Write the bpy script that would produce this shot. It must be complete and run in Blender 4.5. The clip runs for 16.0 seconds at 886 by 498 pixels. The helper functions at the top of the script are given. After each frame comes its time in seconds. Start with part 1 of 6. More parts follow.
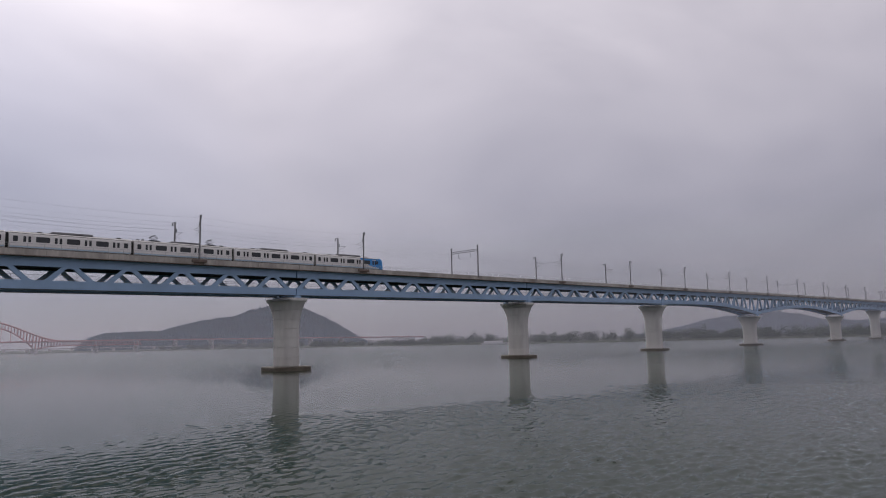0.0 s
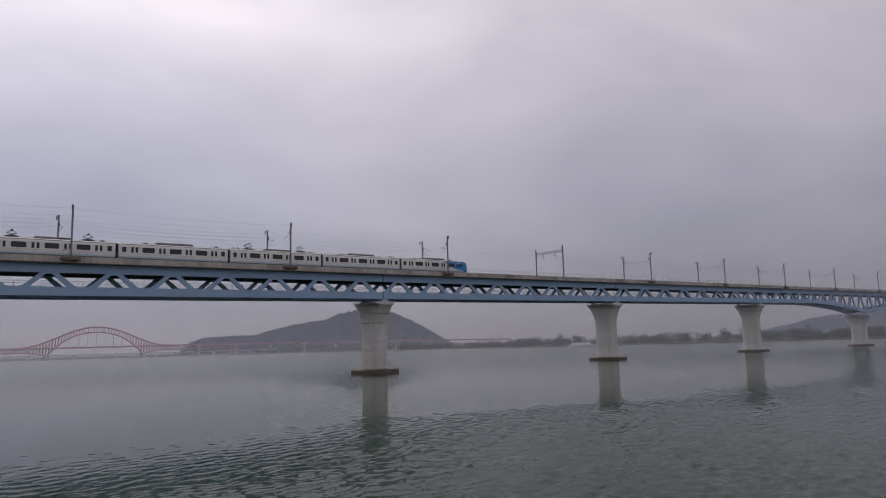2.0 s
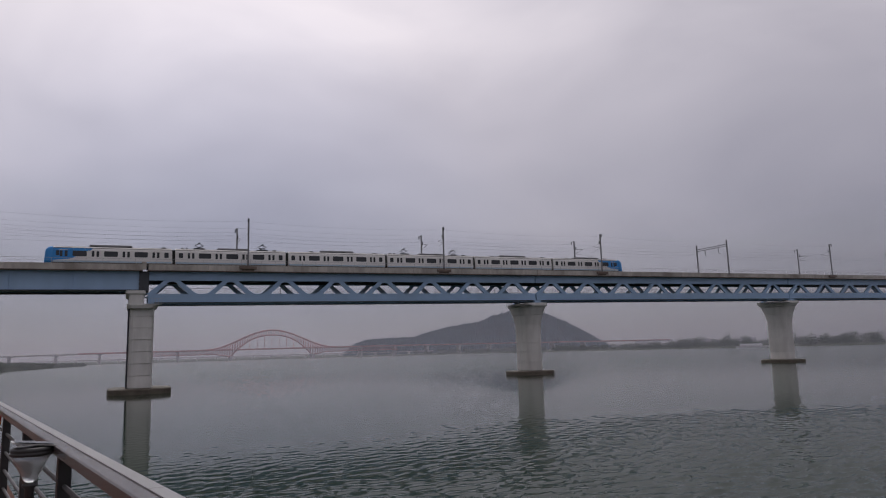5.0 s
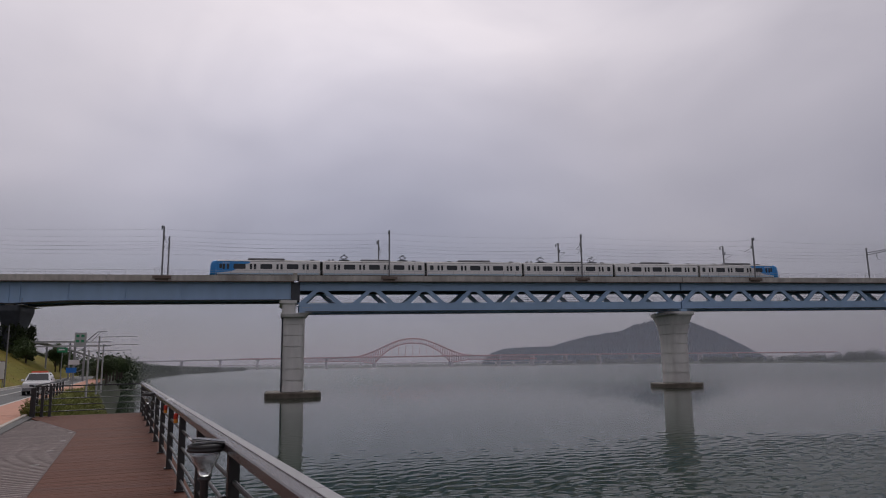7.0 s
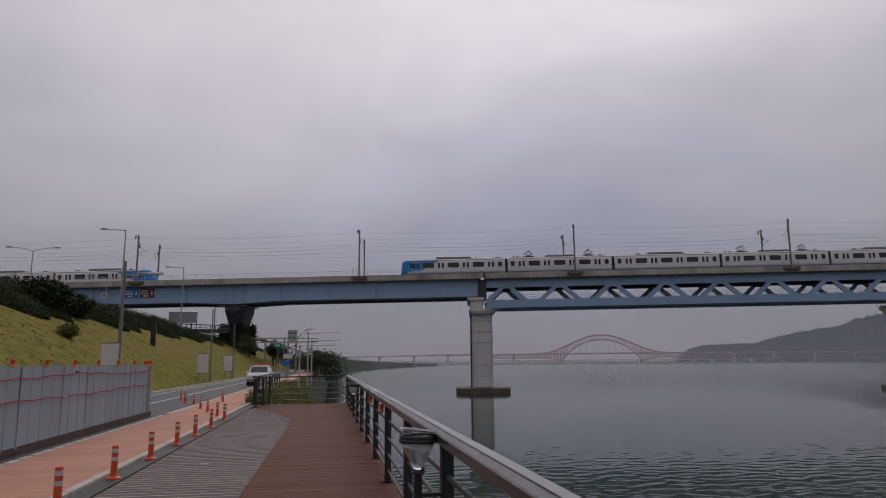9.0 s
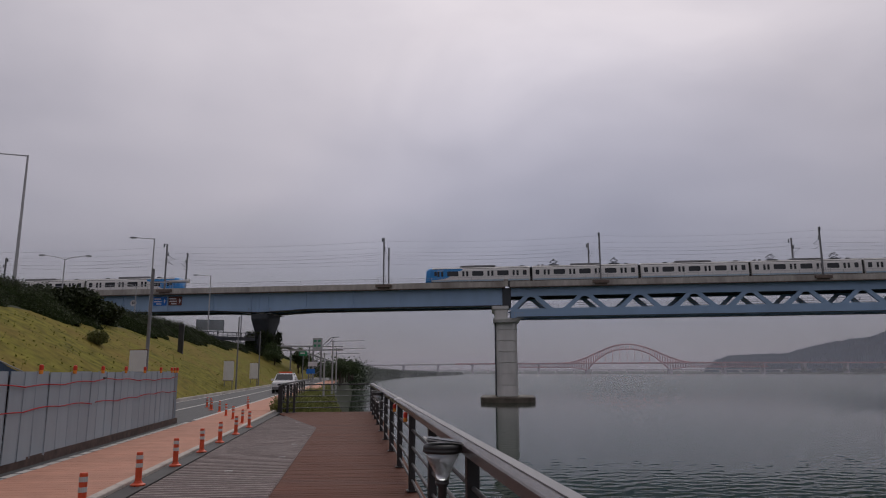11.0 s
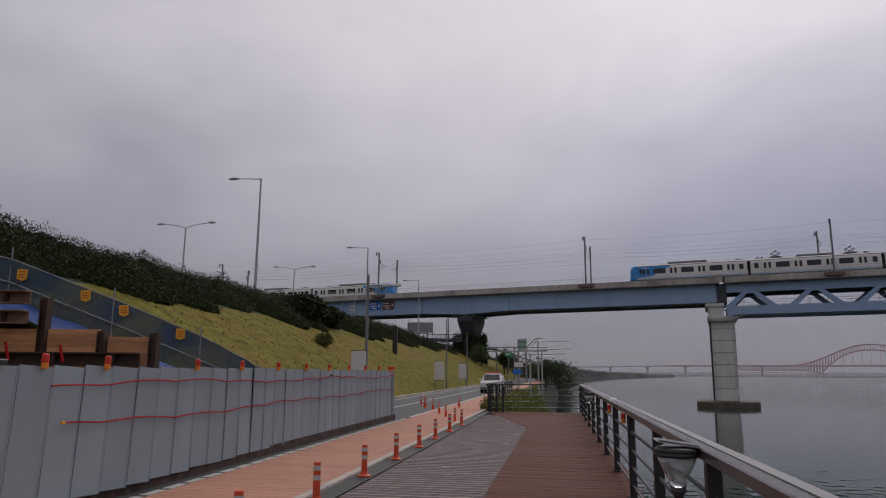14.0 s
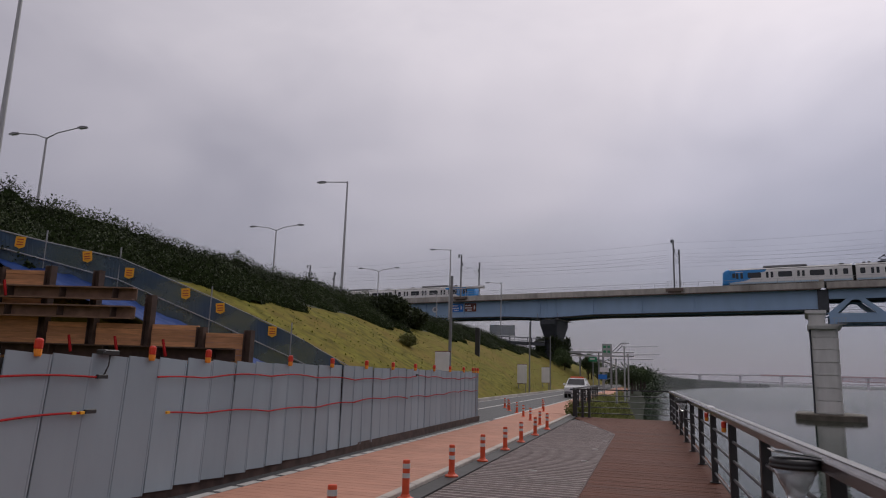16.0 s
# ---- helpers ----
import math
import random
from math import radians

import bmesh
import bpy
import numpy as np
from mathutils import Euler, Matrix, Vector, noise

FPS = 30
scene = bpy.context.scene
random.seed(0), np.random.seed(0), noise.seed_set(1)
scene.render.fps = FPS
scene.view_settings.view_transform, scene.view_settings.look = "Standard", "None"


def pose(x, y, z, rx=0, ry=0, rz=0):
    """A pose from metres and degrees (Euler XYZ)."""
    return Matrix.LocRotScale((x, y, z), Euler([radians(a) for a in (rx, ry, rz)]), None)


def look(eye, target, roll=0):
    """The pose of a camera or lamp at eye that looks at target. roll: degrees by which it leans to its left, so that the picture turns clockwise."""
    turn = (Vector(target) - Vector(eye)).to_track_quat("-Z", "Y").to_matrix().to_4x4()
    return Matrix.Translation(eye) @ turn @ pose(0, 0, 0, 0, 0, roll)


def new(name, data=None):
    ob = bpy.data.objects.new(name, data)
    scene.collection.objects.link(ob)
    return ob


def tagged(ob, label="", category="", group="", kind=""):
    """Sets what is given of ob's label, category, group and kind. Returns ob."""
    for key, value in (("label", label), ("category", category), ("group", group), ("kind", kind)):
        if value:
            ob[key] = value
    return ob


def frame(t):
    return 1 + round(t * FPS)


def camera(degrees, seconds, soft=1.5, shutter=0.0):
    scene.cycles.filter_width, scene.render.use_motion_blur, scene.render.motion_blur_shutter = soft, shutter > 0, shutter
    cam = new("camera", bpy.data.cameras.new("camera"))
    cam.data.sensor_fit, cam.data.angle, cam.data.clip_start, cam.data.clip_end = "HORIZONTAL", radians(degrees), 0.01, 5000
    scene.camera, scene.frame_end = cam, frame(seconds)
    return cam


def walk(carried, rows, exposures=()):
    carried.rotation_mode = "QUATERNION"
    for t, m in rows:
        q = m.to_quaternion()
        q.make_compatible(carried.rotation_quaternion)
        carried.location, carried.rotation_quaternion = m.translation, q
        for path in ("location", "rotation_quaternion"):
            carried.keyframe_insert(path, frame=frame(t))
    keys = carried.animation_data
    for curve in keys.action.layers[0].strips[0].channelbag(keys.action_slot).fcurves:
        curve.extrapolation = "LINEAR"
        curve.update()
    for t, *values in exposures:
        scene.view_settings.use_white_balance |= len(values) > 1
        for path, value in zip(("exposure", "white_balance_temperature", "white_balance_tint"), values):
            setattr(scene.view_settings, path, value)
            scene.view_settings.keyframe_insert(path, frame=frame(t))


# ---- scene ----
cam = camera(66.2, 16.0, soft=1.1)
# seconds, eye x y z, yaw, pitch, roll
PATH = [
    (0.0, 0.303, -0.862, 1.628, -44.98, 7.70, -1.32),
    (0.5, 0.299, -0.856, 1.628, -43.17, 7.73, -1.35),
    (1.0, 0.295, -0.850, 1.628, -41.64, 7.75, -1.36),
    (1.5, 0.291, -0.844, 1.628, -39.96, 7.81, -1.65),
    (2.0, 0.287, -0.838, 1.628, -37.87, 8.08, -1.64),
    (2.5, 0.283, -0.832, 1.628, -35.48, 8.37, -1.36),
    (3.0, 0.279, -0.826, 1.628, -33.54, 8.48, -1.46),
    (3.5, 0.275, -0.820, 1.628, -32.06, 8.38, -1.34),
    (4.0, 0.271, -0.814, 1.628, -29.79, 8.37, -1.56),
    (6.5, 0.251, -0.784, 1.628, -17.05, 9.24, -1.06),
    (7.0, 0.227, -0.729, 1.621, -13.51, 9.56, -0.86),
    (7.5, 0.181, -0.589, 1.606, -8.95, 9.74, -0.60),
    (8.0, 0.139, -0.375, 1.577, -3.78, 9.69, -0.60),
    (8.5, 0.090, -0.210, 1.564, -0.11, 9.62, -0.73),
    (9.0, 0.071, -0.103, 1.553, 2.04, 9.46, -0.44),
    (11.5, 0.053, 0.022, 1.541, 5.13, 10.35, -0.14),
    (12.0, 0.031, 0.018, 1.533, 7.38, 10.48, -0.09),
    (12.5, -0.018, 0.091, 1.523, 11.38, 10.64, 0.19),
    (13.0, -0.051, 0.164, 1.514, 15.29, 10.52, 0.39),
    (13.5, -0.068, 0.232, 1.507, 19.02, 10.50, 0.28),
    (14.0, -0.078, 0.265, 1.501, 21.09, 10.26, 0.34),
    (14.5, -0.102, 0.291, 1.497, 22.87, 10.20, 0.87),
    (15.0, -0.128, 0.284, 1.491, 24.53, 10.48, 1.07),
    (15.5, -0.162, 0.291, 1.484, 26.11, 10.30, 1.40),
    (16.0, -0.196, 0.304, 1.473, 28.10, 10.34, 1.80),
]
walk(cam, [(t, pose(x, y, z, 0, 0, yaw) @ pose(0, 0, 0, 90 + pitch) @ pose(0, 0, 0, 0, 0, roll)) for t, x, y, z, yaw, pitch, roll in PATH],
     [(0.0, 0.27), (1.0, 0.19), (2.0, 0.15), (4.0, 0.05), (6.5, -0.07), (9.0, -0.20), (11.5, -0.23), (12.5, -0.21), (14.5, -0.12), (16.0, -0.04)])

# ---- world and light: a thick overcast sky ----
WATER = -4.0
world = bpy.data.worlds.new("overcast_sky")
scene.world = world
world.use_nodes = True
wt = world.node_tree
wn = wt.nodes
wn.clear()


def wnode(kind, **kw):
    n = wn.new(kind)
    for k, v in kw.items():
        n.inputs[k].default_value = v
    return n


def wramp(stops):
    n = wn.new("ShaderNodeValToRGB")
    e = n.color_ramp.elements
    while len(e) < len(stops):
        e.new(0.5)
    for el, (p, c) in zip(e, stops):
        el.position, el.color = p, (*c, 1)
    return n


SUN_DIR = Vector((0.03, 0.72, 0.69)).normalized()
co = wn.new("ShaderNodeTexCoord")
sep = wn.new("ShaderNodeSeparateXYZ")
wt.links.new(co.outputs["Generated"], sep.inputs[0])
grad = wramp([(0.0, (0.210, 0.194, 0.232)), (0.07, (0.267, 0.243, 0.284)), (0.2, (0.387, 0.353, 0.399)), (0.42, (0.578, 0.53, 0.568)), (1.0, (0.725, 0.675, 0.705))])
wt.links.new(sep.outputs["Z"], grad.inputs[0])
# clouds: soft large billows stretched along the horizon
mp = wn.new("ShaderNodeMapping")
mp.inputs["Scale"].default_value = (1.0, 1.0, 2.2)
mp.inputs["Location"].default_value = (0.35, 0.1, 0.2)
wt.links.new(co.outputs["Generated"], mp.inputs[0])
nz = wnode("ShaderNodeTexNoise", Scale=2.3, Detail=5.0, Roughness=0.48, Distortion=0.35)
wt.links.new(mp.outputs[0], nz.inputs["Vector"])
cl = wramp([(0.32, (0.80, 0.80, 0.82)), (0.5, (0.98, 0.98, 0.985)), (0.68, (1.16, 1.155, 1.14))])
wt.links.new(nz.outputs["Fac"], cl.inputs[0])
mul = wn.new("ShaderNodeMix")
mul.data_type, mul.blend_type = "RGBA", "MULTIPLY"
mul.inputs["Factor"].default_value = 1.0
wt.links.new(grad.outputs[0], mul.inputs["A"])
wt.links.new(cl.outputs[0], mul.inputs["B"])
# the veiled sun brightens the cloud around it
dot = wn.new("ShaderNodeVectorMath")
dot.operation = "DOT_PRODUCT"
dot.inputs[1].default_value = SUN_DIR
wt.links.new(co.outputs["Generated"], dot.inputs[0])
glow = wramp([(0.5, (0.84, 0.84, 0.85)), (0.78, (1.0, 1.0, 1.0)), (1.0, (1.38, 1.37, 1.35))])
wt.links.new(dot.outputs["Value"], glow.inputs[0])
mul2 = wn.new("ShaderNodeMix")
mul2.data_type, mul2.blend_type = "RGBA", "MULTIPLY"
mul2.inputs["Factor"].default_value = 1.0
wt.links.new(mul.outputs["Result"], mul2.inputs["A"])
wt.links.new(glow.outputs[0], mul2.inputs["B"])
bank_dir = wn.new("ShaderNodeVectorMath")
bank_dir.operation = "DOT_PRODUCT"
bank_dir.inputs[1].default_value = Vector((0.10, 0.995, 0.02)).normalized()
wt.links.new(co.outputs["Generated"], bank_dir.inputs[0])
low_bank = wramp([(0.88, (1.0, 1.0, 1.0)), (0.965, (0.87, 0.90, 0.96)), (1.0, (0.78, 0.83, 0.93))])
wt.links.new(bank_dir.outputs["Value"], low_bank.inputs[0])
mul3 = wn.new("ShaderNodeMix")
mul3.data_type, mul3.blend_type = "RGBA", "MULTIPLY"
mul3.inputs["Factor"].default_value = 1.0
wt.links.new(mul2.outputs["Result"], mul3.inputs["A"])
wt.links.new(low_bank.outputs[0], mul3.inputs["B"])
bg = wnode("ShaderNodeBackground", Strength=0.94)
wt.links.new(mul3.outputs["Result"], bg.inputs["Color"])
# a little clear-sky blue above the cloud
sky = wn.new("ShaderNodeTexSky")
sky.sky_type, sky.sun_disc = "NISHITA", False
sky.sun_elevation, sky.sun_rotation = radians(51), radians(-5)
bg2 = wnode("ShaderNodeBackground", Strength=0.014)
wt.links.new(sky.outputs[0], bg2.inputs["Color"])
addw = wn.new("ShaderNodeAddShader")
wt.links.new(bg.outputs[0], addw.inputs[0])
wt.links.new(bg2.outputs[0], addw.inputs[1])
wout = wn.new("ShaderNodeOutputWorld")
wt.links.new(addw.outputs[0], wout.inputs[0])

sun_data = bpy.data.lights.new("veiled_sun", "SUN")
sun_data.energy, sun_data.angle, sun_data.color = 1.0, radians(40), (1.0, 0.97, 0.93)
sun = new("veiled_sun", sun_data)
sun.matrix_world = look(SUN_DIR * 400, (0, 0, 0))
scene.view_settings.exposure = 0.0


# ---- materials ----
def material(name, color, rough=0.7, metal=0.0, vary=0.15, grain=6.0, stain=0.0, bump=0.0, bump_scale=40.0, each=0.0, spec=0.4, tint=None, stretch=(1, 1, 1)):
    """Base colour broken up by a coarse and a fine noise; each: how much one piece differs from the next."""
    m = bpy.data.materials.new(name)
    m.use_nodes = True
    nt = m.node_tree
    p = nt.nodes["Principled BSDF"]
    p.inputs["Roughness"].default_value, p.inputs["Metallic"].default_value = rough, metal
    p.inputs["Specular IOR Level"].default_value = spec
    tc = nt.nodes.new("ShaderNodeTexCoord")
    mpn = nt.nodes.new("ShaderNodeMapping")
    mpn.inputs["Scale"].default_value = stretch
    geo = nt.nodes.new("ShaderNodeNewGeometry")
    nt.links.new(geo.outputs["Position"], mpn.inputs[0])
    n1 = nt.nodes.new("ShaderNodeTexNoise")
    n1.inputs["Scale"].default_value, n1.inputs["Detail"].default_value = grain, 6
    n2 = nt.nodes.new("ShaderNodeTexNoise")
    n2.inputs["Scale"].default_value, n2.inputs["Detail"].default_value = grain * 0.13, 4
    for n in (n1, n2):
        nt.links.new(mpn.outputs[0], n.inputs["Vector"])
    c = Vector(color)
    r = nt.nodes.new("ShaderNodeValToRGB")
    r.color_ramp.elements[0].position, r.color_ramp.elements[1].position = 0.3, 0.7
    r.color_ramp.elements[0].color = (*(c * (1 - vary)), 1)
    r.color_ramp.elements[1].color = (*(c * (1 + vary)), 1)
    nt.links.new(n1.outputs["Fac"], r.inputs[0])
    last = r.outputs[0]
    if stain or tint:
        t = Vector(tint) if tint else c * 0.5
        r2 = nt.nodes.new("ShaderNodeValToRGB")
        r2.color_ramp.elements[0].position, r2.color_ramp.elements[1].position = 0.45, 0.72
        mx = nt.nodes.new("ShaderNodeMix")
        mx.data_type = "RGBA"
        mx.inputs["B"].default_value = (*t, 1)
        ml = nt.nodes.new("ShaderNodeMath")
        ml.operation = "MULTIPLY"
        ml.inputs[1].default_value = stain or 0.5
        nt.links.new(n2.outputs["Fac"], r2.inputs[0])
        nt.links.new(r2.outputs[0], ml.inputs[0])
        nt.links.new(ml.outputs[0], mx.inputs["Factor"])
        nt.links.new(last, mx.inputs["A"])
        last = mx.outputs["Result"]
    if each:
        oi = nt.nodes.new("ShaderNodeObjectInfo")
        mr = nt.nodes.new("ShaderNodeMapRange")
        mr.inputs["To Min"].default_value, mr.inputs["To Max"].default_value = 1 - each, 1 + each
        nt.links.new(oi.outputs["Random"], mr.inputs["Value"])
        hs = nt.nodes.new("ShaderNodeHueSaturation")
        nt.links.new(mr.outputs[0], hs.inputs["Value"])
        nt.links.new(last, hs.inputs["Color"])
        last = hs.outputs[0]
    nt.links.new(last, p.inputs["Base Color"])
    if bump:
        n3 = nt.nodes.new("ShaderNodeTexNoise")
        n3.inputs["Scale"].default_value, n3.inputs["Detail"].default_value = bump_scale, 4
        nt.links.new(mpn.outputs[0], n3.inputs["Vector"])
        b = nt.nodes.new("ShaderNodeBump")
        b.inputs["Strength"].default_value, b.inputs["Distance"].default_value = bump, 0.02
        nt.links.new(n3.outputs["Fac"], b.inputs["Height"])
        nt.links.new(b.outputs[0], p.inputs["Normal"])
    return m


def leaf_material(name, dark, light):
    m = bpy.data.materials.new(name)
    m.use_nodes = True
    nt = m.node_tree
    p = nt.nodes["Principled BSDF"]
    p.inputs["Roughness"].default_value, p.inputs["Specular IOR Level"].default_value = 0.6, 0.25
    geo = nt.nodes.new("ShaderNodeNewGeometry")
    r = nt.nodes.new("ShaderNodeValToRGB")
    r.color_ramp.elements[0].color, r.color_ramp.elements[1].color = (*dark, 1), (*light, 1)
    nt.links.new(geo.outputs["Random Per Island"], r.inputs[0])
    n = nt.nodes.new("ShaderNodeTexNoise")
    n.inputs["Scale"].default_value = 0.35
    nt.links.new(geo.outputs["Position"], n.inputs["Vector"])
    hs = nt.nodes.new("ShaderNodeHueSaturation")
    mr = nt.nodes.new("ShaderNodeMapRange")
    mr.inputs["From Min"].default_value, mr.inputs["From Max"].default_value = 0.3, 0.7
    mr.inputs["To Min"].default_value, mr.inputs["To Max"].default_value = 0.65, 1.35
    nt.links.new(n.outputs["Fac"], mr.inputs["Value"])
    nt.links.new(mr.outputs[0], hs.inputs["Value"])
    nt.links.new(r.outputs[0], hs.inputs["Color"])
    nt.links.new(hs.outputs[0], p.inputs["Base Color"])
    return m


def water_material():
    m = bpy.data.materials.new("river_water")
    m.use_nodes = True
    nt = m.node_tree
    p = nt.nodes["Principled BSDF"]
    p.inputs["Base Color"].default_value = (0.015, 0.029, 0.017, 1)
    p.inputs["Roughness"].default_value, p.inputs["IOR"].default_value = 0.06, 1.33
    p.inputs["Specular IOR Level"].default_value = 0.22
    geo = nt.nodes.new("ShaderNodeNewGeometry")

    def noise(scale, detail, stretch, turn=0.0, rough=0.5):
        mpn = nt.nodes.new("ShaderNodeMapping")
        mpn.inputs["Scale"].default_value = stretch
        mpn.inputs["Rotation"].default_value = (0, 0, radians(turn))
        nt.links.new(geo.outputs["Position"], mpn.inputs[0])
        n = nt.nodes.new("ShaderNodeTexNoise")
        n.inputs["Scale"].default_value, n.inputs["Detail"].default_value, n.inputs["Roughness"].default_value = scale, detail, rough
        nt.links.new(mpn.outputs[0], n.inputs["Vector"])
        return n.outputs["Fac"]

    chop = noise(4.6, 2.0, (0.5, 1.0, 1), 14, 0.5)
    slow = noise(1.3, 2.0, (0.4, 1.0, 1), 8, 0.5)
    pr = nt.nodes.new("ShaderNodeAttribute")
    pr.attribute_name = "breeze"
    b1 = nt.nodes.new("ShaderNodeBump")
    b1.inputs["Distance"].default_value = 0.10
    nt.links.new(slow, b1.inputs["Height"])
    nt.links.new(pr.outputs["Fac"], b1.inputs["Strength"])
    b2 = nt.nodes.new("ShaderNodeBump")
    b2.inputs["Distance"].default_value = 0.022
    nt.links.new(chop, b2.inputs["Height"])
    nt.links.new(pr.outputs["Fac"], b2.inputs["Strength"])
    nt.links.new(b1.outputs[0], b2.inputs["Normal"])
    nt.links.new(b2.outputs[0], p.inputs["Normal"])
    far = nt.nodes.new("ShaderNodeAttribute")
    far.attribute_name = "open_water"
    mr = nt.nodes.new("ShaderNodeMapRange")
    mr.inputs["To Min"].default_value, mr.inputs["To Max"].default_value = 0.05, 0.24
    nt.links.new(far.outputs["Fac"], mr.inputs["Value"])
    nt.links.new(mr.outputs[0], p.inputs["Roughness"])
    return m


def haze_material(name, density, top):
    """A sheet standing in for distance haze: mostly clear, scattering a little daylight; it thins out upwards."""
    m = bpy.data.materials.new(name)
    m.use_nodes = True
    nt = m.node_tree
    nt.nodes.clear()
    out = nt.nodes.new("ShaderNodeOutputMaterial")
    mix = nt.nodes.new("ShaderNodeMixShader")
    clear = nt.nodes.new("ShaderNodeBsdfTransparent")
    d = nt.nodes.new("ShaderNodeBsdfDiffuse")
    tl = nt.nodes.new("ShaderNodeBsdfTranslucent")
    both = nt.nodes.new("ShaderNodeAddShader")
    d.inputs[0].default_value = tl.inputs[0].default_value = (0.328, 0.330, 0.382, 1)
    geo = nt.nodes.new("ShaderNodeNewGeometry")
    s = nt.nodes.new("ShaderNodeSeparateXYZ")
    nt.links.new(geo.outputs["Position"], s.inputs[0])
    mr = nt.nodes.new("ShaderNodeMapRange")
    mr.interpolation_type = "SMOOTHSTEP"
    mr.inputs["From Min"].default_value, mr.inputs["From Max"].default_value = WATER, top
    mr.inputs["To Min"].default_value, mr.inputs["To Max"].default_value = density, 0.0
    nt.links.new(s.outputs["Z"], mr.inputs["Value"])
    nt.links.new(d.outputs[0], both.inputs[0])
    nt.links.new(tl.outputs[0], both.inputs[1])
    nt.links.new(mr.outputs[0], mix.inputs[0])
    nt.links.new(clear.outputs[0], mix.inputs[1])
    nt.links.new(both.outputs[0], mix.inputs[2])
    nt.links.new(mix.outputs[0], out.inputs[0])
    return m


def net_material():
    """Woven safety net: dull blue-green threads with daylight between them."""
    m = bpy.data.materials.new("blue_safety_net")
    m.use_nodes = True
    nt = m.node_tree
    p = nt.nodes["Principled BSDF"]
    p.inputs["Roughness"].default_value, p.inputs["Specular IOR Level"].default_value = 0.8, 0.15
    geo = nt.nodes.new("ShaderNodeNewGeometry")
    n = nt.nodes.new("ShaderNodeTexNoise")
    n.inputs["Scale"].default_value, n.inputs["Detail"].default_value = 0.9, 5
    nt.links.new(geo.outputs["Position"], n.inputs["Vector"])
    r = nt.nodes.new("ShaderNodeValToRGB")
    r.color_ramp.elements[0].position, r.color_ramp.elements[1].position = 0.36, 0.66
    r.color_ramp.elements[0].color, r.color_ramp.elements[1].color = (0.062, 0.100, 0.160, 1), (0.125, 0.158, 0.145, 1)
    nt.links.new(n.outputs["Fac"], r.inputs[0])
    nt.links.new(r.outputs[0], p.inputs["Base Color"])
    mr = nt.nodes.new("ShaderNodeMapRange")
    mr.inputs["From Min"].default_value, mr.inputs["From Max"].default_value = 0.3, 0.7
    mr.inputs["To Min"].default_value, mr.inputs["To Max"].default_value = 0.86, 0.58
    nt.links.new(n.outputs["Fac"], mr.inputs["Value"])
    nt.links.new(mr.outputs[0], p.inputs["Alpha"])
    return m


def glass_material(name, color=(0.9, 0.92, 0.92), rough=0.05):
    m = bpy.data.materials.new(name)
    m.use_nodes = True
    p = m.node_tree.nodes["Principled BSDF"]
    p.inputs["Base Color"].default_value = (*color, 1)
    p.inputs["Transmission Weight"].default_value, p.inputs["Roughness"].default_value, p.inputs["IOR"].default_value = 0.9, rough, 1.45
    return m


CONCRETE = material("weathered_concrete", (0.45, 0.42, 0.385), 0.85, vary=0.18, grain=1.6, stain=0.75, tint=(0.15, 0.13, 0.11), bump=0.3, bump_scale=6, stretch=(1, 1, 0.35))
PIER_CONCRETE = material("pale_pier_concrete", (0.60, 0.59, 0.57), 0.85, vary=0.08, grain=0.9, stain=0.35, tint=(0.45, 0.43, 0.39), bump=0.2, bump_scale=5, each=0.05, stretch=(1, 1, 0.3))
FOOT_CONCRETE = material("wet_footing_concrete", (0.115, 0.098, 0.078), 0.75, vary=0.25, grain=1.0, stain=0.6, tint=(0.07, 0.06, 0.05), bump=0.4, bump_scale=4)
STEEL_BLUE = material("pale_blue_painted_steel", (0.295, 0.430, 0.610), 0.5, vary=0.06, grain=0.5, stain=0.3, tint=(0.25, 0.33, 0.42), spec=0.4, stretch=(1, 1, 0.4))
# dark steel; inside the trusses its colour also stands in for shade
STEEL_DARK = material("dark_steel_and_inner_shade", (0.05, 0.055, 0.065), 0.6, vary=0.2, grain=1.0)
GALV = material("galvanised_steel", (0.30, 0.30, 0.31), 0.5, 0.5, vary=0.12, grain=3.0)
POLE_GREY = material("dull_grey_pole_steel", (0.20, 0.20, 0.21), 0.6, 0.3, vary=0.12, grain=2.0)
LAMP_GREY = material("pale_grey_lamp_steel", (0.42, 0.42, 0.43), 0.5, 0.2, vary=0.08, grain=2.0)
BROWN_STEEL = material("brown_fascia_cable_tray", (0.16, 0.12, 0.10), 0.8, vary=0.2, grain=1.2)
WIRE = material("dark_wire", (0.12, 0.12, 0.13), 0.7, 0.0, vary=0.05)
CAR_STEEL = material("brushed_train_steel", (0.72, 0.705, 0.69), 0.42, 0.2, vary=0.05, grain=1.5, stain=0.25, tint=(0.48, 0.46, 0.43), stretch=(0.3, 1, 1))
CAR_BLUE = material("bright_blue_train_paint", (0.03, 0.235, 0.58), 0.35, vary=0.05, grain=1.0)
CAR_PALE = material("pale_blue_train_stripe", (0.42, 0.55, 0.66), 0.4, vary=0.05)
CAR_ROOF = material("grey_train_roof", (0.24, 0.24, 0.25), 0.7, vary=0.15, grain=1.0)
CAR_UNDER = material("dark_train_underframe", (0.10, 0.095, 0.09), 0.8, vary=0.3, grain=1.5)
DARK_GLASS = material("dark_window_glass", (0.018, 0.02, 0.024), 0.08, vary=0.05, spec=0.6)
BALLAST = material("grey_track_ballast", (0.16, 0.15, 0.14), 0.9, vary=0.4, grain=6.0, bump=0.8, bump_scale=12)
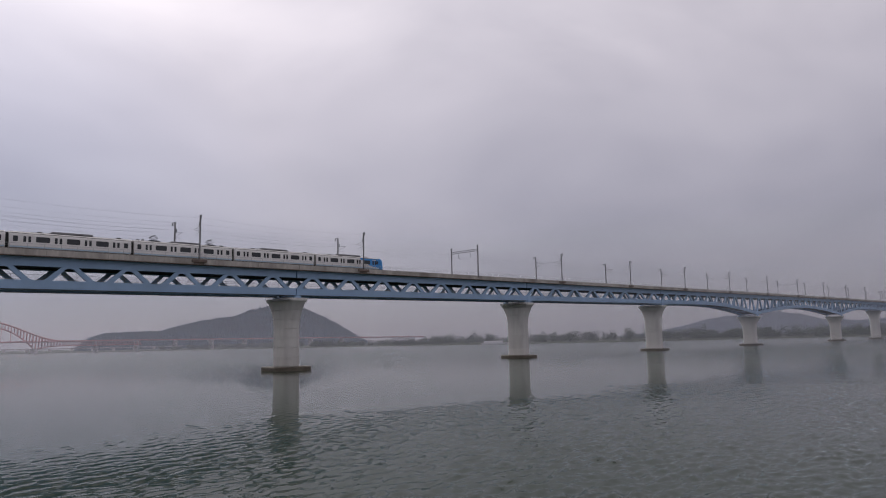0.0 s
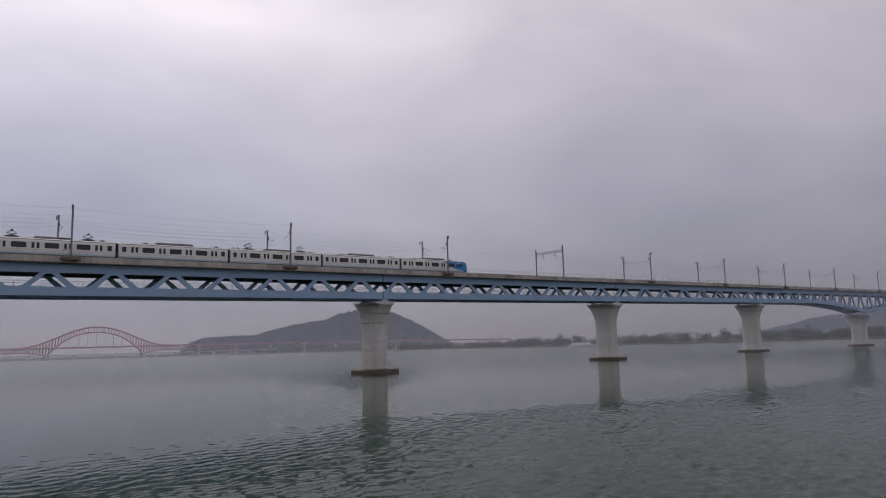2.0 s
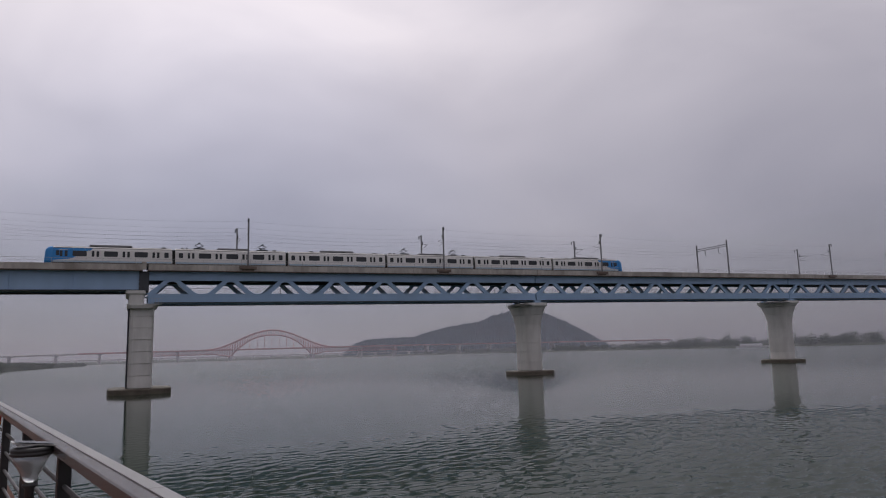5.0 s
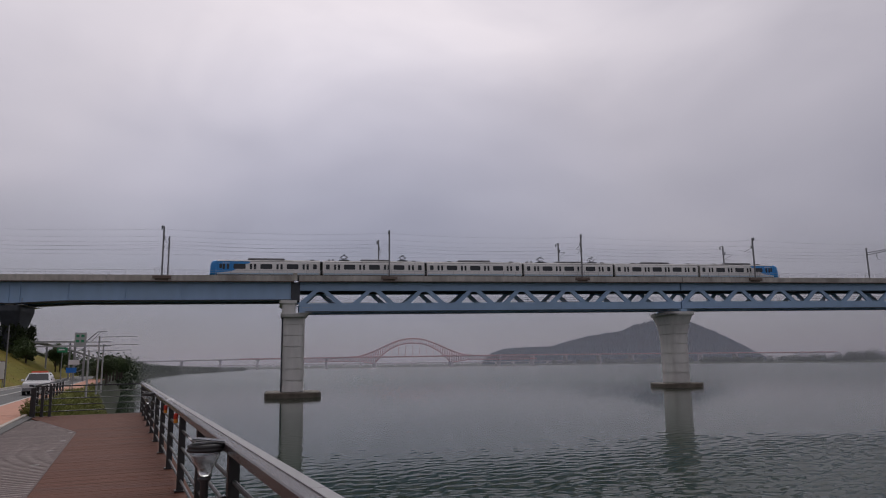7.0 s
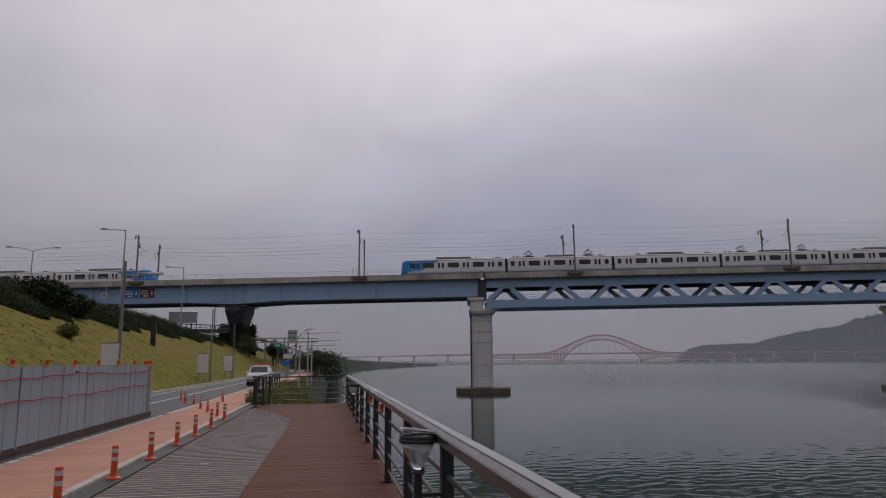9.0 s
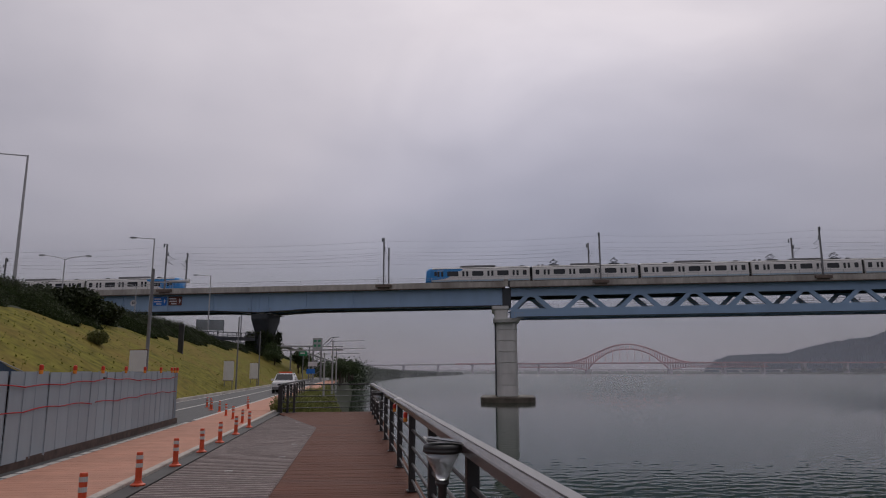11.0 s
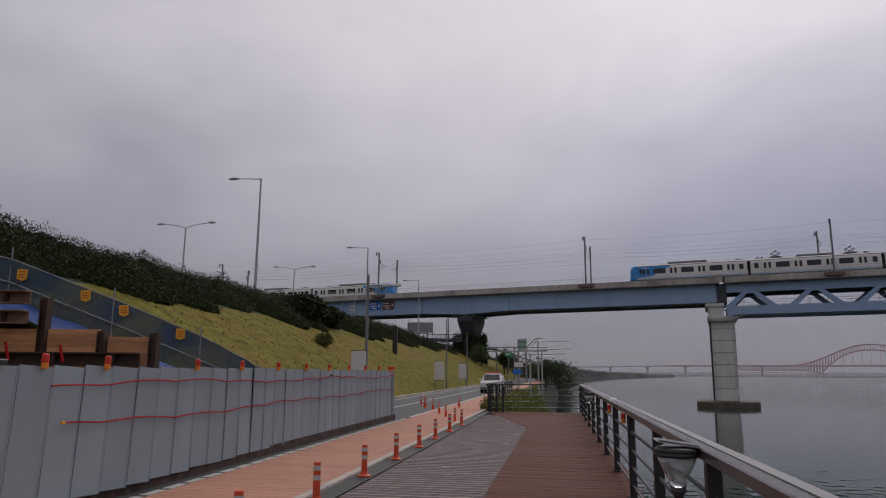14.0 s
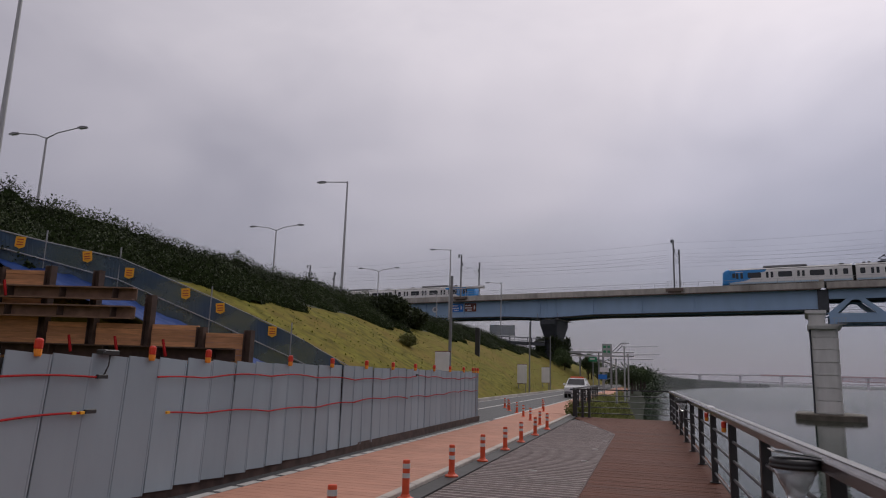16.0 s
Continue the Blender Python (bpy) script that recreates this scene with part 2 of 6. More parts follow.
BOARD_BROWN = material("reddish_brown_deck_board", (0.112, 0.045, 0.029), 0.7, spec=0.10, vary=0.18, grain=3.0, stain=0.35, tint=(0.085, 0.05, 0.045), bump=0.3, bump_scale=60, each=0.12, stretch=(0.4, 4, 1))
BOARD_DARK = material("weathered_grey_deck_board", (0.112, 0.080, 0.076), 0.7, spec=0.18, vary=0.2, grain=3.0, stain=0.4, tint=(0.14, 0.12, 0.12), bump=0.3, bump_scale=60, each=0.10, stretch=(0.4, 4, 1))
GRIP = material("pale_anti_slip_strip", (0.235, 0.195, 0.185), 0.8, vary=0.25, grain=8.0, each=0.12)
BOARD_ORANGE = material("salmon_orange_path_board", (0.44, 0.222, 0.155), 0.75, spec=0.2, vary=0.10, grain=2.5, stain=0.4, tint=(0.33, 0.185, 0.14), bump=0.3, bump_scale=50, each=0.05)
KERB = material("pale_kerb_concrete", (0.42, 0.375, 0.335), 0.8, vary=0.15, grain=5.0, stain=0.4, tint=(0.28, 0.25, 0.23), bump=0.3)
BLACK_TRIM = material("black_rubber_and_gap_shade", (0.035, 0.033, 0.033), 0.7, vary=0.3, grain=4.0, stain=0.4, tint=(0.09, 0.08, 0.08))
ASPHALT = material("damp_asphalt", (0.048, 0.048, 0.051), 0.7, vary=0.2, grain=8.0, stain=0.4, tint=(0.032, 0.032, 0.034), bump=0.4, bump_scale=80)
ROAD_WHITE = material("worn_white_road_paint", (0.46, 0.45, 0.43), 0.7, vary=0.15, grain=6.0, stain=0.5, tint=(0.36, 0.34, 0.32))
RAIL_BLACK = material("black_painted_rail_steel", (0.028, 0.027, 0.028), 0.45, vary=0.2, grain=4.0, stain=0.3, tint=(0.06, 0.055, 0.05))
RAIL_BAR = material("grey_rail_tube", (0.07, 0.07, 0.073), 0.45, 0.3, vary=0.15, grain=5.0)
HANDRAIL = material("silvery_brown_handrail_plank", (0.055, 0.042, 0.042), 0.24, vary=0.12, grain=4.0, stain=0.35, tint=(0.10, 0.08, 0.075), bump=0.15, bump_scale=50, stretch=(4, 0.4, 1), spec=0.6)
RAIL_HIGHLIGHT = material("pale_rail_highlight", (0.17, 0.165, 0.17), 0.34, 0.2, vary=0.12, grain=4.0, stain=0.4, tint=(0.2, 0.19, 0.19), stretch=(4, 0.4, 1))
SHEET = material("grey_site_fence_sheet", (0.275, 0.335, 0.378), 0.5, 0.0, vary=0.08, grain=1.5, stain=0.45, tint=(0.25, 0.265, 0.29), each=0.07, stretch=(1, 1, 0.4))
SHEET_FOOT = material("rusty_fence_foot_board", (0.075, 0.048, 0.04), 0.85, vary=0.4, grain=5.0)
ROPE_RED = material("red_rope_light", (0.34, 0.011, 0.014), 0.6, spec=0.12, vary=0.1)
ORANGE = material("orange_post_plastic", (0.62, 0.085, 0.03), 0.5, vary=0.12, grain=8.0, stain=0.3, tint=(0.45, 0.07, 0.03))
RED_PLASTIC = material("red_warning_lamp_plastic", (0.55, 0.04, 0.02), 0.35, vary=0.1)
AMBER = material("amber_lamp_foot", (0.75, 0.26, 0.03), 0.4, vary=0.1)
REFLECT = material("silver_reflective_band", (0.55, 0.55, 0.53), 0.4, 0.2, vary=0.1)
TIMBER = material("new_lagging_timber", (0.56, 0.275, 0.135), 0.75, vary=0.22, grain=5.0, stain=0.4, tint=(0.27, 0.135, 0.08), bump=0.3, each=0.18, stretch=(0.5, 0.5, 5))
PILE = material("rusty_steel_pile", (0.062, 0.038, 0.03), 0.8, vary=0.35, grain=4.0, stain=0.4, tint=(0.10, 0.055, 0.04))
WALER = material("weathered_brown_beam", (0.20, 0.12, 0.085), 0.8, vary=0.25, grain=4.0, stain=0.4, tint=(0.09, 0.055, 0.045))
TARP = material("blue_tarpaulin", (0.010, 0.040, 0.17), 0.6, spec=0.2, vary=0.2, grain=2.0, bump=0.6, bump_scale=5)
NET = net_material()
YELLOW = material("yellow_orange_notice", (0.85, 0.40, 0.025), 0.6, vary=0.08)
NOTICE_INK = material("red_notice_ink", (0.45, 0.05, 0.03), 0.6, vary=0.05)
WHITE = material("white_painted_board", (0.66, 0.65, 0.66), 0.6, vary=0.05, grain=2.0, stain=0.2, tint=(0.5, 0.49, 0.48))
SIGN_BLUE = material("blue_road_sign", (0.02, 0.16, 0.55), 0.4, vary=0.05)
SIGN_BROWN = material("brown_road_sign", (0.14, 0.04, 0.03), 0.5, vary=0.05)
SIGN_GREEN = material("green_road_sign", (0.02, 0.22, 0.10), 0.4, vary=0.05)
GRASS = material("yellowing_mown_grass", (0.138, 0.126, 0.020), 0.95, spec=0.1, vary=0.45, grain=1.6, stain=0.75, tint=(0.19, 0.128, 0.036), bump=0.9, bump_scale=9)
LAND = material("dark_scrub_ground", (0.026, 0.034, 0.014), 0.95, vary=0.4, grain=0.4)
# blue cast of distance haze put into the hill's base colour
HILL_HAZE_BLUE = material("wooded_hill", (0.006, 0.022, 0.032), 1.0, spec=0.0, vary=0.35, grain=0.03, bump=1.0, bump_scale=0.05)
RED_STEEL = material("red_bridge_steel", (0.48, 0.20, 0.185), 0.55, vary=0.08, grain=0.05)
FAR_CONCRETE = material("far_bridge_concrete", (0.52, 0.48, 0.47), 0.85, vary=0.08, grain=0.05)
HEDGE_SHADE = material("shrub_inner_shade", (0.013, 0.019, 0.007), 1.0, spec=0.0, vary=0.5, grain=5.0, bump=0.8, bump_scale=9)
HEDGE = leaf_material("dark_hedge_leaf", (0.018, 0.028, 0.009), (0.046, 0.062, 0.020))
LEAF = leaf_material("green_tree_leaf", (0.034, 0.058, 0.019), (0.088, 0.125, 0.046))
LEAF_LIGHT = leaf_material("light_bank_weed", (0.10, 0.12, 0.028), (0.30, 0.30, 0.09))
BUSH = leaf_material("olive_bush_leaf", (0.075, 0.085, 0.025), (0.17, 0.175, 0.06))
GRASS_BLADE = leaf_material("grass_blade", (0.10, 0.11, 0.015), (0.185, 0.18, 0.03))
# far foliage, lightened in its colour to suggest haze
FAR_LEAF = leaf_material("hazed_far_wood_leaf", (0.034, 0.052, 0.026), (0.068, 0.094, 0.046))
BARK = material("dark_bark", (0.06, 0.048, 0.038), 0.9, vary=0.3, grain=8.0, bump=0.6)
CAR_WHITE = material("white_car_paint", (0.70, 0.70, 0.71), 0.22, vary=0.02, spec=0.6)
TYRE = material("black_tyre", (0.02, 0.02, 0.02), 0.8, vary=0.2)
SILVER_TRIM = material("silver_trim", (0.5, 0.5, 0.5), 0.3, 0.8, vary=0.05)
LAMP_LENS = material("clear_headlamp", (0.65, 0.67, 0.68), 0.1, vary=0.05, spec=0.8)
CLEAR = glass_material("clear_lantern_plastic", (0.86, 0.87, 0.87), 0.12)
WATER_MAT = water_material()


# ---- mesh helpers ----
class Build:
    """Gathers solids into one mesh."""

    def __init__(self):
        self.v, self.f = [], []

    def add(self, verts, faces):
        o = len(self.v)
        self.v += [tuple(p) for p in verts]
        self.f += [tuple(o + i for i in q) for q in faces]
        return self

    def box(self, c, s, bevel=0.0):
        x, y, z = c
        a, b, h = s[0] / 2, s[1] / 2, s[2] / 2
        if bevel:
            k = bevel
            ring = [(-a + k, -b), (a - k, -b), (a, -b + k), (a, b - k), (a - k, b), (-a + k, b), (-a, b - k), (-a, -b + k)]
            low = [(x + p, y + q, z - h) for p, q in ring]
            mid = [(x + p, y + q, z + h - k) for p, q in ring]
            top = [(x + p * (1 - k / a), y + q * (1 - k / b), z + h) for p, q in ring]
            n = 8
            fs = [tuple(range(n))[::-1], tuple(range(2 * n, 3 * n))]
            for lv in (0, n):
                fs += [(lv + i, lv + (i + 1) % n, lv + n + (i + 1) % n, lv + n + i) for i in range(n)]
            return self.add(low + mid + top, fs)
        vs = [(x + i * a, y + j * b, z + k * h) for i in (-1, 1) for j in (-1, 1) for k in (-1, 1)]
        return self.add(vs, [(0, 1, 3, 2), (4, 6, 7, 5), (0, 4, 5, 1), (2, 3, 7, 6), (0, 2, 6, 4), (1, 5, 7, 3)])

    def beam(self, p, q, w, h, up=(0, 0, 1)):
        p, q = Vector(p), Vector(q)
        d = (q - p).normalized()
        s = d.cross(Vector(up))
        s = s.normalized() if s.length > 1e-5 else Vector((1, 0, 0))
        t = s.cross(d).normalized()
        c = [s * (i * w / 2) + t * (j * h / 2) for i, j in ((-1, -1), (1, -1), (1, 1), (-1, 1))]
        return self.add([p + k for k in c] + [q + k for k in c], [(3, 2, 1, 0), (4, 5, 6, 7), (0, 1, 5, 4), (1, 2, 6, 5), (2, 3, 7, 6), (3, 0, 4, 7)])

    def tube(self, pts, r, n=8, taper=1.0, close=True):
        pts = [Vector(p) for p in pts]
        m = len(pts)
        vs, fs = [], []
        for i, p in enumerate(pts):
            d = (pts[min(i + 1, m - 1)] - pts[max(i - 1, 0)]).normalized()
            s = d.cross(Vector((0, 0, 1)))
            s = s.normalized() if s.length > 1e-3 else Vector((1, 0, 0))
            t = d.cross(s)
            rr = r * (1 + (taper - 1) * i / max(m - 1, 1))
            vs += [p + (s * math.cos(k * math.tau / n) + t * math.sin(k * math.tau / n)) * rr for k in range(n)]
        for i in range(m - 1):
            fs += [(i * n + k, i * n + (k + 1) % n, (i + 1) * n + (k + 1) % n, (i + 1) * n + k) for k in range(n)]
        if close:
            fs += [tuple(range(n))[::-1], tuple(range((m - 1) * n, m * n))]
        return self.add(vs, fs)

    def turn(self, prof, c=(0, 0, 0), n=16):
        """A solid of revolution about z from (radius, height) pairs."""
        vs, fs = [], []
        for r, z in prof:
            vs += [(c[0] + r * math.cos(k * math.tau / n), c[1] + r * math.sin(k * math.tau / n), c[2] + z) for k in range(n)]
        for i in range(len(prof) - 1):
            fs += [(i * n + k, i * n + (k + 1) % n, (i + 1) * n + (k + 1) % n, (i + 1) * n + k) for k in range(n)]
        fs += [tuple(range(n))[::-1], tuple(range((len(prof) - 1) * n, len(prof) * n))]
        return self.add(vs, fs)

    def rings(self, rings, caps=True):
        n = len(rings[0])
        vs = [p for r in rings for p in r]
        fs = []
        for i in range(len(rings) - 1):
            fs += [(i * n + k, i * n + (k + 1) % n, (i + 1) * n + (k + 1) % n, (i + 1) * n + k) for k in range(n)]
        if caps:
            fs += [tuple(range(n))[::-1], tuple(range((len(rings) - 1) * n, len(rings) * n))]
        return self.add(vs, fs)

    def plate(self, pts, axis, t):
        """A plate: an outline of 3D points, thickened along axis by t."""
        d = Vector(axis) * t
        n = len(pts)
        vs = [Vector(p) for p in pts] + [Vector(p) + d for p in pts]
        return self.add(vs, [tuple(range(n))[::-1], tuple(range(n, 2 * n))] + [(i, (i + 1) % n, n + (i + 1) % n, n + i) for i in range(n)])

    def mesh(self, name, mat, smooth=False):
        me = bpy.data.meshes.new(name)
        me.from_pydata(self.v, [], self.f)
        bm = bmesh.new()
        bm.from_mesh(me)
        bmesh.ops.recalc_face_normals(bm, faces=bm.faces)
        bm.to_mesh(me)
        bm.free()
        me.materials.append(mat)
        if smooth:
            me.shade_smooth()
        return me


def part(name, b, mat, parent, label="", smooth=False, at=None):
    """One mesh object under a thing or a part; b: a Build or a ready mesh."""
    ob = new(name, b.mesh(name, mat, smooth) if isinstance(b, Build) else b)
    ob.parent = parent
    if at is not None:
        ob.matrix_basis = at
    return tagged(ob, label)


def thing(name, label, category, m=None, group="", kind="", data=None):
    ob = new(name, data)
    if m is not None:
        ob.matrix_world = m
    return tagged(ob, label, category, group, kind)


RIVER = pose(0, 0, 0, 0, 0, 11.3)  # the promenade's own axes: x to the water, y along the bank


def bank(a, d, z=0.0):
    """World place from metres along the bank, metres inland and height."""
    return RIVER @ Vector((-d, a, z))


def leaves(name, spots, size, mat, seed, parent=None, flat=0.5):
    """Many small leaf blades, each a bent quad, at the given (x, y, z, spread) spots."""
    rng = np.random.default_rng(seed)
    s = np.asarray(spots, dtype=float)
    n = len(s)
    c = s[:, :3] + rng.normal(0, 1, (n, 3)) * s[:, 3:4] * np.array([1, 1, 0.8])
    u = rng.normal(0, 1, (n, 3))
    u /= np.linalg.norm(u, axis=1, keepdims=True)
    w = rng.normal(0, 1, (n, 3))
    w[:, 2] *= flat
    w -= u * (u * w).sum(1, keepdims=True)
    w /= np.linalg.norm(w, axis=1, keepdims=True) + 1e-9
    k = size * rng.uniform(0.6, 1.4, (n, 1))
    nn = np.cross(u, w) * k * 0.25
    vs = np.stack([c - u * k, c - w * k * 0.5 + nn, c + u * k, c + w * k * 0.5 + nn], 1).reshape(-1, 3)
    fs = (np.arange(n)[:, None] * 4 + np.array([[0, 1, 2], [0, 2, 3]]).reshape(1, 6)).reshape(-1, 3)
    me = bpy.data.meshes.new(name)
    me.from_pydata(vs.tolist(), [], fs.tolist())
    me.materials.append(mat)
    ob = new(name, me)
    if parent is not None:
        ob.parent = parent
    return ob


# ---- setting: water, ground, far banks, haze sheets ----
def grid_mesh(name, xs, ys, height, mat, smooth=True):
    vs = [(x, y, height(x, y)) for y in ys for x in xs]
    nx = len(xs)
    fs = [(j * nx + i, j * nx + i + 1, (j + 1) * nx + i + 1, (j + 1) * nx + i) for j in range(len(ys) - 1) for i in range(nx - 1)]
    me = bpy.data.meshes.new(name)
    me.from_pydata(vs, [], fs)
    me.materials.append(mat)
    if smooth:
        me.shade_smooth()
    return me


def edge_of_bank(a):
    return 0.4 - (130 * ((a - 180) / 720) ** 2 if a > 180 else 0)


def land_height(d, a):
    """The near bank's profile: river edge, promenade level, grass slope, road on top."""
    e = edge_of_bank(a)
    k = d - e
    if k < 2.2:
        return WATER - 1.5 + (3.9 - 0.12 + 1.5) * max(0, k / 2.2) ** 0.8
    if d < 9.3 or (a < 15.4 and d < 17.6):
        return -0.12
    if d < 22.3:
        u = (d - 9.3) / 13.0
        k = min(1.0, max(0.0, (a - 19.0) / 7.0))
        z = 6.5 * u * (1 - k) + 6.4 * (1 - (1 - u) ** 1.25) * k
        return z - 0.12 + 0.10 * noise.noise(Vector((a * 0.25, d * 0.3, 0))) + 0.03 * noise.noise(Vector((a * 1.3, d * 1.3, 4)))
    return 6.4


ds = [-200, -100, -50, -20, -8, -4, -2, -1] + [0.4 + 0.3 * i for i in range(9)] + [4, 6, 8, 9.2] + [9.4 + 0.55 * i for i in range(24)] + [22.6, 26, 40, 80, 200, 600, 2500]
ays = list(np.arange(-60, 10, 4.0)) + list(np.arange(10, 60, 1.0)) + list(np.arange(60, 180, 4)) + list(np.arange(180, 960, 30))
ground = thing("ground", "sloping river bank with mown yellow-green grass", "ground", RIVER, kind="structure",
               data=grid_mesh("ground", [-d for d in ds], ays, lambda x, a: land_height(-x, a), GRASS))


for v in ground.data.vertices:
    d, a = -v.co.x, v.co.y
    d += (edge_of_bank(a) - 0.4) * min(1.0, max(0.0, (9.2 - d) / 5.2))
    v.co.x, v.co.z = -d, land_height(d, a)


def wave_sheet():
    """The river: one sheet, fine near the promenade and coarse far out, raised by short crossing waves."""
    rg = np.random.default_rng(2)
    az = np.radians(np.concatenate([np.arange(-84, 16, 0.10), np.arange(16, 276, 8.0)]))
    r = np.concatenate([np.geomspace(3.0, 19.8, 60), np.geomspace(20.0, 86.0, 330), np.geomspace(87.0, 170.0, 60), np.geomspace(178.0, 4800.0, 40)])
    R, A = np.meshgrid(r, az, indexing="ij")
    x, y = -np.sin(A) * R, np.cos(A) * R
    z = np.zeros_like(x)
    step = np.where(R < 86, 0.0125, 0.033) * R  # short waves die out where the sheet grows coarse
    for k in range(64):
        wl = 0.46 * (2.9 ** rg.random())
        th = np.radians(112) + rg.normal(0, 0.52)
        kx, ky = np.cos(th) * math.tau / wl, np.sin(th) * math.tau / wl
        bend = 1.1 * np.sin(x * 0.11 * rg.uniform(0.6, 1.4) + y * 0.13 * rg.uniform(0.6, 1.4) + rg.uniform(0, 6.28))
        z += 0.0074 * wl * np.clip(wl / step, 0, 1) ** 2 * np.sin(kx * x + ky * y + bend + rg.uniform(0, 6.28))
    z = 0.11 * np.tanh(z / 0.11)
    wob = 9 * np.sin(x * 0.05 + 1.3) + 6 * np.sin(x * 0.021 - y * 0.06) + 5 * np.sin(x * 0.13 + y * 0.09)
    breeze = np.clip((np.minimum(34 + 0.65 * x, 64) - y + wob) / 40, 0, 1)
    breeze = breeze * breeze * (3 - 2 * breeze)
    gust = 0.75 + 0.25 * np.sin(x * 0.17 + 0.4 * np.sin(y * 0.21)) * np.sin(y * 0.15 + x * 0.05)
    z *= (0.10 + 0.90 * breeze * gust) * np.clip((172 - R) / 60, 0, 1)
    rough = (0.04 + 0.96 * breeze * gust) * np.clip((150 - R) / 80, 0, 1)
    open_water = np.clip((R - 90) / 160, 0, 1)
    n, m = x.shape
    co_ = np.stack([x, y, z + WATER], -1).reshape(-1, 3)
    i0 = (np.arange(n - 1)[:, None] * m + np.arange(m)[None, :]).ravel()
    i1 = (np.arange(n - 1)[:, None] * m + (np.arange(m)[None, :] + 1) % m).ravel()
    quads = np.stack([i0, i0 + m, i1 + m, i1], -1)
    centre = len(co_)
    co_ = np.vstack([co_, [[0, 0, WATER]]])
    me = bpy.data.meshes.new("water")
    nq = len(quads)
    me.vertices.add(len(co_))
    me.vertices.foreach_set("co", co_.ravel())
    fan = np.stack([np.full(m, centre), np.arange(m), (np.arange(m) + 1) % m], -1)
    me.loops.add(nq * 4 + m * 3)
    me.loops.foreach_set("vertex_index", np.concatenate([quads.ravel(), fan.ravel()]))
    me.polygons.add(nq + m)
    me.polygons.foreach_set("loop_start", np.concatenate([np.arange(nq) * 4, nq * 4 + np.arange(m) * 3]))
    attr = me.attributes.new("breeze", "FLOAT", "POINT")
    attr.data.foreach_set("value", np.append(rough.ravel(), 1.0).astype(np.float32))
    attr = me.attributes.new("open_water", "FLOAT", "POINT")
    attr.data.foreach_set("value", np.append(open_water.ravel(), 0.0).astype(np.float32))
    me.update(calc_edges=True)
    me.validate()
    me.materials.append(WATER_MAT)
    me.shade_smooth()
    return me


land_faces = ground.data.polygons
ground.data.materials.append(LAND)
for f in land_faces:
    if (f.center.y > 70 and f.center.x > -5) or f.center.x < (-17.9 if f.center.y < 22 else -18.6) or (f.center.x > -2.9 and f.center.y > 28):
        f.material_index = 1
water = thing("water", "grey-green rippled river water under cloud", "water", kind="structure", data=wave_sheet())


def polar(azimuth, dist, z=0.0):
    """World place by azimuth (degrees to the left of +y), distance and height."""
    t = radians(azimuth)
    return Vector((-math.sin(t) * dist, math.cos(t) * dist, z))


def shore(azimuth):
    """Distance of the far waterline by azimuth."""
    pts = ((8, 1350), (-5, 1350), (-17, 1320), (-28, 1150), (-38, 1000), (-50, 860), (-60, 800), (-70, 840), (-80, 900), (-100, 950))
    for (a0, d0), (a1, d1) in zip(pts, pts[1:]):
        if a1 <= azimuth <= a0:
            return d0 + (d1 - d0) * (azimuth - a0) / (a1 - a0)
    return 950 if azimuth < 0 else 1350


azs = [8 - 1.0 * i for i in range(109)]
vs, fs = [], []
for a in azs:
    s0 = shore(a)
    vs += [polar(a, s0 - 12, WATER - 1), polar(a, s0, WATER + 1.2), polar(a, s0 + 300, WATER + 3), polar(a, 4500, WATER + 6)]
for i in range(len(azs) - 1):
    fs += [(4 * i + k, 4 * i + k + 1, 4 * i + k + 5, 4 * i + k + 4) for k in range(3)]
me = bpy.data.meshes.new("far_bank")
me.from_pydata(vs, [], fs)
me.materials.append(LAND)
thing("far_bank", "low wooded far river bank in mist", "river bank", kind="structure", data=me)


def hill(name, label, dist, outline, depth):
    """A wooded hill: a long ridge whose skyline follows (azimuth, height) pairs, rough with tree crowns."""
    rng = random.Random(7)
    n, rows = 420, 30
    azo, hgt = [-p for p, _ in outline], [h for _, h in outline]
    vs, fs = [], []
    for j in range(rows + 1):
        t = j / rows
        prof = math.sin(math.pi * t / 2) ** 0.8
        for i in range(n + 1):
            s = i / n
            azm = azo[0] + (azo[-1] - azo[0]) * s
            h = float(np.interp(azm, azo, hgt))
            p = polar(-azm, dist + depth * t)
            bumpy = 1 + 0.05 * noise.noise(Vector((s * 45, t * 9, 2))) + 0.05 * noise.noise(Vector((s * 150, t * 24, 5)))
            vs.append((p.x, p.y, WATER + 2 + h * prof * bumpy + (rng.uniform(0, 3.4) if 0 < j else 0)))
    for j in range(rows):
        fs += [(j * (n + 1) + i, j * (n + 1) + i + 1, (j + 1) * (n + 1) + i + 1, (j + 1) * (n + 1) + i) for i in range(n)]
    me = bpy.data.meshes.new(name)
    me.from_pydata(vs, [], fs)
    me.materials.append(HILL_HAZE_BLUE)
    return thing(name, label, "hill", kind="structure", data=me)


hill("wooded_hill", "dark wooded hill beyond the red bridge in mist", 1500,
     ((-16.6, 4), (-17.5, 28), (-18.4, 38), (-20.5, 42), (-22.4, 42), (-23.2, 51), (-24.6, 62), (-26.2, 72), (-28.0, 79), (-29.1, 95), (-30.2, 102),
      (-31.6, 107), (-33.1, 101), (-34.6, 79), (-35.9, 58), (-37.7, 22), (-38.6, 4)), 420)
